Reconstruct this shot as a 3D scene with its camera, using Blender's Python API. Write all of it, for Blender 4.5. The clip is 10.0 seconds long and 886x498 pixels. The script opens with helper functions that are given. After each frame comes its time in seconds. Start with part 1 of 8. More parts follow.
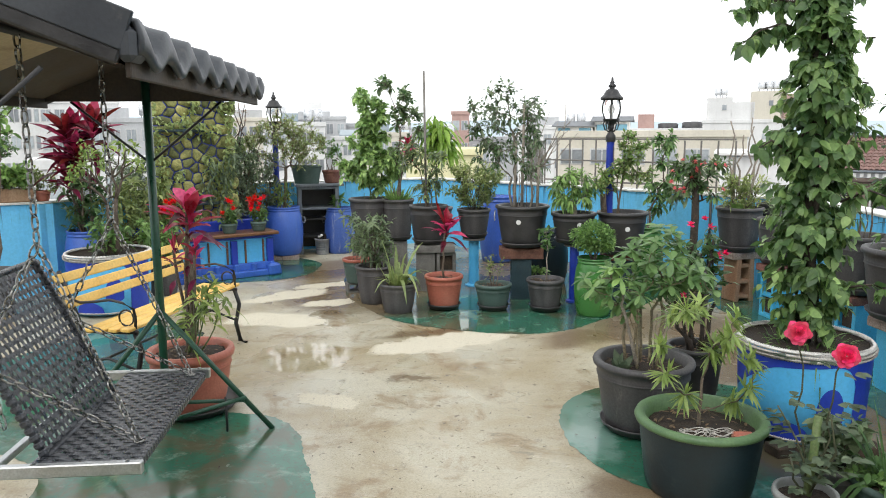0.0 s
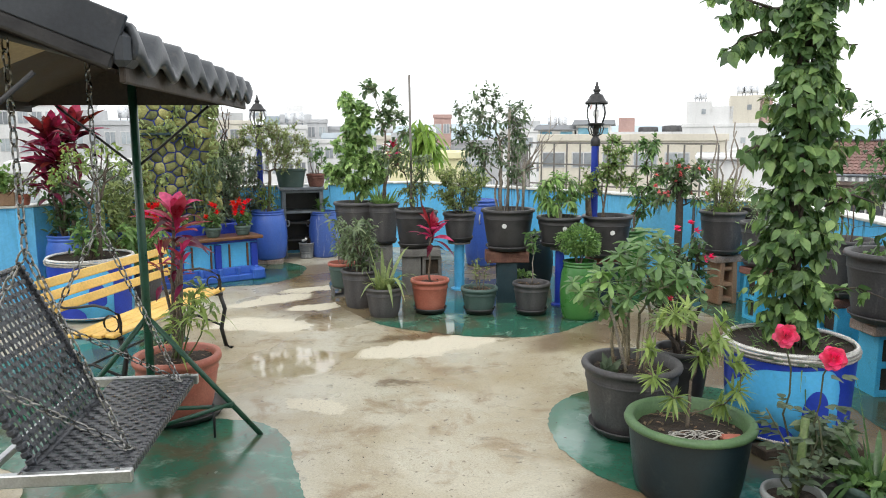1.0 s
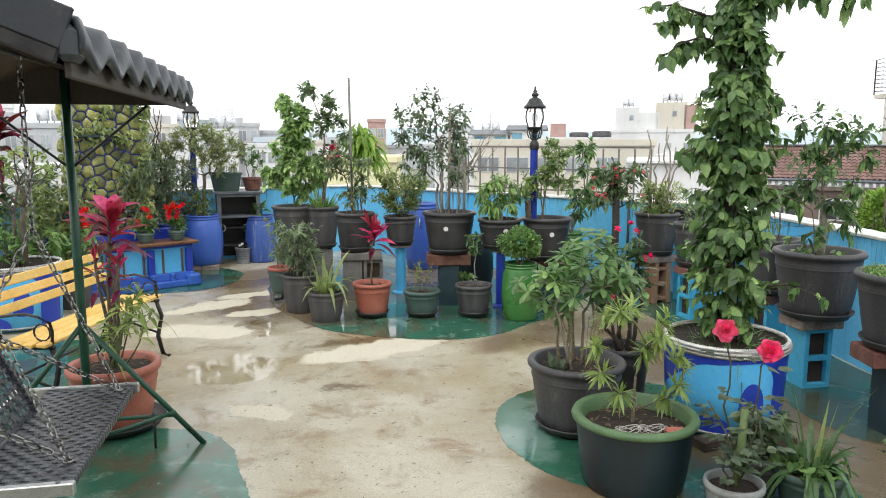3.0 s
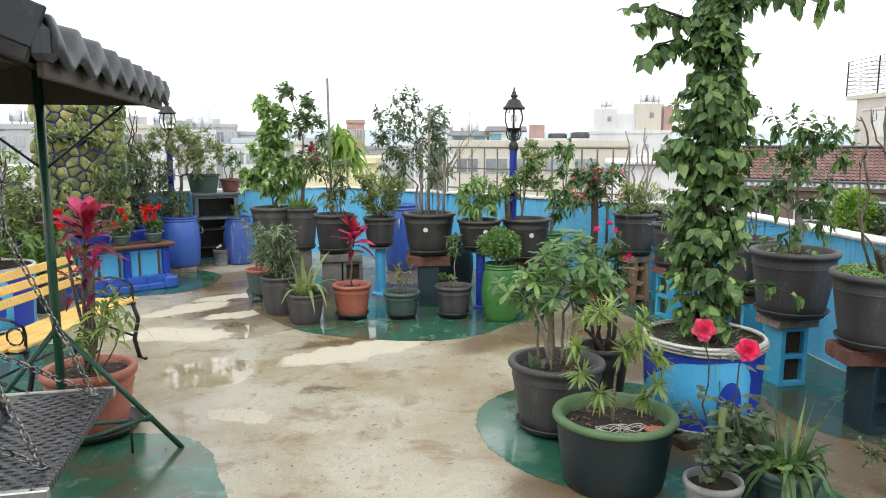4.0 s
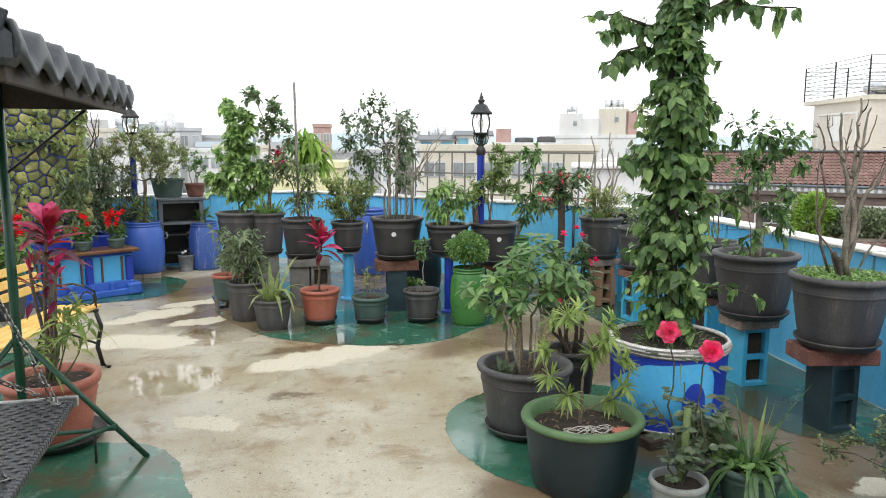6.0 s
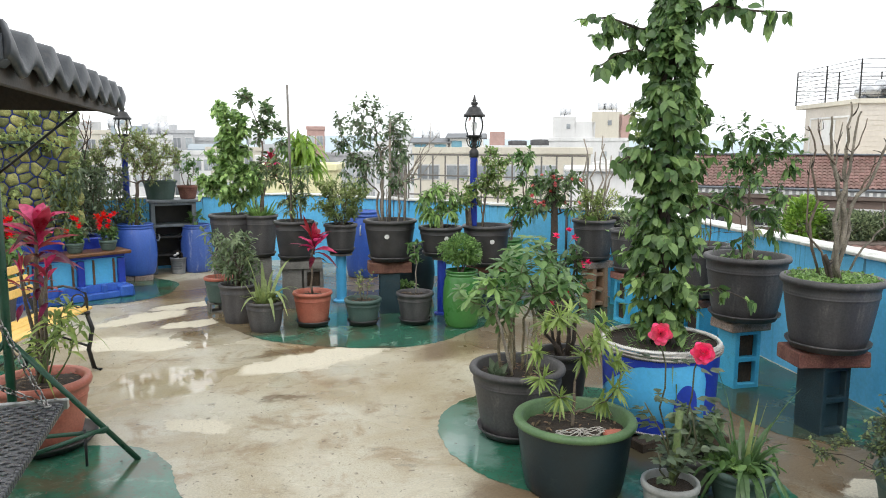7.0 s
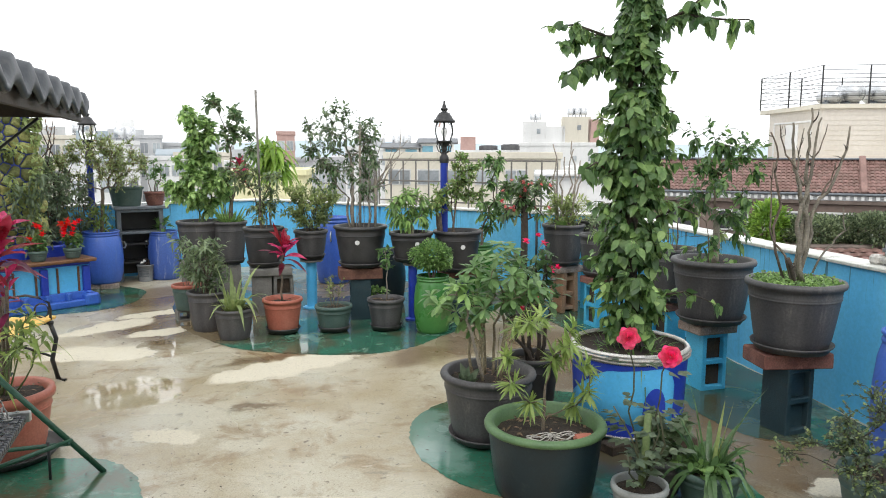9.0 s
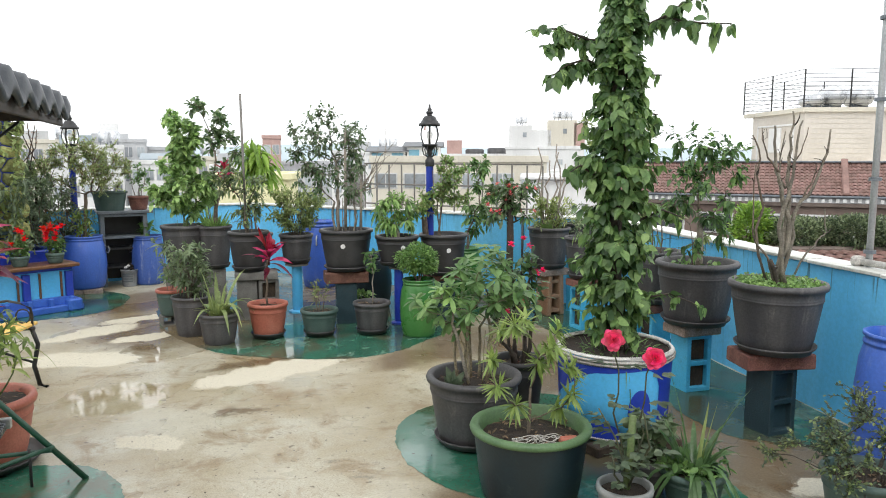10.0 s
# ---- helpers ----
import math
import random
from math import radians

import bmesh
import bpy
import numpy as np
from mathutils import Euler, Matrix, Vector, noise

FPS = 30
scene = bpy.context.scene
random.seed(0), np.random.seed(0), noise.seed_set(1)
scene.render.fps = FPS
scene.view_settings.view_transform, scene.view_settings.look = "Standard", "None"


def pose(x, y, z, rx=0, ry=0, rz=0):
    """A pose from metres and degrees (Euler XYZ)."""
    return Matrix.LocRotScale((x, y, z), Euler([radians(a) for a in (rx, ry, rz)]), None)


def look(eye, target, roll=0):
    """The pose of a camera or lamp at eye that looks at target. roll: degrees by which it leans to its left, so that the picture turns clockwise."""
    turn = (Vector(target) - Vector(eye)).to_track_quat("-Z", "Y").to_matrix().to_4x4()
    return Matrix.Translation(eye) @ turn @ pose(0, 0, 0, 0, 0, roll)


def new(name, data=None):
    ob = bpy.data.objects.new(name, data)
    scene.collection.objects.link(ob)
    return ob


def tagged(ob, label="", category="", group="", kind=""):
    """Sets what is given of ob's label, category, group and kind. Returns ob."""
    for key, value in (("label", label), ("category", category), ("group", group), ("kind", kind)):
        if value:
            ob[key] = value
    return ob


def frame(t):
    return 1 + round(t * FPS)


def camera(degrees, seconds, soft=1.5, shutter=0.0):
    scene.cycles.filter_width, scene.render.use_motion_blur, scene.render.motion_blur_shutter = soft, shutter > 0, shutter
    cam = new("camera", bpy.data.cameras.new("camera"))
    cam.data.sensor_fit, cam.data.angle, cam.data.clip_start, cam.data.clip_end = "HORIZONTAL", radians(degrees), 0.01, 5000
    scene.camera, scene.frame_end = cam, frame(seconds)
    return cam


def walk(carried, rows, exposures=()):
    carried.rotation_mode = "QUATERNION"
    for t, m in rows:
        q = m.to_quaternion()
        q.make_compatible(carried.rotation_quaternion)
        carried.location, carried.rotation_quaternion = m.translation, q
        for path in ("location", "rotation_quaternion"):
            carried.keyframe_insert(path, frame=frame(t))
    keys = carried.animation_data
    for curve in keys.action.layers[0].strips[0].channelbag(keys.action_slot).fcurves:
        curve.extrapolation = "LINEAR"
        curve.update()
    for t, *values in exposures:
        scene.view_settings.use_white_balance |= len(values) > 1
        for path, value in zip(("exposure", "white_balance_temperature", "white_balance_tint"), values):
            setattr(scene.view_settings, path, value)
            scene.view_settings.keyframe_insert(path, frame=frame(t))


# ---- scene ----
cam = camera(62.2, 10.0, soft=1.0)
PATH = [
    (0, (0.104, 0.068, 1.565), (0.006, 2.04, 1.251), -0.3),
    (0.5, (0.094, 0.063, 1.567), (0.012, 2.037, 1.256), -0.4),
    (1, (0.067, 0.066, 1.572), (0.018, 2.042, 1.266), -0.2),
    (1.5, (0.046, 0.065, 1.565), (0.051, 2.042, 1.261), -0.2),
    (2, (0.019, 0.064, 1.566), (0.082, 2.04, 1.264), 0.1),
    (2.5, (0.007, 0.062, 1.56), (0.106, 2.037, 1.263), 0.1),
    (4, (0.003, 0.07, 1.556), (0.186, 2.041, 1.265), -0.0),
    (4.5, (0.002, 0.075, 1.556), (0.212, 2.043, 1.267), 0.1),
    (5, (0.004, 0.073, 1.553), (0.236, 2.038, 1.268), 0.1),
    (5.5, (-0.004, 0.063, 1.562), (0.252, 2.026, 1.279), 0.1),
    (7, (0.002, 0.057, 1.559), (0.29, 2.018, 1.286), 0.2),
    (7.5, (0.002, 0.057, 1.561), (0.308, 2.015, 1.292), 0.3),
    (8, (0.01, 0.053, 1.564), (0.337, 2.009, 1.301), -0.1),
    (8.5, (0.013, 0.05, 1.562), (0.357, 2.003, 1.301), -0.2),
    (9, (0.011, 0.056, 1.566), (0.375, 2.006, 1.306), 0.1),
    (9.5, (0.012, 0.059, 1.564), (0.393, 2.006, 1.309), -0.1),
    (10, (0.02, 0.054, 1.564), (0.419, 1.997, 1.314), -0.0),
]
walk(cam, [(t, look(eye, aim, lean)) for t, eye, aim, lean in PATH])

# ---- light ----
world = bpy.data.worlds.new("overcast")
scene.world = world
world.use_nodes = True
wn, wl = world.node_tree.nodes, world.node_tree.links
wn.clear()
sky = wn.new("ShaderNodeTexSky")
sky.sky_type = "NISHITA"
sky.sun_disc = False
sky.sun_elevation, sky.sun_rotation = radians(55), radians(200)
sky.dust_density = 6.0
scaled = wn.new("ShaderNodeVectorMath")
scaled.operation = "SCALE"
scaled.inputs["Scale"].default_value = 0.1
cloud = wn.new("ShaderNodeMix")
cloud.data_type = "RGBA"
cloud.inputs["Factor"].default_value = 0.9
cloud.inputs["B"].default_value = (1.28, 1.31, 1.34, 1)
back = wn.new("ShaderNodeBackground")
back.inputs["Strength"].default_value = 1.0
out = wn.new("ShaderNodeOutputWorld")
wl.new(sky.outputs["Color"], scaled.inputs[0])
wl.new(scaled.outputs["Vector"], cloud.inputs["A"])
wl.new(cloud.outputs["Result"], back.inputs["Color"])
wl.new(back.outputs["Background"], out.inputs["Surface"])
sun = new("sun", bpy.data.lights.new("sun", "SUN"))
sun.data.energy, sun.data.angle, sun.data.color = 0.7, radians(35), (1.0, 0.97, 0.93)
sun.matrix_world = look((-2, -4, 9), (0, 3, 0))
scene.view_settings.exposure = 0.37


# ---- materials ----
def rgb(*c):
    return (c[0], c[1], c[2], 1.0)


def base_nodes(name):
    m = bpy.data.materials.new(name)
    m.use_nodes = True
    nt = m.node_tree
    return m, nt, nt.nodes["Principled BSDF"]


def node(nt, kind, **values):
    n = nt.nodes.new(kind)
    for k, v in values.items():
        n.inputs[k.replace("_", " ")].default_value = v
    return n


def mix_rgb(nt, fac, a, b, mode="MIX"):
    n = nt.nodes.new("ShaderNodeMix")
    n.data_type, n.blend_type = "RGBA", mode
    for key, v in (("Factor", fac), ("A", a), ("B", b)):
        if hasattr(v, "links"):
            nt.links.new(v, n.inputs[key])
        else:
            n.inputs[key].default_value = v
    return n.outputs["Result"]


def ramp(nt, value, lo, hi, a=0.0, b=1.0):
    n = nt.nodes.new("ShaderNodeMapRange")
    n.interpolation_type = "SMOOTHSTEP"
    nt.links.new(value, n.inputs["Value"])
    for key, v in (("From Min", lo), ("From Max", hi), ("To Min", a), ("To Max", b)):
        n.inputs[key].default_value = v
    return n.outputs["Result"]


def noise_out(nt, coord, scale, detail=4.0, rough=0.55, distortion=0.0):
    n = node(nt, "ShaderNodeTexNoise", Scale=scale, Detail=detail, Roughness=rough, Distortion=distortion)
    nt.links.new(coord, n.inputs["Vector"])
    return n.outputs["Fac"]


def surface(name, c1, c2, rough=0.6, metal=0.0, scale=5.0, fine=70.0, bump=0.2, spread=0.2, island=0.0, piece=0.0, see_through=0.0, streak=False, dirt=None, spec=0.5, drips=None):
    """A painted, plastic, stone or leaf surface: two colours in large patches, fine grain, relief."""
    m, nt, b = base_nodes(name)
    tc = nt.nodes.new("ShaderNodeTexCoord").outputs["Object"]
    coord = tc
    if streak:
        mp = node(nt, "ShaderNodeMapping", Scale=(1, 1, 0.12))
        nt.links.new(tc, mp.inputs["Vector"])
        coord = mp.outputs["Vector"]
    big = noise_out(nt, coord, scale, 5, 0.6)
    small = noise_out(nt, tc, fine, 3, 0.6)
    col = mix_rgb(nt, ramp(nt, big, 0.35, 0.65), rgb(*c1), rgb(*c2))
    if dirt:
        d = noise_out(nt, coord, scale * 2.7, 6, 0.7, 0.4)
        col = mix_rgb(nt, ramp(nt, d, 0.56, 0.72, 0, dirt[3]), col, rgb(*dirt[:3]))
    if drips:
        # thin dirty runs that start under the coping
        thin = node(nt, "ShaderNodeMapping", Scale=(1, 1, 0.04))
        nt.links.new(tc, thin.inputs["Vector"])
        run = noise_out(nt, thin.outputs["Vector"], 26, 3, 0.6)
        sep = nt.nodes.new("ShaderNodeSeparateXYZ")
        nt.links.new(tc, sep.inputs[0])
        reach = nt.nodes.new("ShaderNodeMath")
        reach.operation = "MULTIPLY"
        nt.links.new(ramp(nt, run, 0.56, 0.64), reach.inputs[0])
        nt.links.new(ramp(nt, sep.outputs["Z"], drips[3] - 0.28, drips[3], 0, 0.75), reach.inputs[1])
        col = mix_rgb(nt, reach.outputs["Value"], col, rgb(*drips[:3]))
    grain = nt.nodes.new("ShaderNodeHueSaturation")
    nt.links.new(ramp(nt, small, 0.25, 0.75, 1 - spread, 1 + spread), grain.inputs["Value"])
    nt.links.new(col, grain.inputs["Color"])
    col = grain.outputs["Color"]
    for amount, kind, socket in ((island, "ShaderNodeNewGeometry", "Random Per Island"), (piece, "ShaderNodeObjectInfo", "Random")):
        if amount:
            g = nt.nodes.new(kind).outputs[socket]
            h = nt.nodes.new("ShaderNodeHueSaturation")
            nt.links.new(ramp(nt, g, 0, 1, 1 - amount, 1 + amount), h.inputs["Value"])
            nt.links.new(ramp(nt, g, 0, 1, 0.5 + 0.035 * amount, 0.5 - 0.035 * amount), h.inputs["Hue"])
            nt.links.new(col, h.inputs["Color"])
            col = h.outputs["Color"]
    nt.links.new(col, b.inputs["Base Color"])
    nt.links.new(ramp(nt, big, 0.3, 0.7, max(0.02, rough - 0.1), min(1, rough + 0.1)), b.inputs["Roughness"])
    b.inputs["Metallic"].default_value = metal
    b.inputs["Specular IOR Level"].default_value = spec
    if bump:
        bp = node(nt, "ShaderNodeBump", Strength=bump, Distance=0.004)
        nt.links.new(small, bp.inputs["Height"])
        nt.links.new(bp.outputs["Normal"], b.inputs["Normal"])
    if see_through:
        tr = nt.nodes.new("ShaderNodeBsdfTranslucent")
        nt.links.new(col, tr.inputs["Color"])
        mx = node(nt, "ShaderNodeMixShader", Fac=see_through)
        nt.links.new(b.outputs["BSDF"], mx.inputs[1])
        nt.links.new(tr.outputs["BSDF"], mx.inputs[2])
        nt.links.new(mx.outputs["Shader"], nt.nodes["Material Output"].inputs["Surface"])
    return m


def leafy(name, c1, c2, rough=0.4, island=0.35, piece=0.14):
    return surface(name, c1, c2, rough=rough, scale=9, fine=40, bump=0.05, spread=0.15, island=island, piece=piece, see_through=0.42, spec=0.5)


def floor_material():
    """Wet beige concrete: rusty-brown stains, pale dry spots, thin sheets of water."""
    m, nt, b = base_nodes("wet concrete")
    tc = nt.nodes.new("ShaderNodeTexCoord").outputs["Object"]
    big = noise_out(nt, tc, 0.9, 5, 0.6, 0.3)
    mid = noise_out(nt, tc, 3.2, 6, 0.65, 0.5)
    fine = noise_out(nt, tc, 85, 6, 0.75)
    grit = noise_out(nt, tc, 38, 6, 0.8, 0.4)
    speck = noise_out(nt, tc, 19, 3, 0.5, 0.3)
    col = mix_rgb(nt, ramp(nt, big, 0.36, 0.62), rgb(0.345, 0.285, 0.178), rgb(0.485, 0.452, 0.352))
    col = mix_rgb(nt, ramp(nt, mid, 0.5, 0.68, 0, 0.75), col, rgb(0.23, 0.155, 0.075))
    soot = noise_out(nt, tc, 7.5, 6, 0.7, 0.8)
    col = mix_rgb(nt, ramp(nt, soot, 0.58, 0.7, 0, 0.5), col, rgb(0.17, 0.15, 0.115))
    col = mix_rgb(nt, ramp(nt, speck, 0.66, 0.72, 0, 0.7), col, rgb(0.10, 0.075, 0.05))
    warp = node(nt, "ShaderNodeTexNoise", Scale=2.6, Detail=8.0, Roughness=0.68)
    nt.links.new(tc, warp.inputs["Vector"])
    off = nt.nodes.new("ShaderNodeVectorMath")
    off.operation = "MULTIPLY_ADD"
    nt.links.new(warp.outputs["Color"], off.inputs[0])
    off.inputs[1].default_value = (0.5, 0.5, 0)
    nt.links.new(tc, off.inputs[2])
    def spots(rows, lo, hi):
        """Where any of these warped ellipses lies: centre, half axes, turn."""
        got = None
        for x, y, a, bb, turn in rows:
            mp = nt.nodes.new("ShaderNodeMapping")
            mp.vector_type = "TEXTURE"
            mp.inputs["Location"].default_value = (x + 0.25, y + 0.25, 0)
            mp.inputs["Rotation"].default_value = (0, 0, radians(turn))
            mp.inputs["Scale"].default_value = (a, bb, 1)
            nt.links.new(off.outputs["Vector"], mp.inputs["Vector"])
            ln = nt.nodes.new("ShaderNodeVectorMath")
            ln.operation = "LENGTH"
            nt.links.new(mp.outputs["Vector"], ln.inputs[0])
            v = ramp(nt, ln.outputs["Value"], lo, hi, 1, 0)
            if got is None:
                got = v
            else:
                mx = nt.nodes.new("ShaderNodeMath")
                mx.operation = "MAXIMUM"
                nt.links.new(got, mx.inputs[0])
                nt.links.new(v, mx.inputs[1])
                got = mx.outputs["Value"]
        return got

    dry = spots(((-0.12, 5.45, 0.62, 0.2, 30), (-1.6, 6.05, 0.42, 0.22, -12), (-0.78, 4.2, 0.18, 0.13, -25), (-1.75, 7.0, 0.45, 0.16, 38), (-1.45, 7.5, 0.36, 0.12, 34), (2.45, 2.95, 0.16, 0.09, 10), (-1.2, 6.75, 0.36, 0.1, 30)), 0.88, 1.12)
    # brown mud; the wide spots behind the pots also paint in their shade
    mud_shade = spots(((2.35, 3.3, 0.55, 0.5, 20), (1.7, 3.4, 0.5, 0.4, 0), (-0.6, 7.4, 0.7, 0.5, 0), (-1.6, 8.6, 0.5, 0.45, 20), (1.55, 4.9, 0.5, 0.35, 0), (0.95, 5.6, 0.5, 0.25, 30), (-1.25, 6.6, 0.22, 0.45, 10), (1.9, 5.9, 0.5, 0.6, 0), (0.75, 3.1, 0.3, 0.25, 40), (-1.35, 6.95, 0.45, 0.75, 15), (-1.75, 8.2, 0.5, 0.5, 0), (-0.2, 5.75, 0.6, 0.10, 25), (-0.32, 4.62, 0.16, 0.07, 0), (1.6, 4.85, 0.55, 0.45, 10), (2.1, 5.2, 0.6, 0.9, 0), (0.3, 8.5, 1.7, 0.7, 0), (1.9, 7.9, 0.9, 0.7, 30), (2.35, 4.15, 0.45, 0.7, 0), (1.55, 6.0, 0.7, 0.5, 20)), 0.5, 1.25)
    pool = spots(((-1.12, 5.0, 0.34, 0.36, 10), (-1.05, 6.2, 0.5, 0.3, 30), (-0.5, 8.0, 0.7, 0.4, 0)), 0.8, 1.1)
    mud_shade_fac = nt.nodes.new("ShaderNodeMath")
    mud_shade_fac.operation = "MULTIPLY"
    nt.links.new(mud_shade, mud_shade_fac.inputs[0])
    mud_shade_fac.inputs[1].default_value = 0.8
    col = mix_rgb(nt, mud_shade_fac.outputs["Value"], col, rgb(0.125, 0.078, 0.038))
    col = mix_rgb(nt, dry, col, rgb(0.575, 0.53, 0.415))
    h = nt.nodes.new("ShaderNodeHueSaturation")
    nt.links.new(col, h.inputs["Color"])
    nt.links.new(ramp(nt, fine, 0.25, 0.75, 0.78, 1.2), h.inputs["Value"])
    gritty = mix_rgb(nt, ramp(nt, grit, 0.56, 0.68, 0, 0.62), h.outputs["Color"], rgb(0.12, 0.095, 0.06))
    pale = mix_rgb(nt, ramp(nt, noise_out(nt, tc, 14, 7, 0.75, 0.6), 0.60, 0.68, 0, 0.4), gritty, rgb(0.55, 0.52, 0.45))
    # fine dark grains, thicker in some places than in others
    grain = node(nt, "ShaderNodeTexVoronoi", Scale=95.0, Randomness=1.0)
    nt.links.new(tc, grain.inputs["Vector"])
    thick = nt.nodes.new("ShaderNodeMath")
    thick.operation = "MULTIPLY"
    nt.links.new(ramp(nt, grain.outputs["Distance"], 0.12, 0.22, 1, 0), thick.inputs[0])
    nt.links.new(ramp(nt, noise_out(nt, tc, 4.5, 5, 0.7, 0.3), 0.42, 0.62, 0.05, 0.85), thick.inputs[1])
    pale = mix_rgb(nt, thick.outputs["Value"], pale, rgb(0.09, 0.07, 0.045))
    nt.links.new(pale, b.inputs["Base Color"])
    wet = ramp(nt, noise_out(nt, tc, 0.75, 4, 0.55, 0.6), 0.40, 0.58, 0.44, 0.19)
    shine = nt.nodes.new("ShaderNodeMix")
    nt.links.new(pool, shine.inputs["Factor"])
    nt.links.new(wet, shine.inputs["A"])
    shine.inputs["B"].default_value = 0.035
    wet = shine.outputs["Result"]
    rg = nt.nodes.new("ShaderNodeMix")
    nt.links.new(dry, rg.inputs["Factor"])
    nt.links.new(wet, rg.inputs["A"])
    rg.inputs["B"].default_value = 0.75
    nt.links.new(rg.outputs["Result"], b.inputs["Roughness"])
    nt.links.new(ramp(nt, pool, 0, 1, 0.5, 1.0), b.inputs["Specular IOR Level"])
    bp = node(nt, "ShaderNodeBump", Strength=0.12, Distance=0.004)
    lev = nt.nodes.new("ShaderNodeMix")
    nt.links.new(pool, lev.inputs["Factor"])
    lev.inputs["A"].default_value = 0.38
    lev.inputs["B"].default_value = 0.004
    nt.links.new(lev.outputs["Result"], bp.inputs["Strength"])
    nt.links.new(fine, bp.inputs["Height"])
    nt.links.new(bp.outputs["Normal"], b.inputs["Normal"])
    return m


def wet_paint(name, c1, c2, worn):
    m, nt, b = base_nodes(name)
    tc = nt.nodes.new("ShaderNodeTexCoord").outputs["Object"]
    big = noise_out(nt, tc, 1.6, 5, 0.6, 0.4)
    wear = noise_out(nt, tc, 5.5, 7, 0.7, 0.6)
    fine = noise_out(nt, tc, 50, 4, 0.6)
    col = mix_rgb(nt, ramp(nt, big, 0.4, 0.6), rgb(*c1), rgb(*c2))
    col = mix_rgb(nt, ramp(nt, wear, 0.52, 0.66, 0, 0.55), col, rgb(*worn))
    grit = noise_out(nt, tc, 42, 7, 0.8, 0.5)
    col = mix_rgb(nt, ramp(nt, grit, 0.50, 0.64, 0, 0.72), col, rgb(0.055, 0.058, 0.036))
    scuff = noise_out(nt, tc, 1.5, 5, 0.6, 0.3)
    col = mix_rgb(nt, ramp(nt, scuff, 0.57, 0.62, 0, 0.5), col, rgb(*worn))
    moss = noise_out(nt, tc, 2.1, 6, 0.65, 0.5)
    col = mix_rgb(nt, ramp(nt, moss, 0.45, 0.60, 0, 0.75), col, rgb(0.085, 0.075, 0.042))
    # silt, pale worn film and darker patches over the paint, with ragged edges
    warp = node(nt, "ShaderNodeTexNoise", Scale=2.2, Detail=6.0, Roughness=0.7)
    nt.links.new(tc, warp.inputs["Vector"])
    off = nt.nodes.new("ShaderNodeVectorMath")
    off.operation = "MULTIPLY_ADD"
    nt.links.new(warp.outputs["Color"], off.inputs[0])
    off.inputs[1].default_value = (0.6, 0.6, 0)
    nt.links.new(tc, off.inputs[2])
    for x, y, a, bb, c3, most in ((-0.82, 7.05, 0.42, 1.0, (0.20, 0.145, 0.085), 0.9), (0.5, 7.55, 1.4, 0.55, (0.13, 0.10, 0.06), 0.8), (1.75, 3.75, 0.5, 0.6, (0.09, 0.07, 0.045), 0.85), (0.66, 3.95, 0.16, 0.5, (0.17, 0.27, 0.23), 0.7), (-1.0, 2.75, 0.35, 0.2, (0.20, 0.30, 0.235), 0.6), (2.55, 3.9, 0.3, 0.5, (0.06, 0.06, 0.04), 0.7)):
        mp = nt.nodes.new("ShaderNodeMapping")
        mp.vector_type = "TEXTURE"
        mp.inputs["Location"].default_value = (x + 0.3, y + 0.3, 0)
        mp.inputs["Scale"].default_value = (a, bb, 1)
        nt.links.new(off.outputs["Vector"], mp.inputs["Vector"])
        ln = nt.nodes.new("ShaderNodeVectorMath")
        ln.operation = "LENGTH"
        nt.links.new(mp.outputs["Vector"], ln.inputs[0])
        col = mix_rgb(nt, ramp(nt, ln.outputs["Value"], 0.7, 1.15, most, 0), col, rgb(*c3))
    nt.links.new(col, b.inputs["Base Color"])
    nt.links.new(ramp(nt, big, 0.35, 0.6, 0.28, 0.04), b.inputs["Roughness"])
    bp = node(nt, "ShaderNodeBump", Strength=0.07, Distance=0.002)
    nt.links.new(fine, bp.inputs["Height"])
    nt.links.new(bp.outputs["Normal"], b.inputs["Normal"])
    return m


def glass_material(name, tint=(1, 1, 1), ior=1.3):
    m, nt, b = base_nodes(name)
    b.inputs["Base Color"].default_value = rgb(*tint)
    b.inputs["Transmission Weight"].default_value = 1.0
    b.inputs["Roughness"].default_value = 0.02
    b.inputs["IOR"].default_value = ior
    return m


M = {}
M["floor"] = floor_material()
M["green floor"] = wet_paint("green floor paint", (0.022, 0.105, 0.066), (0.034, 0.155, 0.10), (0.20, 0.30, 0.235))
M["wall blue"] = surface("light blue wall paint", (0.10, 0.465, 0.80), (0.16, 0.555, 0.86), rough=0.55, scale=1.6, fine=45, bump=0.25, spread=0.08, streak=True, dirt=(0.05, 0.16, 0.22, 0.26), drips=(0.03, 0.06, 0.075, 0.9))
M["cap"] = surface("white parapet tile", (0.72, 0.73, 0.70), (0.55, 0.55, 0.50), rough=0.4, scale=4, fine=60, spread=0.1, piece=0.08, dirt=(0.18, 0.16, 0.13, 0.6))
M["added stair wall"] = surface("brown render of the added stair house", (0.22, 0.185, 0.15), (0.30, 0.26, 0.21), rough=0.85, scale=1.2, fine=60, bump=0.3, spread=0.12, streak=True, dirt=(0.12, 0.10, 0.08, 0.4))
M["pot dark"] = surface("weathered dark grey plastic", (0.050, 0.048, 0.050), (0.090, 0.086, 0.087), rough=0.55, scale=6, fine=90, bump=0.2, spread=0.2, streak=True, dirt=(0.17, 0.16, 0.145, 0.5))
M["pot black"] = surface("black plastic", (0.030, 0.029, 0.030), (0.052, 0.050, 0.050), rough=0.45, scale=6, fine=90, bump=0.08, spread=0.1, dirt=(0.10, 0.09, 0.08, 0.25))
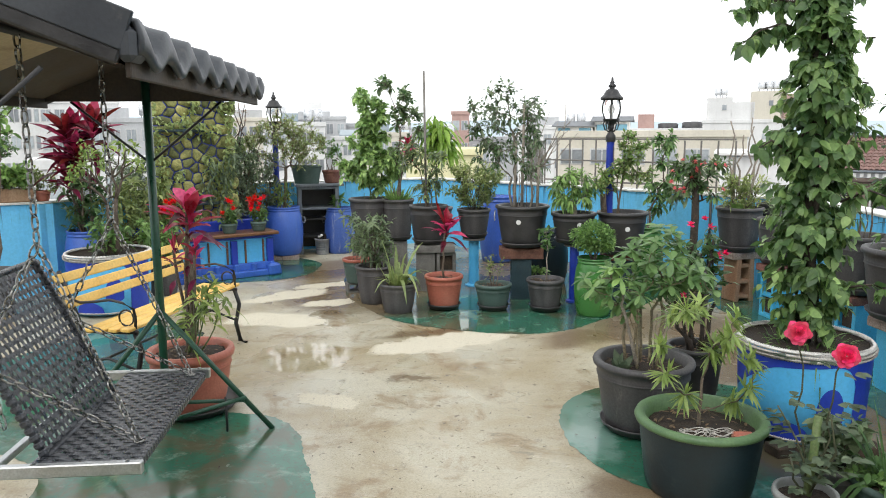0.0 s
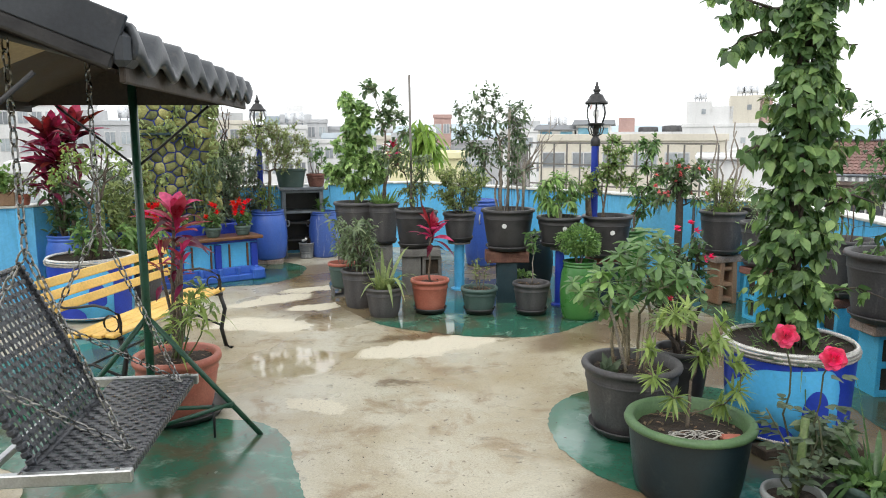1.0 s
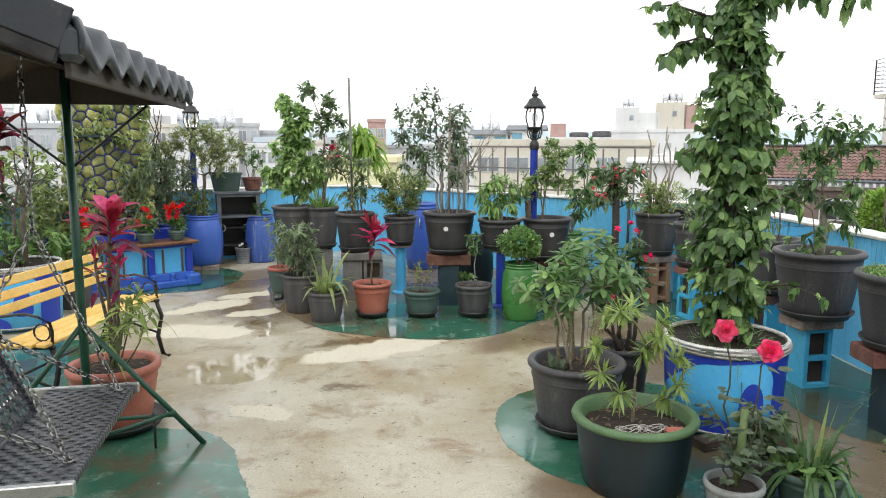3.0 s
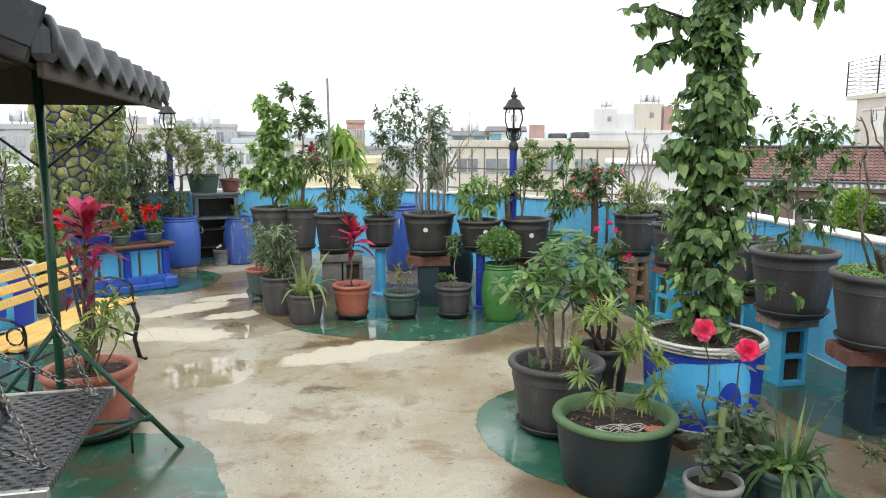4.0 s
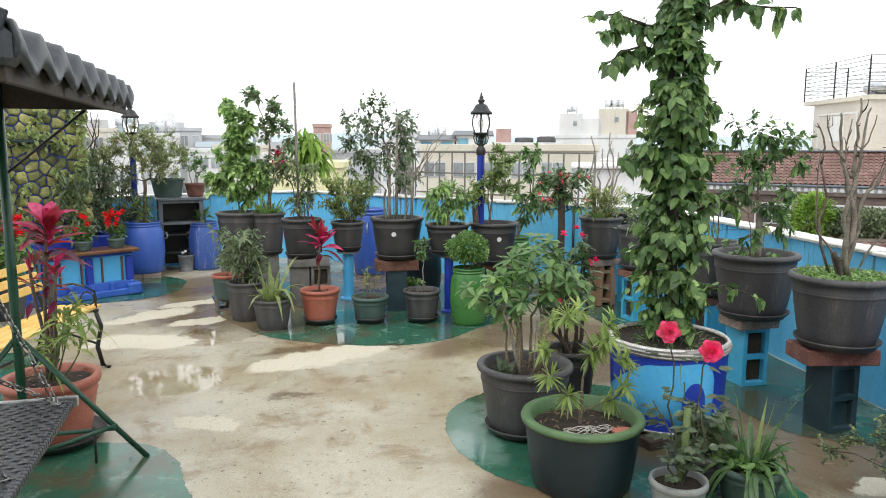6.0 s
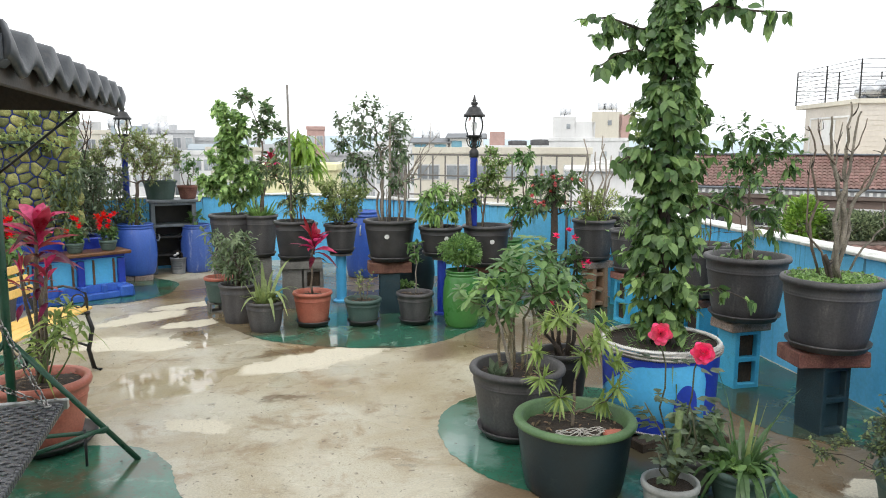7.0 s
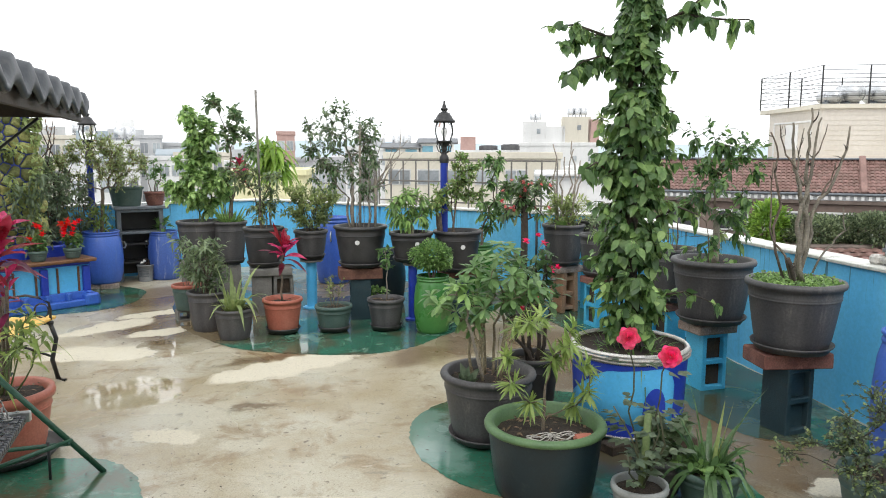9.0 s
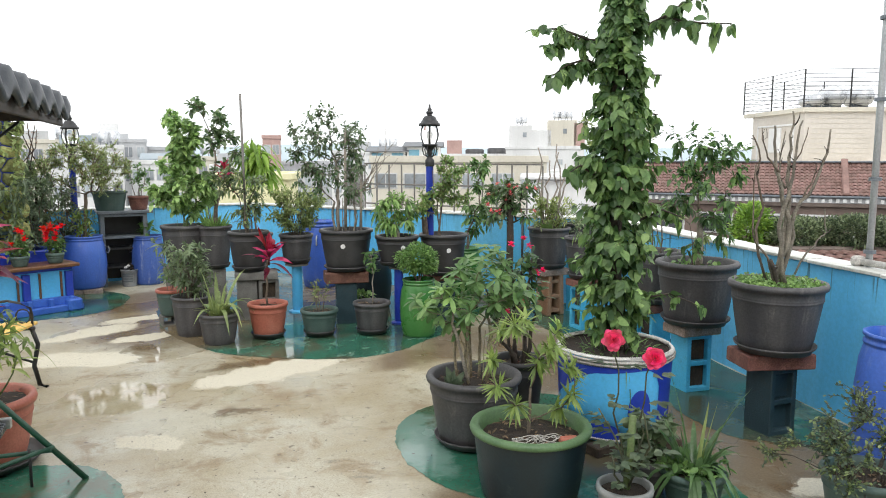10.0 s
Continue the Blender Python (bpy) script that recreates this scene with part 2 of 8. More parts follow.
M["terracotta"] = surface("terracotta plastic", (0.36, 0.105, 0.068), (0.44, 0.155, 0.105), rough=0.5, scale=5, fine=80, spread=0.12, dirt=(0.25, 0.12, 0.08, 0.4))
M["pot green"] = surface("dark teal plastic", (0.006, 0.017, 0.023), (0.009, 0.023, 0.030), rough=0.42, scale=4, fine=80, spread=0.12, dirt=(0.06, 0.08, 0.07, 0.3))
M["rim green"] = surface("faded green plastic rim", (0.072, 0.140, 0.058), (0.10, 0.178, 0.076), rough=0.5, scale=9, fine=80, spread=0.12, dirt=(0.06, 0.12, 0.05, 0.4))
M["grey green"] = surface("grey green plastic", (0.052, 0.092, 0.08), (0.08, 0.125, 0.11), rough=0.55, scale=6, fine=80, spread=0.12, dirt=(0.2, 0.2, 0.18, 0.3))
M["drum green"] = surface("glossy green barrel plastic", (0.045, 0.17, 0.035), (0.065, 0.21, 0.05), rough=0.32, scale=3, fine=60, bump=0.05, spread=0.08, dirt=(0.04, 0.10, 0.03, 0.3))
M["drum faded"] = surface("faded blue barrel plastic", (0.045, 0.10, 0.38), (0.075, 0.15, 0.46), rough=0.5, scale=6, fine=60, bump=0.06, spread=0.12, streak=True, dirt=(0.42, 0.46, 0.55, 0.75))
M["drum blue"] = surface("blue barrel plastic", (0.042, 0.11, 0.46), (0.068, 0.155, 0.54), rough=0.38, scale=4, fine=60, bump=0.06, spread=0.1, streak=True, dirt=(0.20, 0.27, 0.46, 0.4))
M["blue dark"] = surface("deep blue paint", (0.012, 0.035, 0.34), (0.02, 0.055, 0.42), rough=0.42, scale=5, fine=60, spread=0.1, dirt=(0.05, 0.08, 0.22, 0.4))
M["joint blue"] = surface("dull blue joint paint", (0.02, 0.035, 0.19), (0.045, 0.07, 0.33), rough=0.7, scale=8, fine=60, spread=0.2, dirt=(0.04, 0.05, 0.05, 0.6))
M["blue light"] = surface("sky blue paint", (0.085, 0.44, 0.80), (0.11, 0.50, 0.86), rough=0.4, scale=5, fine=60, spread=0.07, dirt=(0.06, 0.25, 0.45, 0.3))
M["blue mid"] = surface("mid blue paint", (0.03, 0.10, 0.46), (0.045, 0.14, 0.54), rough=0.42, scale=5, fine=60, spread=0.1, dirt=(0.06, 0.12, 0.26, 0.4))
M["rope"] = surface("pale rope", (0.58, 0.56, 0.52), (0.42, 0.40, 0.37), rough=0.85, scale=30, fine=200, bump=0.6, spread=0.25)
M["rope white"] = surface("whitish rope", (0.78, 0.77, 0.74), (0.62, 0.60, 0.57), rough=0.85, scale=30, fine=200, bump=0.6, spread=0.2)
M["soil"] = surface("damp potting soil", (0.016, 0.011, 0.008), (0.040, 0.028, 0.019), rough=0.95, scale=25, fine=120, bump=1.0, spread=0.5)
M["litter"] = surface("dead brown leaf", (0.09, 0.055, 0.03), (0.22, 0.15, 0.085), rough=0.8, scale=20, fine=90, bump=0.2, spread=0.3, island=0.5)
M["bark"] = surface("grey brown bark", (0.10, 0.075, 0.055), (0.18, 0.145, 0.11), rough=0.85, scale=25, fine=120, bump=0.6, spread=0.3)
M["bark pale"] = surface("pale grey bark", (0.22, 0.19, 0.155), (0.32, 0.28, 0.23), rough=0.85, scale=20, fine=120, bump=0.6, spread=0.25)
M["bark grey"] = surface("weathered grey brown bark", (0.13, 0.115, 0.09), (0.25, 0.225, 0.18), rough=0.9, scale=14, fine=110, bump=0.9, spread=0.35, dirt=(0.06, 0.05, 0.035, 0.5))
M["bark brown"] = surface("dark brown bark", (0.065, 0.05, 0.038), (0.12, 0.095, 0.072), rough=0.9, scale=20, fine=110, bump=0.8, spread=0.3)
M["bark stem"] = surface("tan green stem", (0.20, 0.165, 0.105), (0.29, 0.245, 0.16), rough=0.8, scale=30, fine=110, bump=0.5, spread=0.3, dirt=(0.10, 0.085, 0.05, 0.5))
M["bark dark"] = surface("dark thorny bark", (0.035, 0.028, 0.022), (0.075, 0.058, 0.045), rough=0.9, scale=25, fine=120, bump=0.8, spread=0.3)
M["cane"] = surface("green cane", (0.10, 0.16, 0.05), (0.16, 0.2, 0.08), rough=0.6, scale=20, fine=90, spread=0.2)
M["rose cane"] = surface("dark rose cane", (0.045, 0.05, 0.026), (0.075, 0.08, 0.04), rough=0.6, scale=20, fine=90, spread=0.2)
M["concrete"] = surface("bare concrete block", (0.13, 0.125, 0.115), (0.20, 0.195, 0.18), rough=0.9, scale=6, fine=130, bump=0.9, spread=0.25, dirt=(0.10, 0.10, 0.09, 0.5))
M["block blue"] = surface("light blue painted block", (0.055, 0.40, 0.66), (0.085, 0.47, 0.72), rough=0.6, scale=6, fine=130, bump=0.7, spread=0.12, dirt=(0.05, 0.2, 0.3, 0.4))
M["block teal"] = surface("dark teal painted block", (0.016, 0.038, 0.05), (0.028, 0.058, 0.07), rough=0.5, scale=5, fine=120, bump=0.6, spread=0.2, dirt=(0.07, 0.05, 0.03, 0.4))
M["brick"] = surface("mossy red brick", (0.135, 0.055, 0.04), (0.21, 0.10, 0.072), rough=0.85, scale=14, fine=110, bump=0.9, spread=0.3, piece=0.15, dirt=(0.09, 0.085, 0.06, 0.6))
M["brick grey"] = surface("weathered brick", (0.26, 0.19, 0.15), (0.36, 0.29, 0.25), rough=0.9, scale=14, fine=110, bump=0.9, spread=0.3, dirt=(0.12, 0.10, 0.08, 0.6))
M["cell dirt"] = surface("brown dirt in a block cell", (0.03, 0.022, 0.015), (0.065, 0.045, 0.03), rough=0.95, scale=12, fine=90, bump=0.8, spread=0.3)
M["wood block"] = surface("weathered brown block", (0.27, 0.145, 0.08), (0.36, 0.23, 0.145), rough=0.8, scale=7, fine=90, bump=0.6, spread=0.2, streak=True, dirt=(0.12, 0.07, 0.045, 0.5))
M["iron"] = surface("black cast iron", (0.012, 0.012, 0.013), (0.024, 0.023, 0.023), rough=0.42, scale=14, fine=120, bump=0.3, spread=0.2)
M["green steel"] = surface("dark green painted steel", (0.010, 0.055, 0.030), (0.016, 0.075, 0.042), rough=0.35, scale=10, fine=120, bump=0.15, spread=0.15, dirt=(0.03, 0.035, 0.02, 0.4))
M["steel"] = surface("dull galvanised steel", (0.42, 0.43, 0.43), (0.55, 0.56, 0.56), rough=0.38, metal=0.85, scale=12, fine=120, bump=0.15, spread=0.12)
M["pipe grey"] = surface("weathered galvanised pipe", (0.40, 0.42, 0.43), (0.53, 0.55, 0.56), rough=0.45, scale=9, fine=100, bump=0.15, spread=0.12, streak=True, dirt=(0.22, 0.20, 0.17, 0.4))
M["chrome"] = surface("chain steel", (0.27, 0.265, 0.25), (0.42, 0.41, 0.39), rough=0.3, metal=1.0, scale=20, fine=120, bump=0.1, spread=0.12)
M["wicker"] = surface("dark grey plastic weave", (0.028, 0.031, 0.037), (0.058, 0.062, 0.07), rough=0.28, scale=20, fine=160, bump=0.3, spread=0.2, island=0.15)
M["yellow slat"] = surface("yellow painted slat", (0.72, 0.44, 0.095), (0.80, 0.53, 0.15), rough=0.4, scale=4, fine=70, bump=0.2, spread=0.1, piece=0.06, dirt=(0.40, 0.24, 0.07, 0.4))
M["roof dark"] = surface("dark grey roof sheet", (0.022, 0.026, 0.032), (0.036, 0.041, 0.048), rough=0.45, scale=5, fine=90, bump=0.15, spread=0.12, dirt=(0.09, 0.085, 0.075, 0.35))
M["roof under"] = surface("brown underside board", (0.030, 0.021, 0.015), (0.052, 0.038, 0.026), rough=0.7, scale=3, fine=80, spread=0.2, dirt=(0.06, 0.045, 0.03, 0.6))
M["roof tan"] = surface("tan underside board", (0.33, 0.25, 0.14), (0.42, 0.33, 0.20), rough=0.6, scale=3, fine=60, bump=0.1, spread=0.12, dirt=(0.16, 0.11, 0.06, 0.5))
M["slab wood"] = surface("brown wet ledge", (0.105, 0.045, 0.018), (0.17, 0.08, 0.035), rough=0.35, scale=5, fine=60, spread=0.2)
M["stone yellow"] = surface("mossy yellow stone", (0.17, 0.18, 0.06), (0.38, 0.38, 0.14), rough=0.75, scale=9, fine=80, bump=0.7, spread=0.3, piece=0.5, dirt=(0.06, 0.085, 0.025, 0.85))
M["lead grey"] = surface("grey painted metal", (0.12, 0.14, 0.16), (0.17, 0.19, 0.21), rough=0.5, scale=8, fine=90, spread=0.15)
M["black metal"] = surface("black oven metal", (0.012, 0.012, 0.013), (0.022, 0.022, 0.022), rough=0.4, scale=8, fine=90, spread=0.15)
M["pot grey"] = surface("pale grey plastic", (0.23, 0.24, 0.235), (0.31, 0.32, 0.31), rough=0.5, scale=8, fine=80, spread=0.1, dirt=(0.2, 0.19, 0.17, 0.5))
M["bucket"] = surface("dirty white plastic", (0.20, 0.21, 0.22), (0.33, 0.34, 0.35), rough=0.5, scale=9, fine=80, spread=0.12, dirt=(0.22, 0.21, 0.19, 0.6))
M["sticker"] = surface("white sticker", (0.78, 0.78, 0.76), (0.68, 0.68, 0.66), rough=0.5, scale=30, fine=90, spread=0.06)
M["rail grey"] = surface("grey painted railing", (0.14, 0.13, 0.115), (0.21, 0.195, 0.175), rough=0.55, scale=8, fine=90, spread=0.15, dirt=(0.20, 0.10, 0.05, 0.3))
M["glass"] = glass_material("lantern glass", (1, 1, 1), 1.03)
M["bulb"] = surface("white bulb glass", (0.82, 0.82, 0.80), (0.78, 0.78, 0.76), rough=0.2, scale=5, fine=50, bump=0, spread=0.03)
# leaves
M["leaf mid"] = leafy("mid green leaf", (0.119, 0.231, 0.069), (0.188, 0.325, 0.100))
M["leaf umbrella"] = leafy("umbrella tree leaf", (0.109, 0.210, 0.070), (0.182, 0.308, 0.112), rough=0.38)
M["leaf hedge"] = leafy("dusty hedge leaf", (0.115, 0.16, 0.08), (0.20, 0.25, 0.135), rough=0.5, island=0.6)
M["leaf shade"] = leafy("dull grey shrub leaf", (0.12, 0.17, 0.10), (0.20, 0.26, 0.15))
M["leaf dark"] = leafy("dark glossy leaf", (0.078, 0.156, 0.060), (0.130, 0.227, 0.088), rough=0.3)
M["leaf rose"] = leafy("dusty dark rose leaf", (0.090, 0.132, 0.082), (0.144, 0.186, 0.114), rough=0.5)
M["leaf grey"] = leafy("grey green leaf", (0.144, 0.206, 0.106), (0.231, 0.300, 0.163))
M["leaf fresh"] = leafy("fresh light green leaf", (0.205, 0.351, 0.103), (0.286, 0.448, 0.146))
M["leaf vine"] = leafy("vine leaf", (0.105, 0.205, 0.066), (0.205, 0.325, 0.108), rough=0.42, island=0.5)
M["leaf yellow"] = leafy("yellowish narrow leaf", (0.205, 0.30, 0.08), (0.30, 0.40, 0.115))
M["leaf olive"] = leafy("small olive leaf", (0.205, 0.275, 0.095), (0.320, 0.385, 0.150))
M["leaf light"] = leafy("light soft green leaf", (0.27, 0.42, 0.145), (0.37, 0.53, 0.20))
M["leaf fine"] = leafy("fine pale olive leaf", (0.22, 0.295, 0.11), (0.34, 0.415, 0.17))
M["leaf bronze"] = leafy("reddish young leaf", (0.20, 0.10, 0.045), (0.30, 0.14, 0.06))
M["leaf lime"] = leafy("lime green leaf", (0.22, 0.38, 0.06), (0.31, 0.47, 0.09))
M["leaf red"] = leafy("crimson strap leaf", (0.40, 0.018, 0.06), (0.62, 0.075, 0.16), rough=0.35, island=0, piece=0.45)
M["leaf wine"] = leafy("wine red strap leaf", (0.10, 0.012, 0.020), (0.34, 0.022, 0.042), rough=0.35, island=0, piece=0.6)
M["leaf maroon"] = leafy("dark maroon strap leaf", (0.075, 0.010, 0.024), (0.17, 0.016, 0.040), rough=0.33, island=0, piece=0.5)
M["petal red"] = leafy("scarlet petal", (0.72, 0.022, 0.012), (0.82, 0.05, 0.025), island=0.2)
M["petal coral"] = leafy("coral petal", (0.74, 0.16, 0.16), (0.82, 0.29, 0.27), island=0.2)
M["petal pink"] = leafy("bright rose petal", (0.78, 0.025, 0.12), (0.90, 0.10, 0.24), island=0.25)


# ---- building helpers ----
def mesh_from(name, verts, faces, smooth=False):
    me = bpy.data.meshes.new(name)
    me.from_pydata([tuple(v) for v in verts], [], [tuple(f) for f in faces])
    if smooth:
        me.polygons.foreach_set("use_smooth", [True] * len(me.polygons))
    me.update()
    return me


def put(name, me, mat, parent=None, label="", m=None):
    ob = new(name, me)
    if mat and not me.materials:
        me.materials.append(mat)
    if parent:
        ob.parent = parent
    if m is not None:
        ob.matrix_basis = m
    if label:
        ob["label"] = label
    return ob


def part(name, bm, mat, parent, label="", smooth=False, m=None):
    me = bpy.data.meshes.new(name)
    bm.to_mesh(me)
    bm.free()
    if smooth:
        me.polygons.foreach_set("use_smooth", [True] * len(me.polygons))
    return put(name, me, mat, parent, label, m)


def thing(name, x, y, z, label, category, group="", rz=0.0):
    e = new(name)
    e.empty_display_size = 0.1
    e.matrix_basis = pose(x, y, z, 0, 0, rz)
    return tagged(e, label, category, group)


def box(sx, sy, sz, x=0.0, y=0.0, z=0.0, bevel=0.004, bm=None, m=None):
    """A box that stands on z, centred on x, y."""
    bm = bm or bmesh.new()
    r = bmesh.ops.create_cube(bm, size=1.0, matrix=(m or Matrix()) @ Matrix.Translation((x, y, z + sz / 2)) @ Matrix.Diagonal((sx, sy, sz, 1)))
    if bevel:
        es = {e for v in r["verts"] for e in v.link_edges}
        bmesh.ops.bevel(bm, geom=list(es), offset=min(bevel, 0.3 * min(sx, sy, sz)), segments=1, profile=0.5, affect="EDGES")
    return bm


def lathe(profile, seg=36, bm=None, offset=(0, 0, 0), wobble=0.0):
    bm = bm or bmesh.new()
    rings = []
    for r, z in profile:
        if r < 1e-6:
            rings.append([bm.verts.new((offset[0], offset[1], offset[2] + z))])
        else:
            rings.append([bm.verts.new((offset[0] + r * math.cos(a) * (1 + wobble * math.sin(2 * a + 1)), offset[1] + r * math.sin(a), offset[2] + z)) for a in (2 * math.pi * i / seg for i in range(seg))])
    for a, b in zip(rings, rings[1:]):
        for i in range(seg):
            j = (i + 1) % seg
            if len(a) == 1 and len(b) > 1:
                bm.faces.new((a[0], b[j], b[i]))
            elif len(b) == 1 and len(a) > 1:
                bm.faces.new((a[i], a[j], b[0]))
            elif len(a) > 1:
                bm.faces.new((a[i], a[j], b[j], b[i]))
    bmesh.ops.recalc_face_normals(bm, faces=bm.faces)
    return bm


def tubes(paths, sides=6):
    """Verts and faces of round stems: each path is (points, first radius, last radius)."""
    V, F = [], []
    for pts, r0, r1 in paths:
        pts = [Vector(p) for p in pts]
        n = len(pts)
        start = len(V)
        for i, p in enumerate(pts):
            d = (pts[min(i + 1, n - 1)] - pts[max(i - 1, 0)]).normalized()
            a = d.orthogonal().normalized() if abs(d.z) < 0.9 else d.cross(Vector((1, 0, 0))).normalized()
            b = d.cross(a)
            r = r0 + (r1 - r0) * i / (n - 1)
            for k in range(sides):
                t = 2 * math.pi * k / sides
                V.append(p + a * (r * math.cos(t)) + b * (r * math.sin(t)))
        for i in range(n - 1):
            for k in range(sides):
                q = (k + 1) % sides
                F.append((start + i * sides + k, start + i * sides + q, start + (i + 1) * sides + q, start + (i + 1) * sides + k))
        F.append(tuple(start + k for k in range(sides))[::-1])
        F.append(tuple(start + (n - 1) * sides + k for k in range(sides)))
    return V, F


def tube_part(name, paths, mat, parent, label="", sides=8):
    V, F = tubes(paths, sides)
    return put(name, mesh_from(name, V, F, True), mat, parent, label)


SHAPES = {"ovate": (0.08, 0.8, 0.98, 0.7, 0.04), "heart": (0.35, 0.95, 1.0, 0.72, 0.34, 0.03), "obovate": (0.06, 0.5, 0.88, 1.0, 0.35), "narrow": (0.35, 1.0, 0.8, 0.05), "strap": (0.2, 0.55, 0.95, 1.0, 0.62, 0.03), "blade": (0.7, 1.0, 0.95, 0.8, 0.5, 0.03), "petal": (0.35, 0.9, 1.0, 0.7), "vine": (0.3, 0.85, 1.0, 0.85, 0.5, 0.05)}


def leaves(P, D, L, W, droop=0.3, fold=0.25, shape="ovate", rng=None, flat=0.0, face=None):
    """Verts and faces of single leaves at points P that point along D."""
    rng = rng or np.random.default_rng(1)
    P, D = np.asarray(P, float), np.asarray(D, float)
    n = len(P)
    D = D / np.maximum(np.linalg.norm(D, axis=1, keepdims=True), 1e-6)
    L = np.broadcast_to(L, n).astype(float) * rng.uniform(0.75, 1.2, n)
    W = np.broadcast_to(W, n).astype(float) * rng.uniform(0.8, 1.15, n)
    droop = droop * rng.uniform(0.5, 1.5, n)
    ref = np.tile([0.0, 0.0, 1.0], (n, 1)) + rng.normal(0, 0.35 * (1 - flat) + 0.02, (n, 3))
    if face is not None:
        ref = np.asarray(face, float) + rng.normal(0, 0.5, (n, 3))
    S = np.cross(D, ref)
    S /= np.maximum(np.linalg.norm(S, axis=1, keepdims=True), 1e-6)
    N = np.cross(S, D)
    ws = SHAPES[shape]
    k = len(ws)
    V = np.zeros((n, k, 3, 3))
    for i, w in enumerate(ws):
        s = i / (k - 1)
        c = P + D * (s * L)[:, None]
        c[:, 2] -= droop * L * s * s
        h = (W * 0.5 * w)[:, None]
        V[:, i, 0] = c - S * h + N * h * fold
        V[:, i, 1] = c
        V[:, i, 2] = c + S * h + N * h * fold
    base = (np.arange(n) * k * 3)[:, None, None]
    quads = []
    for i in range(k - 1):
        for j in (0, 1):
            quads.append([i * 3 + j, i * 3 + j + 1, (i + 1) * 3 + j + 1, (i + 1) * 3 + j])
    F = (base + np.array(quads)[None]).reshape(-1, 4)
    return V.reshape(-1, 3), F


def leaf_pieces(sets, mat, parent, stations, label="", name="leaf"):
    """Every leaf a part of its own."""
    for V, F in sets:
        n, fn = stations * 3, (stations - 1) * 2
        for i in range(len(V) // n):
            me = mesh_from(name, V[i * n:(i + 1) * n], F[i * fn:(i + 1) * fn] - i * n, True)
            put(name, me, mat, parent, label)


def leaf_part(name, sets, mat, parent, label=""):
    V, F, o = [], [], 0
    for v, f in sets:
        V.append(v)
        F.append(f + o)
        o += len(v)
    V, F = np.concatenate(V), np.concatenate(F)
    me = bpy.data.meshes.new(name)
    me.vertices.add(len(V))
    me.vertices.foreach_set("co", V.ravel())
    me.loops.add(F.size)
    me.loops.foreach_set("vertex_index", F.ravel().astype(np.int32))
    me.polygons.add(len(F))
    me.polygons.foreach_set("loop_start", np.arange(0, F.size, 4, dtype=np.int32))
    me.polygons.foreach_set("use_smooth", [True] * len(F))
    me.update(calc_edges=True)
    return tagged(put(name, me, mat, parent, label), kind="stuff")


def way(rng, a, b, bend=0.08, n=6):
    """A gently crooked line from a to b."""
    a, b = np.array(a, float), np.array(b, float)
    ln = np.linalg.norm(b - a)
    off = rng.normal(0, bend * ln, 3)
    off2 = rng.normal(0, bend * 0.4 * ln, (n, 3))
    return [a + (b - a) * s + off * math.sin(math.pi * s) + off2[i] * min(1, 3 * s) * (1 if i < n - 1 else 0.3) for i, s in enumerate(np.linspace(0, 1, n))]


def on(path, s):
    q = s * (len(path) - 1)
    i = min(int(q), len(path) - 2)
    return path[i] + (path[i + 1] - path[i]) * (q - i)


def unit(v):
    v = np.asarray(v, float)
    return v / max(np.linalg.norm(v), 1e-6)


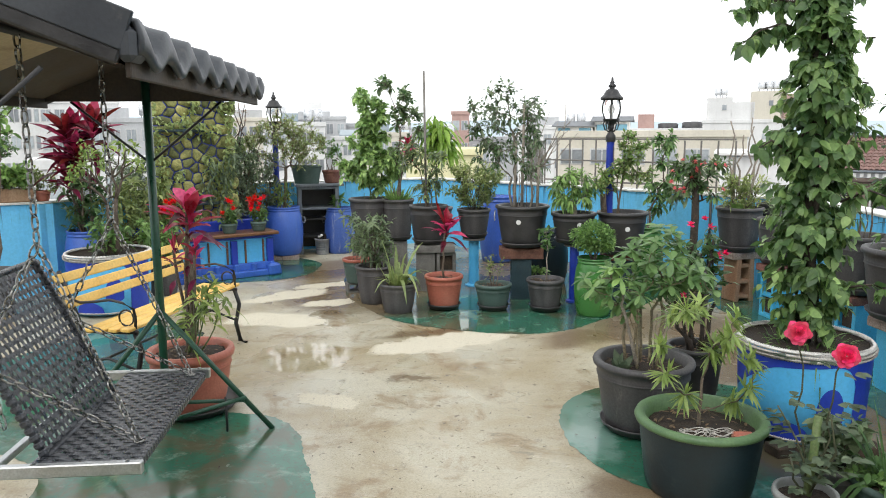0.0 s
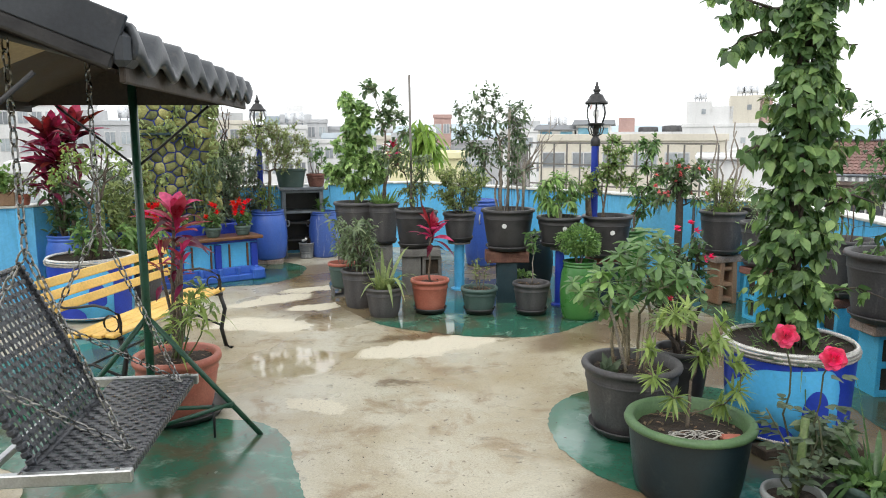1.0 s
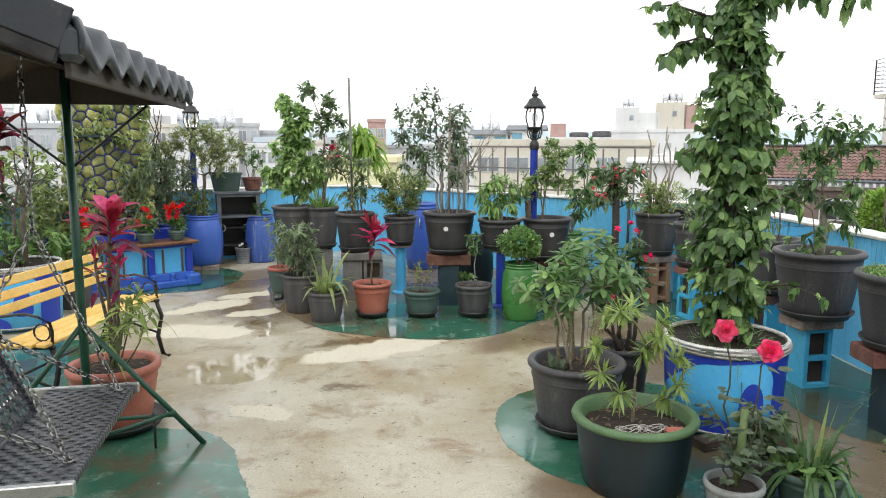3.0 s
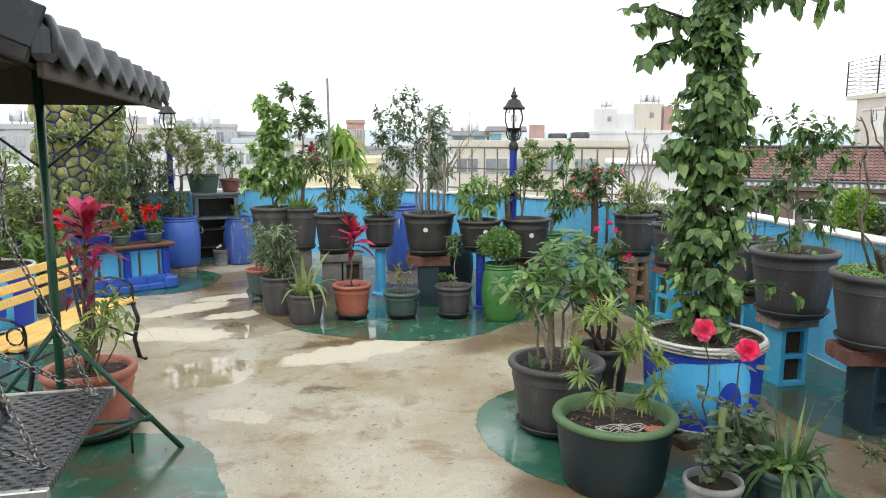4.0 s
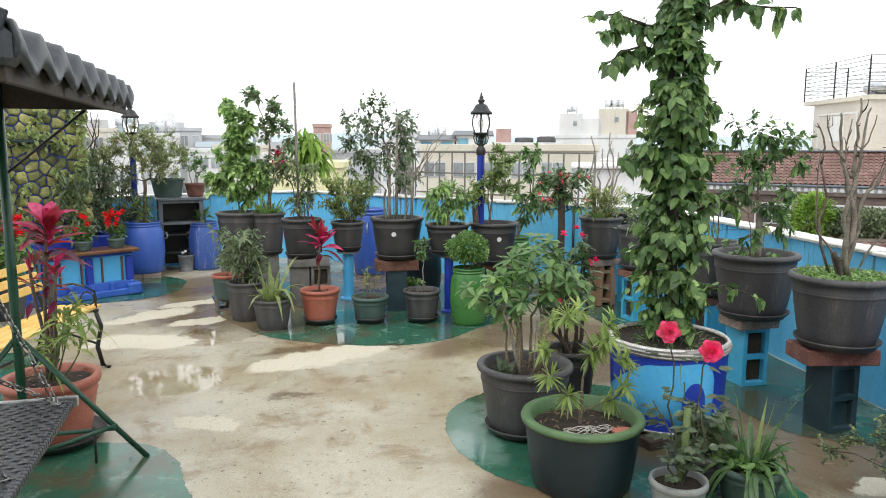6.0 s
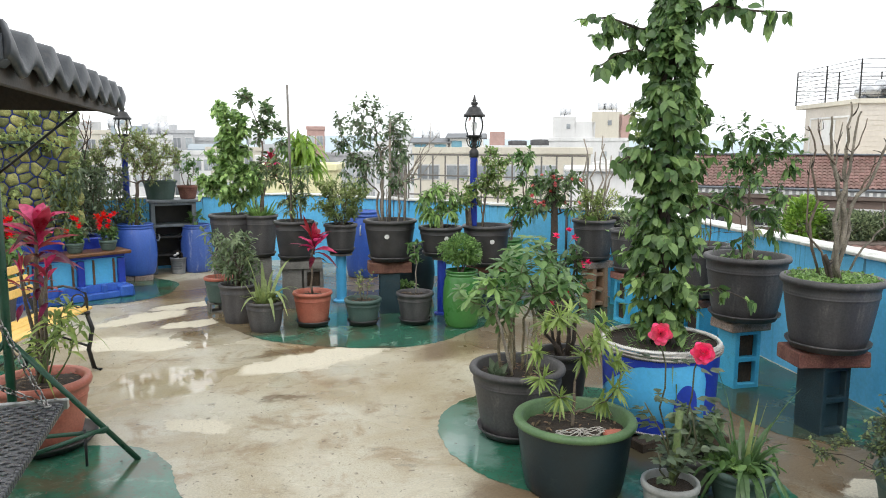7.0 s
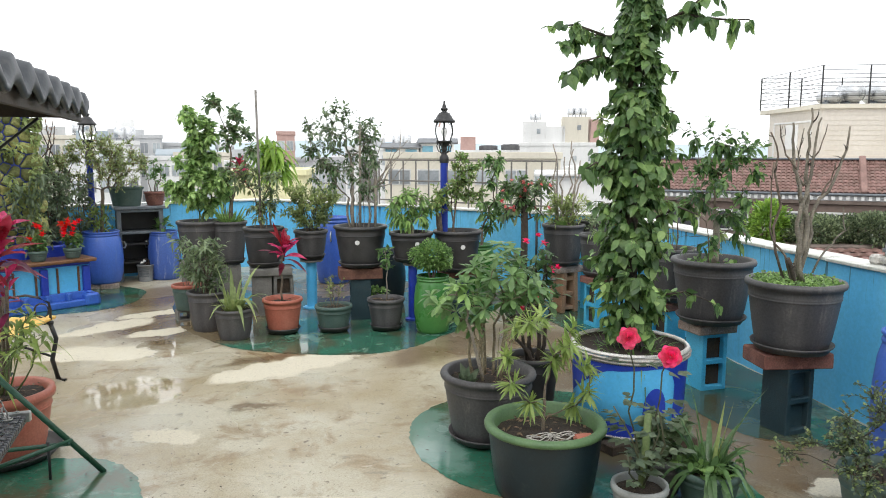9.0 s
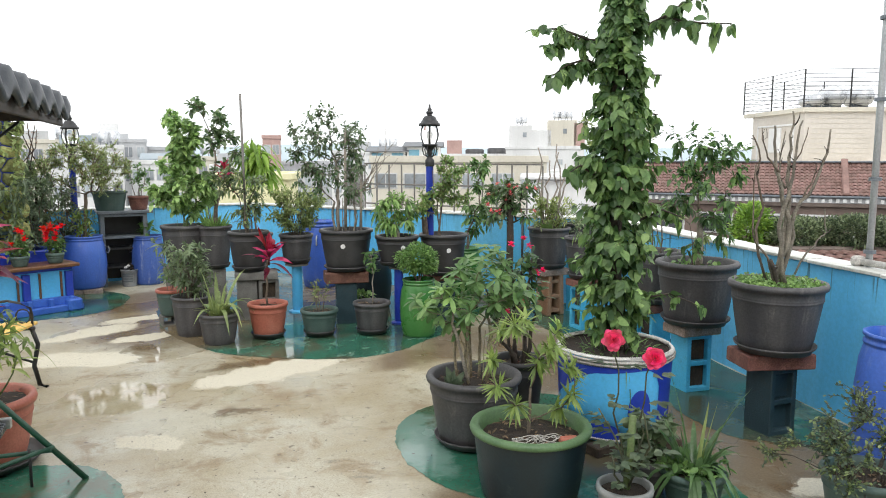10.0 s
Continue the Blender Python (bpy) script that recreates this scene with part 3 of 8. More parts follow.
# ---- pots ----
def pot_body(parent, r, h, mat, taper=0.74, z=0.0, saucer=None, soil=0.88, band=True, lip=0.03, sticker=None, rim_mat=None, seg=40, name="pot", wide=1.0):
    rb = r * taper
    def at(s):
        return rb + (r * 0.97 - rb) * s ** 0.8
    g = h - lip
    prof = [(0, z), (rb * 0.96, z), (rb, z + 0.008)]
    prof += [(at(s), z + g * s) for s in (0.2, 0.4, 0.6)]
    if band:
        prof += [(at(0.8), z + g * 0.8), (at(0.815) + 0.001, z + g * 0.815), (at(0.825) + 0.004, z + g * 0.828), (at(0.84) + 0.004, z + g * 0.842), (at(0.85), z + g * 0.852), (at(0.87) + 0.003, z + g * 0.868), (at(0.88), z + g * 0.885)]
    prof += [(at(0.93), z + g * 0.93), (at(1), z + g)]
    inside = [(r * 0.88, z + h * 0.985), (r * 0.85, z + h * soil - 0.02)]
    rim = [(at(1), z + g), (r * 1.03, z + g + lip * 0.1), (r * 1.045, z + g + lip * 0.5), (r * 1.02, z + h), (r * 0.93, z + h + 0.002), (r * 0.88, z + h * 0.985)]
    if rim_mat:
        body = part(name, lathe(prof, seg), mat, parent, smooth=True)
        part("rim", lathe(rim + inside[1:], seg), rim_mat, body, "paler rolled rim", smooth=True)
    else:
        body = part(name, lathe(prof + rim[1:] + inside[1:], seg), mat, parent, smooth=True)
    bm = lathe([(r * 0.856, z + h * soil - 0.012), (r * 0.55, z + h * soil), (r * 0.25, z + h * soil + 0.006), (0, z + h * soil + 0.004)], 24)
    for v in bm.verts:
        v.co.z += noise.noise(Vector((v.co.x * 30, v.co.y * 30, r * 50))) * 0.012
    part("soil", bm, M["soil"], parent, smooth=True)
    if r > 0.155:
        # dead leaves and bits of bark on the soil
        rng = np.random.default_rng(int(r * 10000) + int(h * 1000))
        n = int(r * 330)
        a, q = rng.uniform(0, 2 * math.pi, n), r * 0.8 * np.sqrt(rng.uniform(0, 1, n))
        P = np.stack([np.cos(a) * q, np.sin(a) * q, z + h * soil + rng.uniform(0.004, 0.014, n)], 1)
        leaf_part("litter", [leaves(P, rng.normal(0, 1, (n, 3)) * np.array([1, 1, 0.15]), 0.032, 0.012, 0.1, 0.3, "ovate", rng, 0.8)], M["litter"], parent, "dead leaves on the soil")
    if saucer:
        part("saucer", lathe([(0, z - 0.014), (rb * 1.02 * wide, z - 0.014), (rb * 1.14 * wide, z + 0.026), (rb * 1.17 * wide, z + 0.028), (rb * 1.15 * wide, z + 0.016), (rb * 1.03 * wide, z - 0.002), (0, z - 0.002)], seg), saucer, parent, smooth=True)
    if sticker is not None:
        a = sticker
        rr = at(0.64) + 0.004
        bm = bmesh.new()
        bmesh.ops.create_circle(bm, cap_ends=True, segments=18, radius=0.022, matrix=Matrix.Translation((rr * math.cos(a), rr * math.sin(a), z + h * 0.62)) @ Matrix.Rotation(a, 4, "Z") @ Matrix.Rotation(radians(97), 4, "Y"))
        ext = bmesh.ops.extrude_face_region(bm, geom=list(bm.faces))
        bmesh.ops.translate(bm, verts=[v for v in ext["geom"] if isinstance(v, bmesh.types.BMVert)], vec=(0.0015 * math.cos(a), 0.0015 * math.sin(a), 0))
        part("sticker", bm, M["sticker"], body, "round white sticker")
    return z + h * soil


# ---- plants ----
def shrub(parent, seed, z0, height, spread, leaf_mat, bark="bark", stems=4, subs=7, per=14, L=0.06, W=0.028, shape="ovate", droop=0.25, bare=0.35, r=0.010, base=0.05, up=0.3, lean=(0.0, 0.0), twig=0.45, fill=1.0, name="foliage", stem_name="stem", flat=0.0, round_top=True, stem_tip=True):
    rng = np.random.default_rng(seed)
    P, D, tips, twigs = [], [], [], []
    for i in range(stems):
        paths = []
        a = 2 * math.pi * (i + rng.uniform(-0.3, 0.3)) / stems
        b0 = np.array([base * math.cos(a) * rng.uniform(0.2, 1), base * math.sin(a) * rng.uniform(0.2, 1), z0 - 0.02])
        h = height * rng.uniform(0.72, 1.0)
        rad = spread * rng.uniform(0.1, 0.6)
        top = np.array([lean[0] + rad * math.cos(a), lean[1] + rad * math.sin(a), z0 + h])
        p = way(rng, b0, top, 0.06, 7)
        paths.append((p, r * rng.uniform(0.8, 1.2), r * 0.35))
        for k in range(subs):
            s = bare + (1 - bare) * (k + rng.uniform(0, 1)) / subs
            q = on(p, min(s, 0.98))
            ang = a + rng.normal(0, 1.1)
            ln = spread * twig * rng.uniform(0.5, 1.25) * (1.15 - 0.5 * s if round_top else 1)
            d = unit([math.cos(ang), math.sin(ang), rng.uniform(0.1, 1.1)])
            e = q + d * ln
            w = way(rng, q, e, 0.1, 4)
            twigs.append((w, r * 0.4, r * 0.15))
            tips.append((e, d))
            for _ in range(int(per * fill)):
                t = rng.uniform(0.2, 1.0)
                P.append(on(w, t) + rng.normal(0, 0.012, 3))
                D.append(d * 0.6 + rng.normal(0, 0.65, 3) + np.array([0, 0, up]))
        if stem_tip:
            for _ in range(per):
                P.append(on(p, rng.uniform(0.8, 1.0)))
                D.append(rng.normal(0, 0.8, 3) + np.array([0, 0, up]))
        V, F = tubes(paths, 5)
        put(stem_name, mesh_from(stem_name, V, F, True), M[bark], parent)
    V, F = tubes(twigs, 4)
    tagged(put(stem_name.replace("stem", "branchwork").replace("branch_", ""), mesh_from("branchwork", V, F, True), M[bark], parent), kind="stuff")
    leaf_part(name, [leaves(P, D, L, W, droop, 0.25, shape, rng, flat)], M[leaf_mat], parent)
    return tips


def branching(rng, trunks, targets, r_tip, bend=0.07, reach=0.3):
    """Limbs from the trunks to every target, each leaving the tree built so far; thickness grows with what a limb bears."""
    P, parent, far, runs = [], [], [], []

    def grow(path, start, trunk):
        ids = []
        for p in path:
            P.append(np.array(p, float))
            parent.append(start)
            far.append(0.0 if start < 0 else far[start] + float(np.linalg.norm(P[-1] - P[start])))
            start = len(P) - 1
            ids.append(start)
        runs.append((ids, trunk))

    for t in trunks:
        grow(t, -1, True)
    mid = np.mean([t[0] for t in trunks], axis=0)
    ends = []
    for g in sorted((np.array(t, float) for t in targets), key=lambda t: float(np.linalg.norm(t - mid))):
        best, cost = 0, 1e9
        for i, p in enumerate(P):
            d = float(np.linalg.norm(g - p))
            c = d + reach * far[i] + 1.6 * max(0.0, p[2] - g[2] + 0.02)
            if c < cost and d > 0.015:
                best, cost = i, c
        n = 3 if cost < 0.25 else 5
        grow(way(rng, P[best], g, bend, n + 1)[1:], best, False)
        ends.append(len(P) - 1)
    load = [0] * len(P)
    for i in ends:
        while i >= 0:
            load[i] += 1
            i = parent[i]
    thick = lambda i: r_tip * max(1, load[i]) ** 0.45
    made = []
    for ids, trunk in runs:
        first = parent[ids[0]]
        pts = ([P[first]] if first >= 0 else []) + [P[i] for i in ids]
        made.append((pts, thick(ids[0]), thick(ids[-1]), trunk))
    return made


def crown_points(e, rng, spots, depth, jitter, copies):
    """Clump centres round the plant: spots are (offset across the terrace, height above its floor)."""
    m, o = e.matrix_basis.inverted(), e.matrix_basis.translation
    return [np.array(m @ Vector((o.x + dx + rng.normal(0, jitter), o.y + rng.normal(0, depth), z + rng.normal(0, jitter)))) for dx, z in spots for _ in range(copies)]


def stubs(rng, z0, n, base, h, lean=(0.0, 0.0)):
    out = []
    for i in range(n):
        a = 2 * math.pi * (i + rng.uniform(-0.3, 0.3)) / n
        b0 = np.array([base * math.cos(a) * rng.uniform(0.3, 1), base * math.sin(a) * rng.uniform(0.3, 1), z0 - 0.02])
        out.append(way(rng, b0, b0 * np.array([1.3, 1.3, 1]) + np.array([lean[0], lean[1], h * rng.uniform(0.7, 1.1) + 0.02]), 0.05, 5))
    return out


def wood(e, made, bark, stem_name="stem", twig_name="branchwork"):
    thin = []
    for pts, r0, r1, trunk in made:
        if trunk:
            tube_part(stem_name, [(pts, r0 * 1.15, r1)], M[bark], e, sides=7)
        else:
            thin.append((pts, r0 * 0.9, r1 * 0.7))
    V, F = tubes(thin, 5)
    tagged(put(twig_name, mesh_from(twig_name, V, F, True), M[bark], e), kind="stuff")


def clump_plant(e, seed, z0, spots, mat, L, W, size=0.08, twigs=6, per=7, shape="ovate", droop=0.3, up=0.25, depth=0.1, copies=2, jitter=0.03, bark="bark", r=0.0032, stems=3, base=0.04, stem_h=0.12, trunks=None, name="foliage", stem_name="stem", flat=0.0, second=None, bend=0.07, fold=0.22):
    """A shrub whose leaves sit in uneven clumps with gaps: second is (material, share, label) for leaves of another tint."""
    rng = np.random.default_rng(seed)
    tg = crown_points(e, rng, spots, depth, jitter, copies)
    made = branching(rng, trunks or stubs(rng, z0, stems, base, stem_h), tg, r, bend)
    mid = np.mean(tg, axis=0)
    P, D, shoots = [], [], []
    for g in tg:
        for k in range(twigs):
            d = unit(unit(g - mid) * 0.35 + rng.normal(0, 0.75, 3) + np.array([0, 0, up]))
            e1 = g + d * size * rng.uniform(0.45, 1.25)
            w = way(rng, g, e1, 0.1, 4)
            shoots.append((w, r * 0.75, r * 0.4, False))
            for j in range(per):
                t = (j + rng.uniform(0.2, 1)) / per
                side = unit(np.cross(d, rng.normal(0, 1, 3)))
                P.append(on(w, min(t, 1.0)))
                D.append(d * (0.35 + 0.5 * t) + side * rng.uniform(0.4, 1.0) + np.array([0, 0, up * 0.5 - droop * 0.35]))
    wood(e, made + shoots, bark, stem_name, stem_name.replace("stem", "branchwork").replace("trunk", "branchwork"))
    P, D = np.array(P), np.array(D)
    other = rng.uniform(0, 1, len(P)) < (second[1] if second else -1)
    leaf_part(name, [leaves(P[~other], D[~other], L, W, droop, fold, shape, rng, flat)], M[mat], e)
    if second:
        leaf_part("young_" + name, [leaves(P[other], D[other], L * 0.9, W * 0.9, droop, fold, shape, rng, flat)], M[second[0]], e, second[2])


def rosette_tree(e, seed, tips, mat, n, L, W, shape, trunks, bark="bark", r=0.003, tilt=0.2, droop=0.2, spiral=0.0, lift=0.55, label=""):
    """Branches that end in whorls of leaves, every leaf a part; tips are local points."""
    rng = np.random.default_rng(seed)
    made = branching(rng, trunks, tips, r, 0.06)
    wood(e, made, bark)
    P, D = [], []
    c = np.mean(np.array(tips), axis=0)
    for t in tips:
        t = np.array(t, float)
        away = unit((t - c) * np.array([1, 1, 0.4]))
        axis = unit(away * 0.55 + np.array([rng.normal(0, 0.2), -0.25 + rng.normal(0, 0.2), lift]))
        u = unit(np.cross(axis, [0.3, 0.2, 1.0]))
        v = np.cross(axis, u)
        for k in range(n):
            g = 2 * math.pi * k / n * (1 if not spiral else 2.6) + rng.uniform(-0.22, 0.22)
            P.append(t - axis * spiral * rng.uniform(0, 1))
            D.append(u * math.cos(g) + v * math.sin(g) + axis * rng.uniform(tilt - 0.25, tilt + 0.45))
    k = min(len(P), 300)
    leaf_pieces([leaves(P[:k], D[:k], L, W, droop, 0.25, shape, rng, 0.6)], M[mat], e, len(SHAPES[shape]), label)
    if len(P) > k:
        leaf_part("foliage", [leaves(P[k:], D[k:], L, W, droop, 0.25, shape, rng, 0.6)], M[mat], e)


def rosette(rng, top, n, L, W, low=-0.25, spread_z=0.10):
    P, D, LL = [], [], []
    for k in range(n):
        s = k / (n - 1)
        a = k * 2.39996 + rng.uniform(-0.45, 0.45)
        el = (1 - s) ** 0.9 * radians(66) + s * low + rng.normal(0, 0.2)
        D.append([math.cos(a) * math.cos(el), math.sin(a) * math.cos(el), math.sin(el)])
        P.append(np.array(top) - np.array([0, 0, spread_z * s]))
        LL.append(L * (0.65 + 0.35 * math.sin(math.pi * min(1, 0.25 + s * 0.7))))
    return P, D, np.array(LL), W


def cordyline(parent, seed, z0, canes, leaf="leaf red", lower="leaf maroon", bark="bark", low_share=35):
    """Bare canes with a shock of strap leaves on top: canes are (x, y, z, leaves, length, width)."""
    rng = np.random.default_rng(seed)
    paths, sets, low = [], [], []
    for x, y, z, n, L, W in canes:
        paths.append((way(rng, (x * 0.2, y * 0.2, z0 - 0.02), (x, y, z), 0.03, 6), 0.011, 0.008))
        P, D, LL, WW = rosette(rng, (x, y, z), max(4, n * 3 // 4), L, W, radians(24), 0.10)
        sets.append(leaves(P, D, LL * rng.uniform(0.75, 1.2, len(P)), WW, 0.30, 0.45, "strap", rng, 0.35))
        P, D, LL, WW = rosette(rng, (x, y, z - 0.03), max(3, n * low_share // 100), L * 0.92, W * 0.9, radians(2), 0.14)
        low.append(leaves(P, D, LL, WW, 0.55, 0.4, "strap", rng, 0.35))
    for p in paths:
        tube_part("stem", [p], M[bark], parent, sides=6)
    leaf_pieces(sets, M[leaf], parent, 6, "bright crimson strap leaf")
    leaf_pieces(low, M[lower], parent, 6, "dark maroon strap leaf")


def grassy(parent, seed, z0, n, L, W, leaf_mat, droop=0.5, spread=0.7, r=0.04, shape="blade", name="foliage"):
    rng = np.random.default_rng(seed)
    a = rng.uniform(0, 2 * math.pi, n)
    t = spread * np.sqrt(rng.uniform(0.02, 1, n))
    D = np.stack([np.cos(a) * t, np.sin(a) * t, np.ones(n)], 1)
    P = np.stack([np.cos(a) * r * rng.uniform(0.2, 1, n), np.sin(a) * r * rng.uniform(0.2, 1, n), np.full(n, z0 - 0.01)], 1)
    made = leaves(P, D, L * rng.uniform(0.55, 1.1, n), W, droop * t * 1.3, 0.4, shape, rng, 0.7)
    if n <= 40 and W > 0.018:
        return leaf_pieces([made], M[leaf_mat], parent, len(SHAPES[shape]))
    return leaf_part(name, [made], M[leaf_mat], parent)


def ground_cover(parent, seed, z0, radius, n, L, leaf_mat, name="ground_cover"):
    rng = np.random.default_rng(seed)
    a, q = rng.uniform(0, 2 * math.pi, n), radius * np.sqrt(rng.uniform(0, 1, n))
    P = np.stack([np.cos(a) * q, np.sin(a) * q, z0 + rng.uniform(-0.005, 0.03, n)], 1)
    D = rng.normal(0, 1, (n, 3)) + np.array([0, 0, 0.6])
    return leaf_part(name, [leaves(P, D, L, L * 0.6, 0.2, 0.2, "ovate", rng)], M[leaf_mat], parent)


def vine_column(e, seed, z0, L, arms):
    """A post wound with a climber: short leafy sprigs stand out from it in lumps, thinner towards the top."""
    rng = np.random.default_rng(seed)
    zs = (0.46, 0.55, 0.64, 0.80, 0.95, 1.07, 1.19, 1.33, 1.44, 1.59, 1.70, 1.81, 1.93, 2.04, 2.17, 2.33, 2.62)
    left = (0.10, 0.15, 0.20, 0.20, 0.21, 0.23, 0.18, 0.15, 0.26, 0.15, 0.23, 0.11, 0.13, 0.14, 0.10, 0.06, 0.06)
    right = (0.08, 0.10, 0.15, 0.16, 0.20, 0.20, 0.18, 0.14, 0.18, 0.15, 0.17, 0.09, 0.11, 0.09, 0.08, 0.09, 0.09)
    post = [(0.0, 0.0, z0 - 0.05), (0.0, 0.0, 0.8), (-0.02, 0.0, 1.3), (-0.03, 0.01, 1.8), (0.0, 0.0, 2.25), (0.03, 0.0, 2.65)]
    tube_part("support", [(post, 0.032, 0.028)], M["bark dark"], e, sides=10)
    arr = [np.array(p, float) for p in post]
    for k in range(6):
        ph = rng.uniform(0, 6.28)
        tube_part("stem", [([on(arr, q) + np.array([math.cos(ph + 9 * q), math.sin(ph + 9 * q), 0]) * 0.055 for q in np.linspace(0, 0.98, 30)], 0.006, 0.004)], M["bark dark"], e, sides=6)
    P, D, N, kind, sprigs = [], [], [], [], []

    def sprig(start, d, ln, n, tint):
        w = way(rng, start, start + d * ln + np.array([0, 0, -0.25 * ln]), 0.08, 4)
        sprigs.append((w, 0.003, 0.0015))
        for j in range(n):
            t = (j + rng.uniform(0.3, 1.0)) / n
            side = np.cross(d, [0, 0, 1.0]) * (1 if j % 2 else -1)
            P.append(on(w, min(1.0, t)))
            D.append(d * rng.uniform(0.1, 0.6) + side * rng.uniform(0.2, 0.8) + np.array([0, 0, rng.uniform(-1.3, 0.0)]))
            N.append(np.array([0, 0, 0.9]) + d * rng.uniform(0.3, 1.4) + rng.normal(0, 0.25, 3))
            # tint falls inwards and upwards, rises low on the column
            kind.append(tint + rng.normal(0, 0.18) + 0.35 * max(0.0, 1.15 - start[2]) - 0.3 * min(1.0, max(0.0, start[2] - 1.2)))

    for k in range(860):
        z = rng.uniform(0.5, 2.6)
        a = rng.uniform(0, 2 * math.pi)
        half = (1 - math.cos(a)) / 2 * np.interp(z, zs, left) + (1 + math.cos(a)) / 2 * np.interp(z, zs, right)
        lump = 1 + 0.42 * noise.noise(Vector((math.cos(a) * 1.6, math.sin(a) * 1.6, z * 6.0)))
        half = max(0.03, half * lump - 0.03)
        d = unit([math.cos(a), math.sin(a), rng.uniform(-0.1, 0.4)])
        c = np.array([0.03 * math.cos(a), 0.03 * math.sin(a), z])
        q = rng.uniform(0.25, 1.0)
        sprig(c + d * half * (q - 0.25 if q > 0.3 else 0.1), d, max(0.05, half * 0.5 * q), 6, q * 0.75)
    for pts, cnt, rad in arms:
        pts = [np.array(p, float) for p in pts]
        tube_part("stem", [(pts, 0.008, 0.0035)], M["bark dark"], e, sides=6)
        for k in range(cnt):
            t = (k + rng.uniform(0, 1)) / cnt
            g = on(pts, min(1.0, 0.05 + t * 0.95))
            d = unit(rng.normal(0, 0.8, 3) + np.array([0, 0, -0.1]))
            sprig(g, d, rad * rng.uniform(0.4, 1.2), 5, 0.35 + 0.45 * t)
    V, F = tubes(sprigs, 4)
    tagged(put("branchwork", mesh_from("branchwork", V, F, True), M["cane"], e, "thin green shoots"), kind="stuff")
    P, D, N, kind = np.array(P), np.array(D), np.array(N), np.array(kind)
    size = L * rng.uniform(0.6, 1.3, len(P))
    # dark leaves paint in the shaded core and the backlit top
    for nm, mat, pick, label in (("old_foliage", "leaf dark", kind < 0.22, "darker leaves"), ("foliage", "leaf vine", (kind >= 0.22) & (kind < 0.92), ""), ("young_foliage", "leaf fresh", kind >= 0.92, "paler young leaves")):
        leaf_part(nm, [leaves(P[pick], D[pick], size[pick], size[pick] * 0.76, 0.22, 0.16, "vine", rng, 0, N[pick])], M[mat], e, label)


def blossom(parent, x, y, z, size, mat, seed=0, face=(0, -0.6, 0.8), label="", rows=((5, 0.35), (7, 0.75), (8, 1.15))):
    """One many-petalled flower."""
    rng = np.random.default_rng(seed)
    axis = unit(face)
    u = unit(np.cross(axis, [0.21, 0.9, 0.35]))
    v = np.cross(axis, u)
    P, D, LL = [], [], []
    for n, flare in rows:
        for k in range(n):
            a = 2 * math.pi * (k + 0.5 * flare) / n
            P.append([x, y, z])
            D.append(axis + (u * math.cos(a) + v * math.sin(a)) * flare + rng.normal(0, 0.06, 3))
            LL.append(size * (0.55 + 0.3 * flare))
    sets = [leaves(P, D, np.array(LL), size * 0.8, 0.0, 0.35, "petal", rng, 0.6)]
    return leaf_part("flower", sets, mat, parent, label)


def rose(parent, x, y, z, size, mat, seed, face, label):
    """An open rose: rings of wide cupped petals, tight in the middle and flaring outside."""
    rng = np.random.default_rng(seed)
    axis = unit(face)
    u = unit(np.cross(axis, [0.21, 0.9, 0.35]))
    v = np.cross(axis, u)
    V, F = [], []
    for ring, (n, r0, flare, hgt) in enumerate(((2, 0.08, 0.05, 0.62), (3, 0.16, 0.12, 0.66), (4, 0.26, 0.3, 0.62), (5, 0.36, 0.55, 0.52), (6, 0.42, 0.8, 0.36), (6, 0.44, 1.0, 0.18))):
        for k in range(n):
            mid = 2 * math.pi * (k + 0.37 * ring) / n + rng.normal(0, 0.12)
            half = math.pi / n * 1.35
            o = len(V)
            for i in range(5):
                s = i / 4
                for j in range(7):
                    t = j / 3 - 1
                    a = mid + half * t * math.sin(0.35 + 1.25 * min(1, s * 1.15))
                    edge = 1 - 0.2 * t * t * s + 0.10 * math.sin(5.3 * a + 2.1 * ring + seed)
                    rad = size * (r0 * (0.3 + 0.7 * s) + flare * s * s * 0.55) * edge
                    up = size * (hgt * s * edge - 0.12 * flare * s ** 3) + size * 0.06 * math.sin(8 * a + 2 * ring) * s
                    p = np.array([x, y, z]) + (u * math.cos(a) + v * math.sin(a)) * rad + axis * up
                    V.append(p)
            for i in range(4):
                for j in range(6):
                    q = o + i * 7 + j
                    F.append((q, q + 1, q + 8, q + 7))
    return put("flower", mesh_from("flower", V, F, True), mat, parent, label)


def flower_dots(parent, seed, pts, size, mat, label):
    """Small flower heads, each one a part."""
    for i, p in enumerate(pts):
        blossom(parent, p[0], p[1], p[2], size, mat, seed + i, (p[0] * 2, -0.8, 0.6), label, rows=((5, 1.4), (4, 0.6)))


def potted(x, y, z, r, h, mat, label, group="potted plants", saucer=None, taper=0.74, category="potted plant", rz=0.0, **kw):
    e = thing("potted_plant", x, y, z, label, category, group, rz)
    z0 = pot_body(e, r, h, M[mat], taper, 0.014 if saucer else 0.0, M[saucer] if saucer else None, **kw)
    return e, z0


# ---- the roof terrace ----
CORNERS = [(3.19, -4.0), (3.19, 7.1), (-0.6, 10.5), (-2.9, 9.6), (-4.5, 6.9), (-5.8, 4.4), (-5.8, -4.0)]
bm = bmesh.new()
bm.faces.new([bm.verts.new((x, y, 0)) for x, y in CORNERS])
tagged(part("floor", bm, M["floor"], None), "wet beige concrete roof floor with dry spots", "floor", kind="structure")


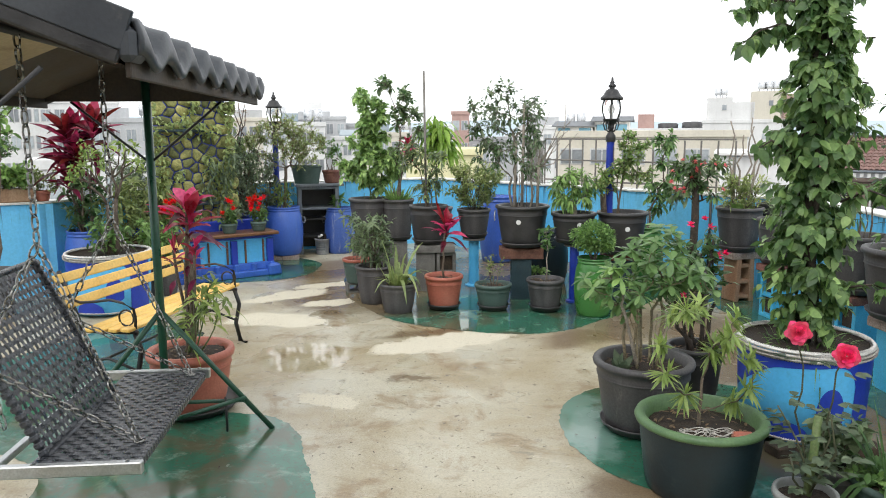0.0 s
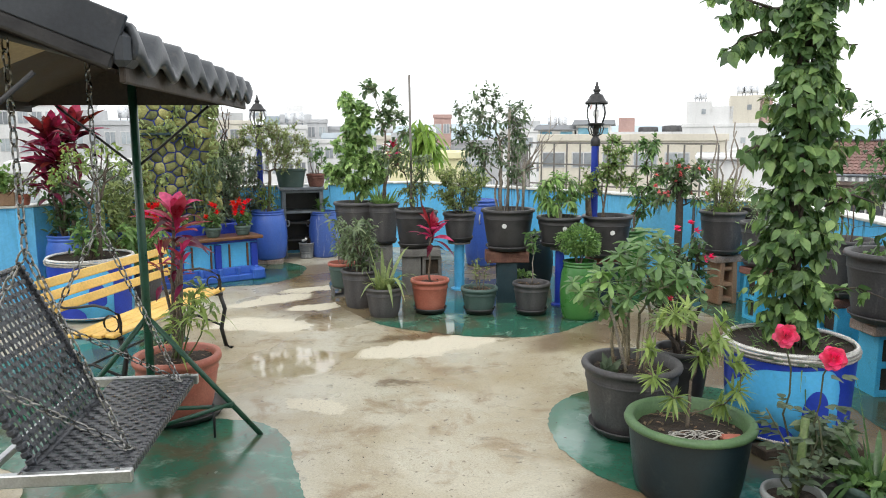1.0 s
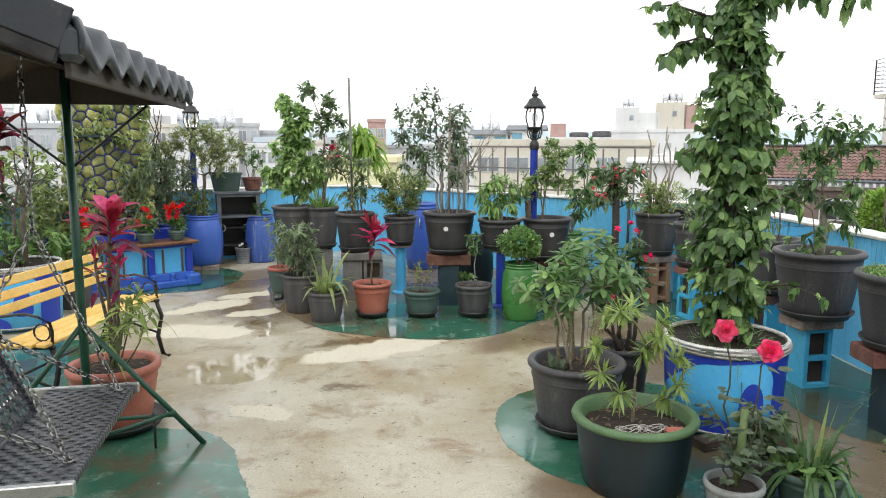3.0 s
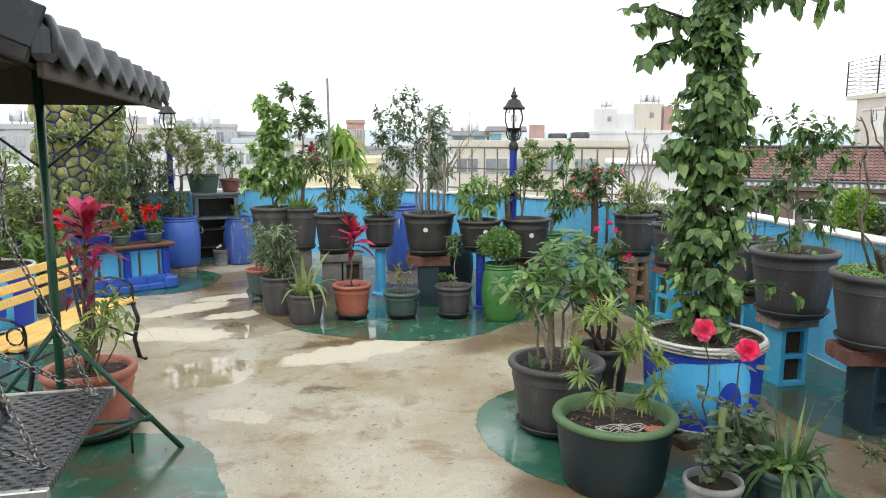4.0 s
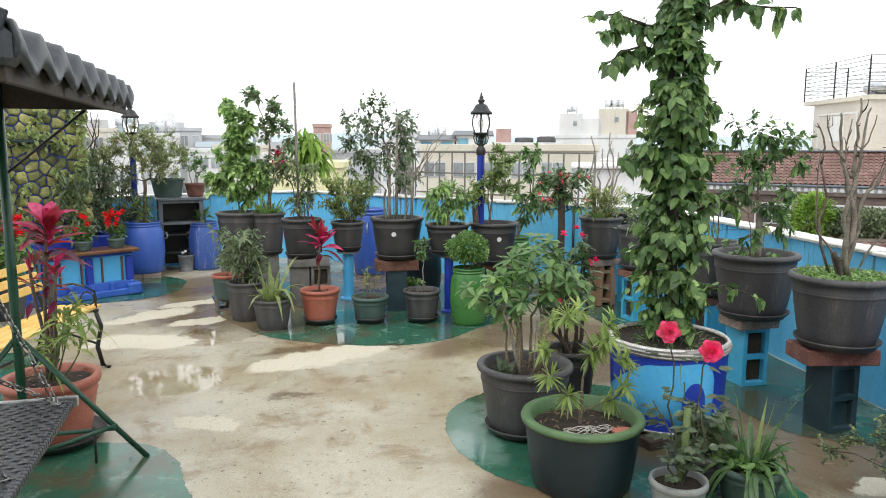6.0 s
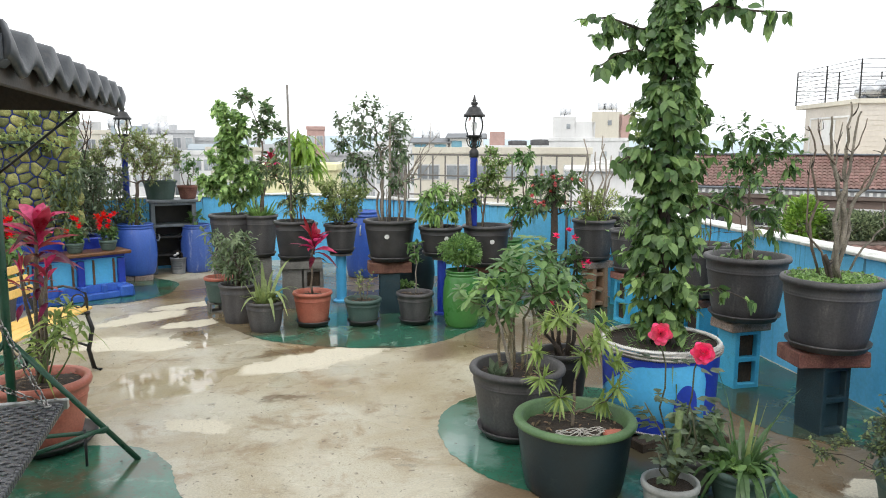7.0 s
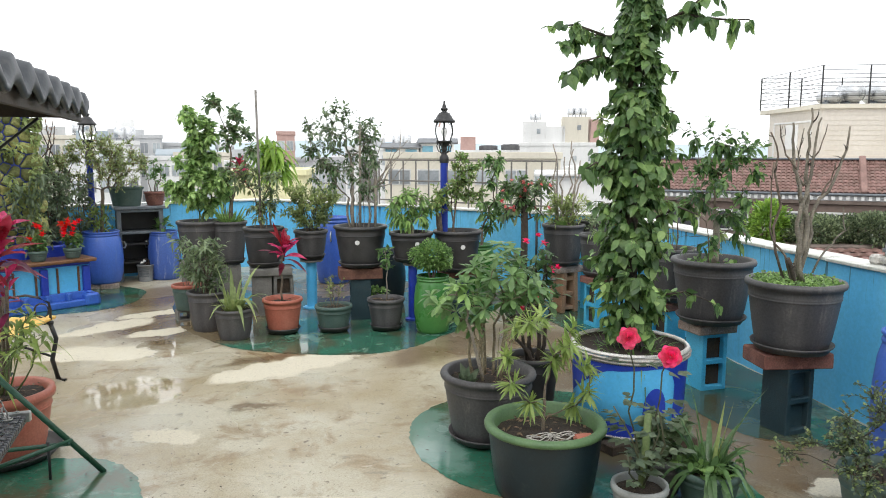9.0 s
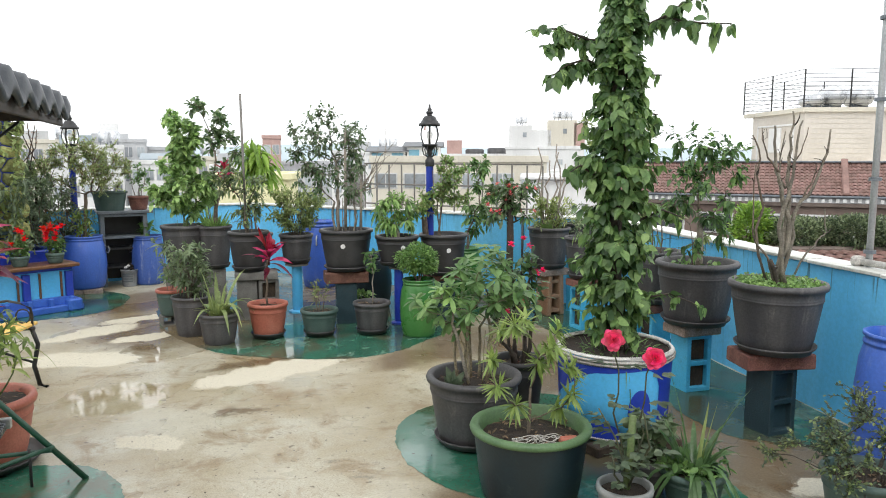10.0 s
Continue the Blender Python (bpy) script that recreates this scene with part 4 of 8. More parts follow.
def smooth_outline(pts, per=8):
    n, outl = len(pts), []
    for i in range(n):
        p0, p1, p2, p3 = (np.array(pts[(i + k - 1) % n], float) for k in range(4))
        for j in range(per):
            t = j / per
            outl.append(0.5 * ((2 * p1) + (p2 - p0) * t + (2 * p0 - 5 * p1 + 4 * p2 - p3) * t * t + (3 * p1 - p0 - 3 * p2 + p3) * t ** 3))
    return outl


def painted_patch(pts):
    bm = bmesh.new()
    o = smooth_outline(pts, 30)

    def ragged(p, k):
        return sum(amp * noise.noise(Vector((p[0] * f, p[1] * f, k))) for f, amp in ((5, 0.012), (19, 0.012), (60, 0.006)))

    top = [bm.verts.new((p[0] + ragged(p, 1), p[1] + ragged(p, 7), 0.0025)) for p in o]
    f = bm.faces.new(top)
    f.normal_update()
    if f.normal.z < 0:
        f.normal_flip()
    bmesh.ops.triangulate(bm, faces=[f])
    tagged(part("floor_paint", bm, M["green floor"], None), "worn green paint on the roof floor", "floor paint", kind="structure")


painted_patch([(-1.0, 1.6), (-0.45, 2.4), (-0.6, 3.0), (-0.73, 3.38), (-0.85, 3.7), (-1.05, 3.92), (-1.4, 4.0), (-1.75, 4.3), (-1.95, 5.2), (-2.2, 5.75), (-2.9, 5.7), (-3.2, 4.5), (-2.6, 3.6), (-1.95, 3.2), (-1.8, 2.6), (-1.6, 1.8)])
painted_patch([(0.83, 4.45), (0.64, 4.25), (0.55, 3.95), (0.56, 3.65), (0.68, 3.34), (0.9, 3.1), (1.2, 2.75), (1.6, 2.55), (2.0, 2.7), (2.05, 3.3), (2.0, 4.2), (1.5, 4.6), (1.1, 4.6)])
painted_patch([(2.33, 3.95), (2.42, 3.6), (2.72, 3.38), (2.8, 2.95), (2.75, 2.2), (3.1, 1.6), (3.17, 2.4), (3.17, 3.4), (3.17, 5.2), (3.17, 6.6), (2.95, 7.2), (2.6, 7.45), (2.2, 7.3), (2.25, 6.4), (2.3, 5.4), (2.35, 4.6)])
painted_patch([(-1.35, 8.1), (-1.26, 7.4), (-1.1, 6.8), (-0.66, 6.12), (-0.3, 5.86), (0.25, 5.68), (0.7, 5.72), (1.1, 6.08), (1.55, 6.6), (1.9, 7.3), (1.6, 7.9), (0.9, 8.2), (0.2, 8.0), (-0.5, 8.3), (-0.9, 8.6)])
painted_patch([(-2.9, 7.35), (-2.35, 7.62), (-2.06, 7.72), (-1.8, 8.1), (-1.78, 8.65), (-1.95, 8.95), (-2.35, 9.2), (-2.7, 8.9), (-2.5, 8.2)])


def parapet(name, p0, p1, h, label, cap=True, thick=0.16, tile=0.3):
    p0, p1 = Vector(p0), Vector(p1)
    d = (p1 - p0)
    ln = d.length
    ang = math.degrees(math.atan2(d.y, d.x))
    w = part(name, box(ln + thick * 0.9, thick, h + 0.25, 0, 0, -0.25, 0.008), M["wall blue"], None)
    mid = (p0 + p1) / 2
    # the inner face lies on the line, the wall goes outwards (to its left)
    off = Vector((-d.y, d.x)).normalized() * thick / 2
    w.matrix_basis = pose(mid.x + off.x, mid.y + off.y, 0, 0, 0, ang)
    tagged(w, label, "wall", kind="structure")
    if cap:
        n = max(1, int(ln / tile))
        me = None
        for i in range(n):
            x = -ln / 2 + (i + 0.5) * ln / n
            if me is None:
                c = part("tile", box(ln / n - 0.006, thick + 0.05, 0.022, 0, 0, 0, 0.004), M["cap"], w)
                me = c.data
            else:
                c = put("tile", me, None, w)
            c.matrix_basis = pose(x, 0, h + 0.0015 * math.sin(i * 2.3), 0, 0.25 * math.sin(i * 1.7), 0.3 * math.sin(i * 3.1))
    return w


WALL_H = 0.905
parapet("wall_east", (3.19, 7.1), (3.19, 3.45), WALL_H, "light blue parapet with white tile coping", True)
parapet("wall_east_low", (3.17, 3.45), (3.17, -4.0), WALL_H, "light blue parapet with white tile coping", True, 0.18)
parapet("wall_north_east", (-0.6, 10.5), (3.19, 7.1), WALL_H, "light blue parapet at the back of the terrace", True)
parapet("wall_north", (-2.9, 9.6), (-0.6, 10.5), WALL_H, "light blue parapet at the back of the terrace", True)
parapet("wall_west_end", (-4.75, 6.5), (-4.07, 6.92), WALL_H, "light blue parapet with plants on top", True)
parapet("wall_north_west", (-4.07, 6.92), (-2.9, 9.6), WALL_H, "light blue parapet behind the plants", True)
parapet("wall_west", (-5.8, 4.4), (-4.75, 6.5), WALL_H, "light blue parapet", True)
parapet("wall_west_low", (-5.8, -4.0), (-5.8, 4.4), WALL_H, "light blue parapet", True)
parapet("wall_south", (3.19, -4.0), (-5.8, -4.0), WALL_H, "light blue parapet behind the viewpoint", True)

# unseen stair house, added behind the viewpoint to darken what faces it
stair = part("wall_added_stair_house", box(6.6, 1.7, 2.75, 0, 0, 0, 0.01), M["added stair wall"], None)
stair.matrix_basis = pose(-0.4, -2.9, 0)
tagged(stair, "unseen brown stair house wall added to dim the near pots", "wall", kind="structure")
# the house under the terrace and the street level
bm = bmesh.new()
lo = [bm.verts.new((x * 1.02, y * 1.02, -14)) for x, y in CORNERS]
hi = [bm.verts.new((x * 1.02, y * 1.02, -0.26)) for x, y in CORNERS]
bm.faces.new(hi)
for i in range(len(lo)):
    j = (i + 1) % len(lo)
    bm.faces.new((lo[i], lo[j], hi[j], hi[i]))
bmesh.ops.recalc_face_normals(bm, faces=bm.faces)
M["house wall"] = surface("pale house plaster", (0.55, 0.53, 0.49), (0.66, 0.64, 0.60), rough=0.85, scale=0.5, fine=8, bump=0.1, spread=0.08, streak=True, dirt=(0.3, 0.29, 0.27, 0.4))
tagged(part("house_below", bm, M["house wall"], None), "plastered house under the terrace", "building", kind="structure")
bm = bmesh.new()
bmesh.ops.create_grid(bm, x_segments=8, y_segments=8, size=3000, matrix=Matrix.Translation((0, 0, -14)))
M["city ground"] = surface("city ground", (0.11, 0.12, 0.10), (0.17, 0.17, 0.16), rough=0.9, scale=0.02, fine=0.4, bump=0, spread=0.2)
tagged(part("ground", bm, M["city ground"], None), "grey street level far below the roof", "ground", kind="structure")


# ---- railing on the back parapet ----
def railing():
    a, b = Vector((0.86, 9.19)), Vector((2.63, 7.60))
    d = b - a
    ln = d.length
    nrm = Vector((-d.y, d.x)).normalized() * 0.08
    if nrm.y < 0:
        nrm = -nrm
    mid = (a + b) / 2 + nrm
    e = thing("railing", mid.x, mid.y, WALL_H + 0.022, "grey steel railing on top of the back parapet", "railing", rz=math.degrees(math.atan2(d.y, d.x)))
    h = 0.55
    for z in (0.06, 0.30, h):
        part("rail", box(ln, 0.022, 0.018, 0, 0, z - 0.009, 0.003), M["rail grey"], e)
    n = 13
    me = None
    for i in range(n + 1):
        x = -ln / 2 + i * ln / n
        if me is None:
            p = part("post", box(0.016, 0.016, h - 0.012, 0, 0, 0, 0.002), M["rail grey"], e)
            me = p.data
        else:
            p = put("post", me, None, e)
        p.matrix_basis = pose(x, 0.001, 0)
    me = None
    for i in range(14):
        x = -ln / 2 - 0.03 - i * 0.035
        if me is None:
            p = part("bar", box(0.012, 0.012, h - 0.03, 0, 0, 0, 0.002), M["rail grey"], e)
            me = p.data
        else:
            p = put("bar", me, None, e)
        p.matrix_basis = pose(x, 0.02 * i, 0)
    part("rail", box(0.56, 0.022, 0.02, 0, 0, h - 0.04, 0.003), M["rail grey"], e, m=pose(-ln / 2 - 0.27, 0.14, 0, 0, 0, -29))


railing()

# ---- houses beyond the parapet ----
M["b white"] = surface("white tiled facade", (0.78, 0.78, 0.77), (0.68, 0.68, 0.67), rough=0.7, scale=0.4, fine=6, bump=0, spread=0.05, streak=True, dirt=(0.5, 0.49, 0.47, 0.5))
M["b cream"] = surface("cream facade", (0.70, 0.66, 0.56), (0.62, 0.58, 0.49), rough=0.75, scale=0.4, fine=6, bump=0, spread=0.05, streak=True, dirt=(0.42, 0.38, 0.32, 0.5))
M["b grey"] = surface("grey facade", (0.42, 0.43, 0.44), (0.52, 0.53, 0.54), rough=0.8, scale=0.4, fine=6, bump=0, spread=0.06, streak=True, dirt=(0.3, 0.3, 0.3, 0.5))
M["b brown"] = surface("brownish pink facade", (0.42, 0.27, 0.24), (0.50, 0.34, 0.30), rough=0.8, scale=0.5, fine=6, bump=0, spread=0.06)
M["b beige"] = surface("beige tile facade", (0.56, 0.515, 0.455), (0.63, 0.585, 0.525), rough=0.7, scale=0.5, fine=9, bump=0, spread=0.05, dirt=(0.5, 0.42, 0.33, 0.4))
M["b dark"] = surface("dark brown tiled facade", (0.135, 0.095, 0.08), (0.20, 0.15, 0.125), rough=0.7, scale=0.5, fine=9, bump=0, spread=0.06)
M["b yellow"] = surface("pale yellow facade", (0.78, 0.74, 0.45), (0.72, 0.68, 0.42), rough=0.8, scale=0.5, fine=6, bump=0, spread=0.05)
# pane grey is lightened to stand in for haze over far houses
M["pane"] = surface("grey window pane lightened for haze", (0.27, 0.30, 0.32), (0.40, 0.43, 0.45), rough=0.15, scale=1, fine=6, bump=0, spread=0.1, piece=0.4)
M["frame"] = surface("grey window surround", (0.5, 0.5, 0.49), (0.6, 0.6, 0.59), rough=0.6, scale=3, fine=20, bump=0, spread=0.05)
M["tank"] = surface("steel water tank", (0.55, 0.56, 0.57), (0.65, 0.66, 0.67), rough=0.3, metal=0.8, scale=2, fine=20, bump=0, spread=0.05)
M["tank dark"] = surface("dark plastic tank", (0.06, 0.06, 0.065), (0.10, 0.10, 0.10), rough=0.6, scale=2, fine=20, bump=0, spread=0.1)
M["sheet dark"] = surface("dark grey roof sheet far off", (0.12, 0.13, 0.14), (0.18, 0.19, 0.20), rough=0.6, scale=1, fine=12, bump=0, spread=0.08)
M["pane dark"] = surface("dark window pane", (0.045, 0.05, 0.055), (0.10, 0.105, 0.11), rough=0.15, scale=1, fine=6, bump=0, spread=0.1, piece=0.4)
M["pane blue"] = surface("blue window board", (0.13, 0.33, 0.45), (0.20, 0.42, 0.54), rough=0.4, scale=1, fine=12, bump=0, spread=0.08)
M["sheet blue"] = surface("grey blue roof sheet", (0.25, 0.31, 0.35), (0.34, 0.39, 0.42), rough=0.5, scale=1, fine=12, bump=0, spread=0.08)


def house(x, y, w, d, top, mat, label, rz=0.0, win=None, side=True, floors=3, rim=0.5):
    """A block of flats: win is (columns, window width, window height, first sill below the top)."""
    e = thing("apartment_building", x, y, -14, label, "building", rz=rz)
    H = top + 14
    part("wall", box(w, d, H - 0.05, 0, 0, 0, 0.02), M[mat], e)
    bm = bmesh.new()
    for sx, sy, px, py in ((w + 0.2, 0.25, 0, -d / 2), (w + 0.2, 0.25, 0, d / 2), (0.25, d - 0.25, -w / 2, 0), (0.25, d - 0.25, w / 2, 0)):
        box(sx, sy, rim, px, py, H - rim * 0.6, 0.02, bm)
    part("roof_edge", bm, M[mat], e)
    if win:
        cols, ww, wh, drop = win
        pane = frame_mesh = None
        spots = [(-w / 2 + (i + 0.5) * w / cols, -d / 2 - 0.02, 0) for i in range(cols)]
        if side:
            k = max(1, int(cols * d / w))
            spots += [(w / 2 + 0.02, -d / 2 + (i + 0.5) * d / k, 90) for i in range(k)]
            spots += [(-w / 2 - 0.02, -d / 2 + (i + 0.5) * d / k, -90) for i in range(k)]
        for f in range(floors):
            z = H - drop - wh - f * 3.1
            for px, py, rot in spots:
                if pane is None:
                    a = part("window", box(ww + 0.16, 0.1, wh + 0.16, 0, 0.03, -0.08, 0.01), M["frame"], e)
                    frame_mesh = a.data
                    b = part("pane", box(ww, 0.04, wh, 0, -0.03, 0, 0), M["pane"], a)
                    pane = b.data
                    mul = part("mullion", box(0.06, 0.05, wh, 0, -0.035, 0, 0), M["frame"], a)
                    mm = mul.data
                else:
                    a = put("window", frame_mesh, None, e)
                    put("pane", pane, None, a)
                    put("mullion", mm, None, a)
                a.matrix_basis = pose(px, py, z, 0, 0, rot)
    return e, H


def roof_box(e, H, x, y, w, d, h, mat, name="roof_room"):
    return part(name, box(w, d, h, x, y, H - 0.05, 0.02), M[mat], e)


def drum_tank(e, x, y, z, r, h, mat="tank", legs=0.5):
    t = part("water_tank", lathe([(0, 0), (r * 0.95, 0), (r, 0.1), (r, h * 0.85), (r * 0.8, h * 0.97), (0, h)], 20, offset=(x, y, z + legs)), M[mat], e, smooth=True)
    if legs:
        for sx in (-1, 1):
            for sy in (-1, 1):
                part("tank_leg", box(0.08, 0.08, legs + 0.02, x + sx * r * 0.6, y + sy * r * 0.6, z, 0), M["lead grey"], t)


# long cream building with a band of windows
e, H = house(10.6, 46.5, 10.6, 6, 1.45, "b cream", "long cream apartment building with a row of dark windows", -13, (6, 1.25, 0.8, 0.95), rim=0.4)
for x, w, h in ((-4.6, 2.3, 0.45), (-2.3, 2.1, 0.75)):
    roof_box(e, H, x, 1.5, w, 3, h, "b white")
    for k in (-0.28, 0.28):
        part("window", box(w * 0.32, 0.08, h * 0.5, x + w * k, -0.02, H + h * 0.22, 0.01), M["pane blue"], e, "blue painted window")
    bm = bmesh.new()
    for sg in (-1, 1):
        box(w + 0.5, 1.95, 0.07, 0, 0, 0, 0.01, bm, Matrix.Translation((x, 1.5 + sg * 0.9, H + h + 0.1)) @ Matrix.Rotation(radians(-9 * sg), 4, "X"))
    part("roof", bm, M["sheet dark"], e)
# buildings on the right of it
e, H = house(28.3, 122.5, 22.8, 14.0, 1.80, "b white", "white flats behind the long cream building", -14, (11, 1.4, 1.2, 1.0))
roof_box(e, H, -1.0, -4.4, 2.4, 3.4, 2.4, "b brown")
drum_tank(e, 2.3, -5.2, H - 0.1, 1.5, 1.1, "tank dark", 0.0)
drum_tank(e, 6.0, -5.2, H - 0.1, 1.65, 1.3, "tank dark", 0.0)
e, H = house(38.0, 108, 11.5, 8, 2.9, "b white", "tall white tower block with stained top and tanks", -18, (5, 0.55, 0.7, 1.8), floors=2)
for x, w, h, mat in ((-3.6, 3.4, 3.3, "b white"), (-0.6, 3.0, 2.6, "b white"), (2.5, 4.2, 4.0, "b cream"), (5.0, 1.6, 3.6, "b brown")):
    roof_box(e, H, x, -1, w, 5.4, h, mat)
for x, z in ((-3.0, 2.1), (2.9, 2.6)):
    part("window", box(0.55, 0.1, 0.7, x, -3.74, H + z - 0.6, 0.01), M["pane"], e)
for x in (-3.9, -3.1):
    drum_tank(e, x, -1.5, H + 3.2, 0.45, 1.0, "tank", 0.4)
for x in (1.7, 2.7, 3.6):
    drum_tank(e, x, -1.5, H + 3.9, 0.5, 1.1, "tank", 0.4)
e, H = house(30.5, 60, 16, 10, 0.2, "b white", "low white building with a broad blank wall", -24, (7, 1.2, 1.0, 1.6))
e, H = house(6.0, 15.6, 1.75, 2.2, 1.13, "b white", "white rendered stair house on the next roof", -18, None, rim=0.08)
# centre and left
e, H = house(-2.6, 108.5, 2.4, 6.0, 4.3, "b brown", "narrow brownish tower house", 0, (2, 0.8, 1.2, 1.2), floors=5)
e, H = house(5.6, 101.5, 9.6, 8.8, -0.47, "b grey", "grey concrete house with dark windows", -4, (9, 0.7, 1.2, 0.6), floors=5)
e, H = house(-0.95, 23.5, 2.1, 2.4, 1.0, "b yellow", "pale yellow plastered house gable", -6, (1, 0.9, 0.8, 2.4), floors=2, rim=0.2)
e, H = house(-24.8, 106.8, 10.5, 10.5, 3.64, "b grey", "grey apartment block with a stepped roof tower", 14, (7, 0.9, 1.3, 0.9), floors=4)
roof_box(e, H, 1.0, 0, 4.5, 4.2, 1.0, "b grey")
roof_box(e, H, 1.0, 0, 2.2, 2.4, 2.3, "b white", "roof_tower")
e, H = house(-18.6, 108.5, 7.0, 8.8, 2.68, "b grey", "grey block beside the stepped tower", 10, (5, 0.9, 1.2, 0.8), floors=4)
e, H = house(-14.3, 96.2, 9.1, 8.8, 0.93, "b white", "white house with a blue sheet roof shed", 8, (7, 0.9, 1.2, 0.9), floors=4)
bm = box(7.4, 4.2, 0.15, 0, 0, 0, 0.01, None, Matrix.Translation((0, 0, H + 0.55)) @ Matrix.Rotation(radians(9), 4, "X"))
part("roof", bm, M["sheet blue"], e)
e, H = house(-53.4, 91.0, 11.4, 12.2, 5.13, "b white", "white apartment block with rows of balconies", 30, (9, 0.9, 1.4, 0.7), floors=5)
M["roof ridge"] = surface("brown ridge board", (0.10, 0.075, 0.062), (0.16, 0.125, 0.105), rough=0.65, scale=4, fine=30, bump=0.1, spread=0.15)
M["roof red"] = surface("red roof tile", (0.20, 0.115, 0.095), (0.27, 0.165, 0.14), rough=0.6, scale=3, fine=20, bump=0.1, spread=0.15, piece=0.12, island=0.15, dirt=(0.22, 0.11, 0.085, 0.5))
part("roof", box(10.8, 8.6, 0.8, 0, 0, H, 0.05), M["roof red"], e)
roof_box(e, H, 2.6, 0.9, 3.2, 3.5, 1.9, "b white")
e, H = house(-42.9, 98.0, 9.6, 10.5, 2.68, "b cream", "cream apartment block with grey windows", 25, (7, 0.9, 1.3, 0.8), floors=4)
e, H = house(-20.0, 40, 8, 5, 0.1, "b white", "low white house behind the plants", 28, (5, 1.0, 1.2, 0.8), floors=3)
e, H = house(20.0, 130, 30, 10, 0.9, "b white", "distant row of white flats", -8, (14, 1.3, 1.3, 1.0))
e, H = house(-6.0, 120, 26, 10, 0.6, "b grey", "distant row of grey flats", 4, (12, 1.3, 1.3, 1.0))
e, H = house(-42.0, 110, 26, 10, 1.9, "b white", "distant row of white flats", 20, (12, 1.3, 1.3, 1.0))

for x, y, w, d, top, mat, rz, cols, lab in ((-22.0, 88, 7, 7, 2.6, "b white", 14, 5, "white house with a small roof shed"), (-30.0, 100, 8, 7, 3.4, "b cream", 18, 6, "cream flats with roof tanks"), (-38.0, 78, 9, 7, 3.0, "b grey", 26, 6, "grey flats with roof tanks"), (-46.0, 84, 8, 8, 5.2, "b white", 30, 6, "white tower flats with roof tanks"), (-12.0, 95, 7, 6, 1.4, "b cream", 6, 5, "cream house with a roof shed"), (10.0, 100, 9, 7, 2.2, "b white", -6, 6, "white flats with roof tanks"), (-5.0, 74, 5, 5, 0.6, "b white", 4, 4, "small white house with a sheet roof")):
    e, H = house(x, y, w, d, top, mat, lab, rz, (cols, 0.9, 1.2, 1.0), floors=4)
    part("roof_shed", box(w * 0.45, d * 0.5, 1.3, -w * 0.15, 0, H - 0.05, 0.02), M["sheet blue" if cols == 5 else "b grey"], e)
    drum_tank(e, w * 0.25, 0, H, 0.6, 1.3)
    drum_tank(e, w * 0.40, 0, H, 0.6, 1.3)


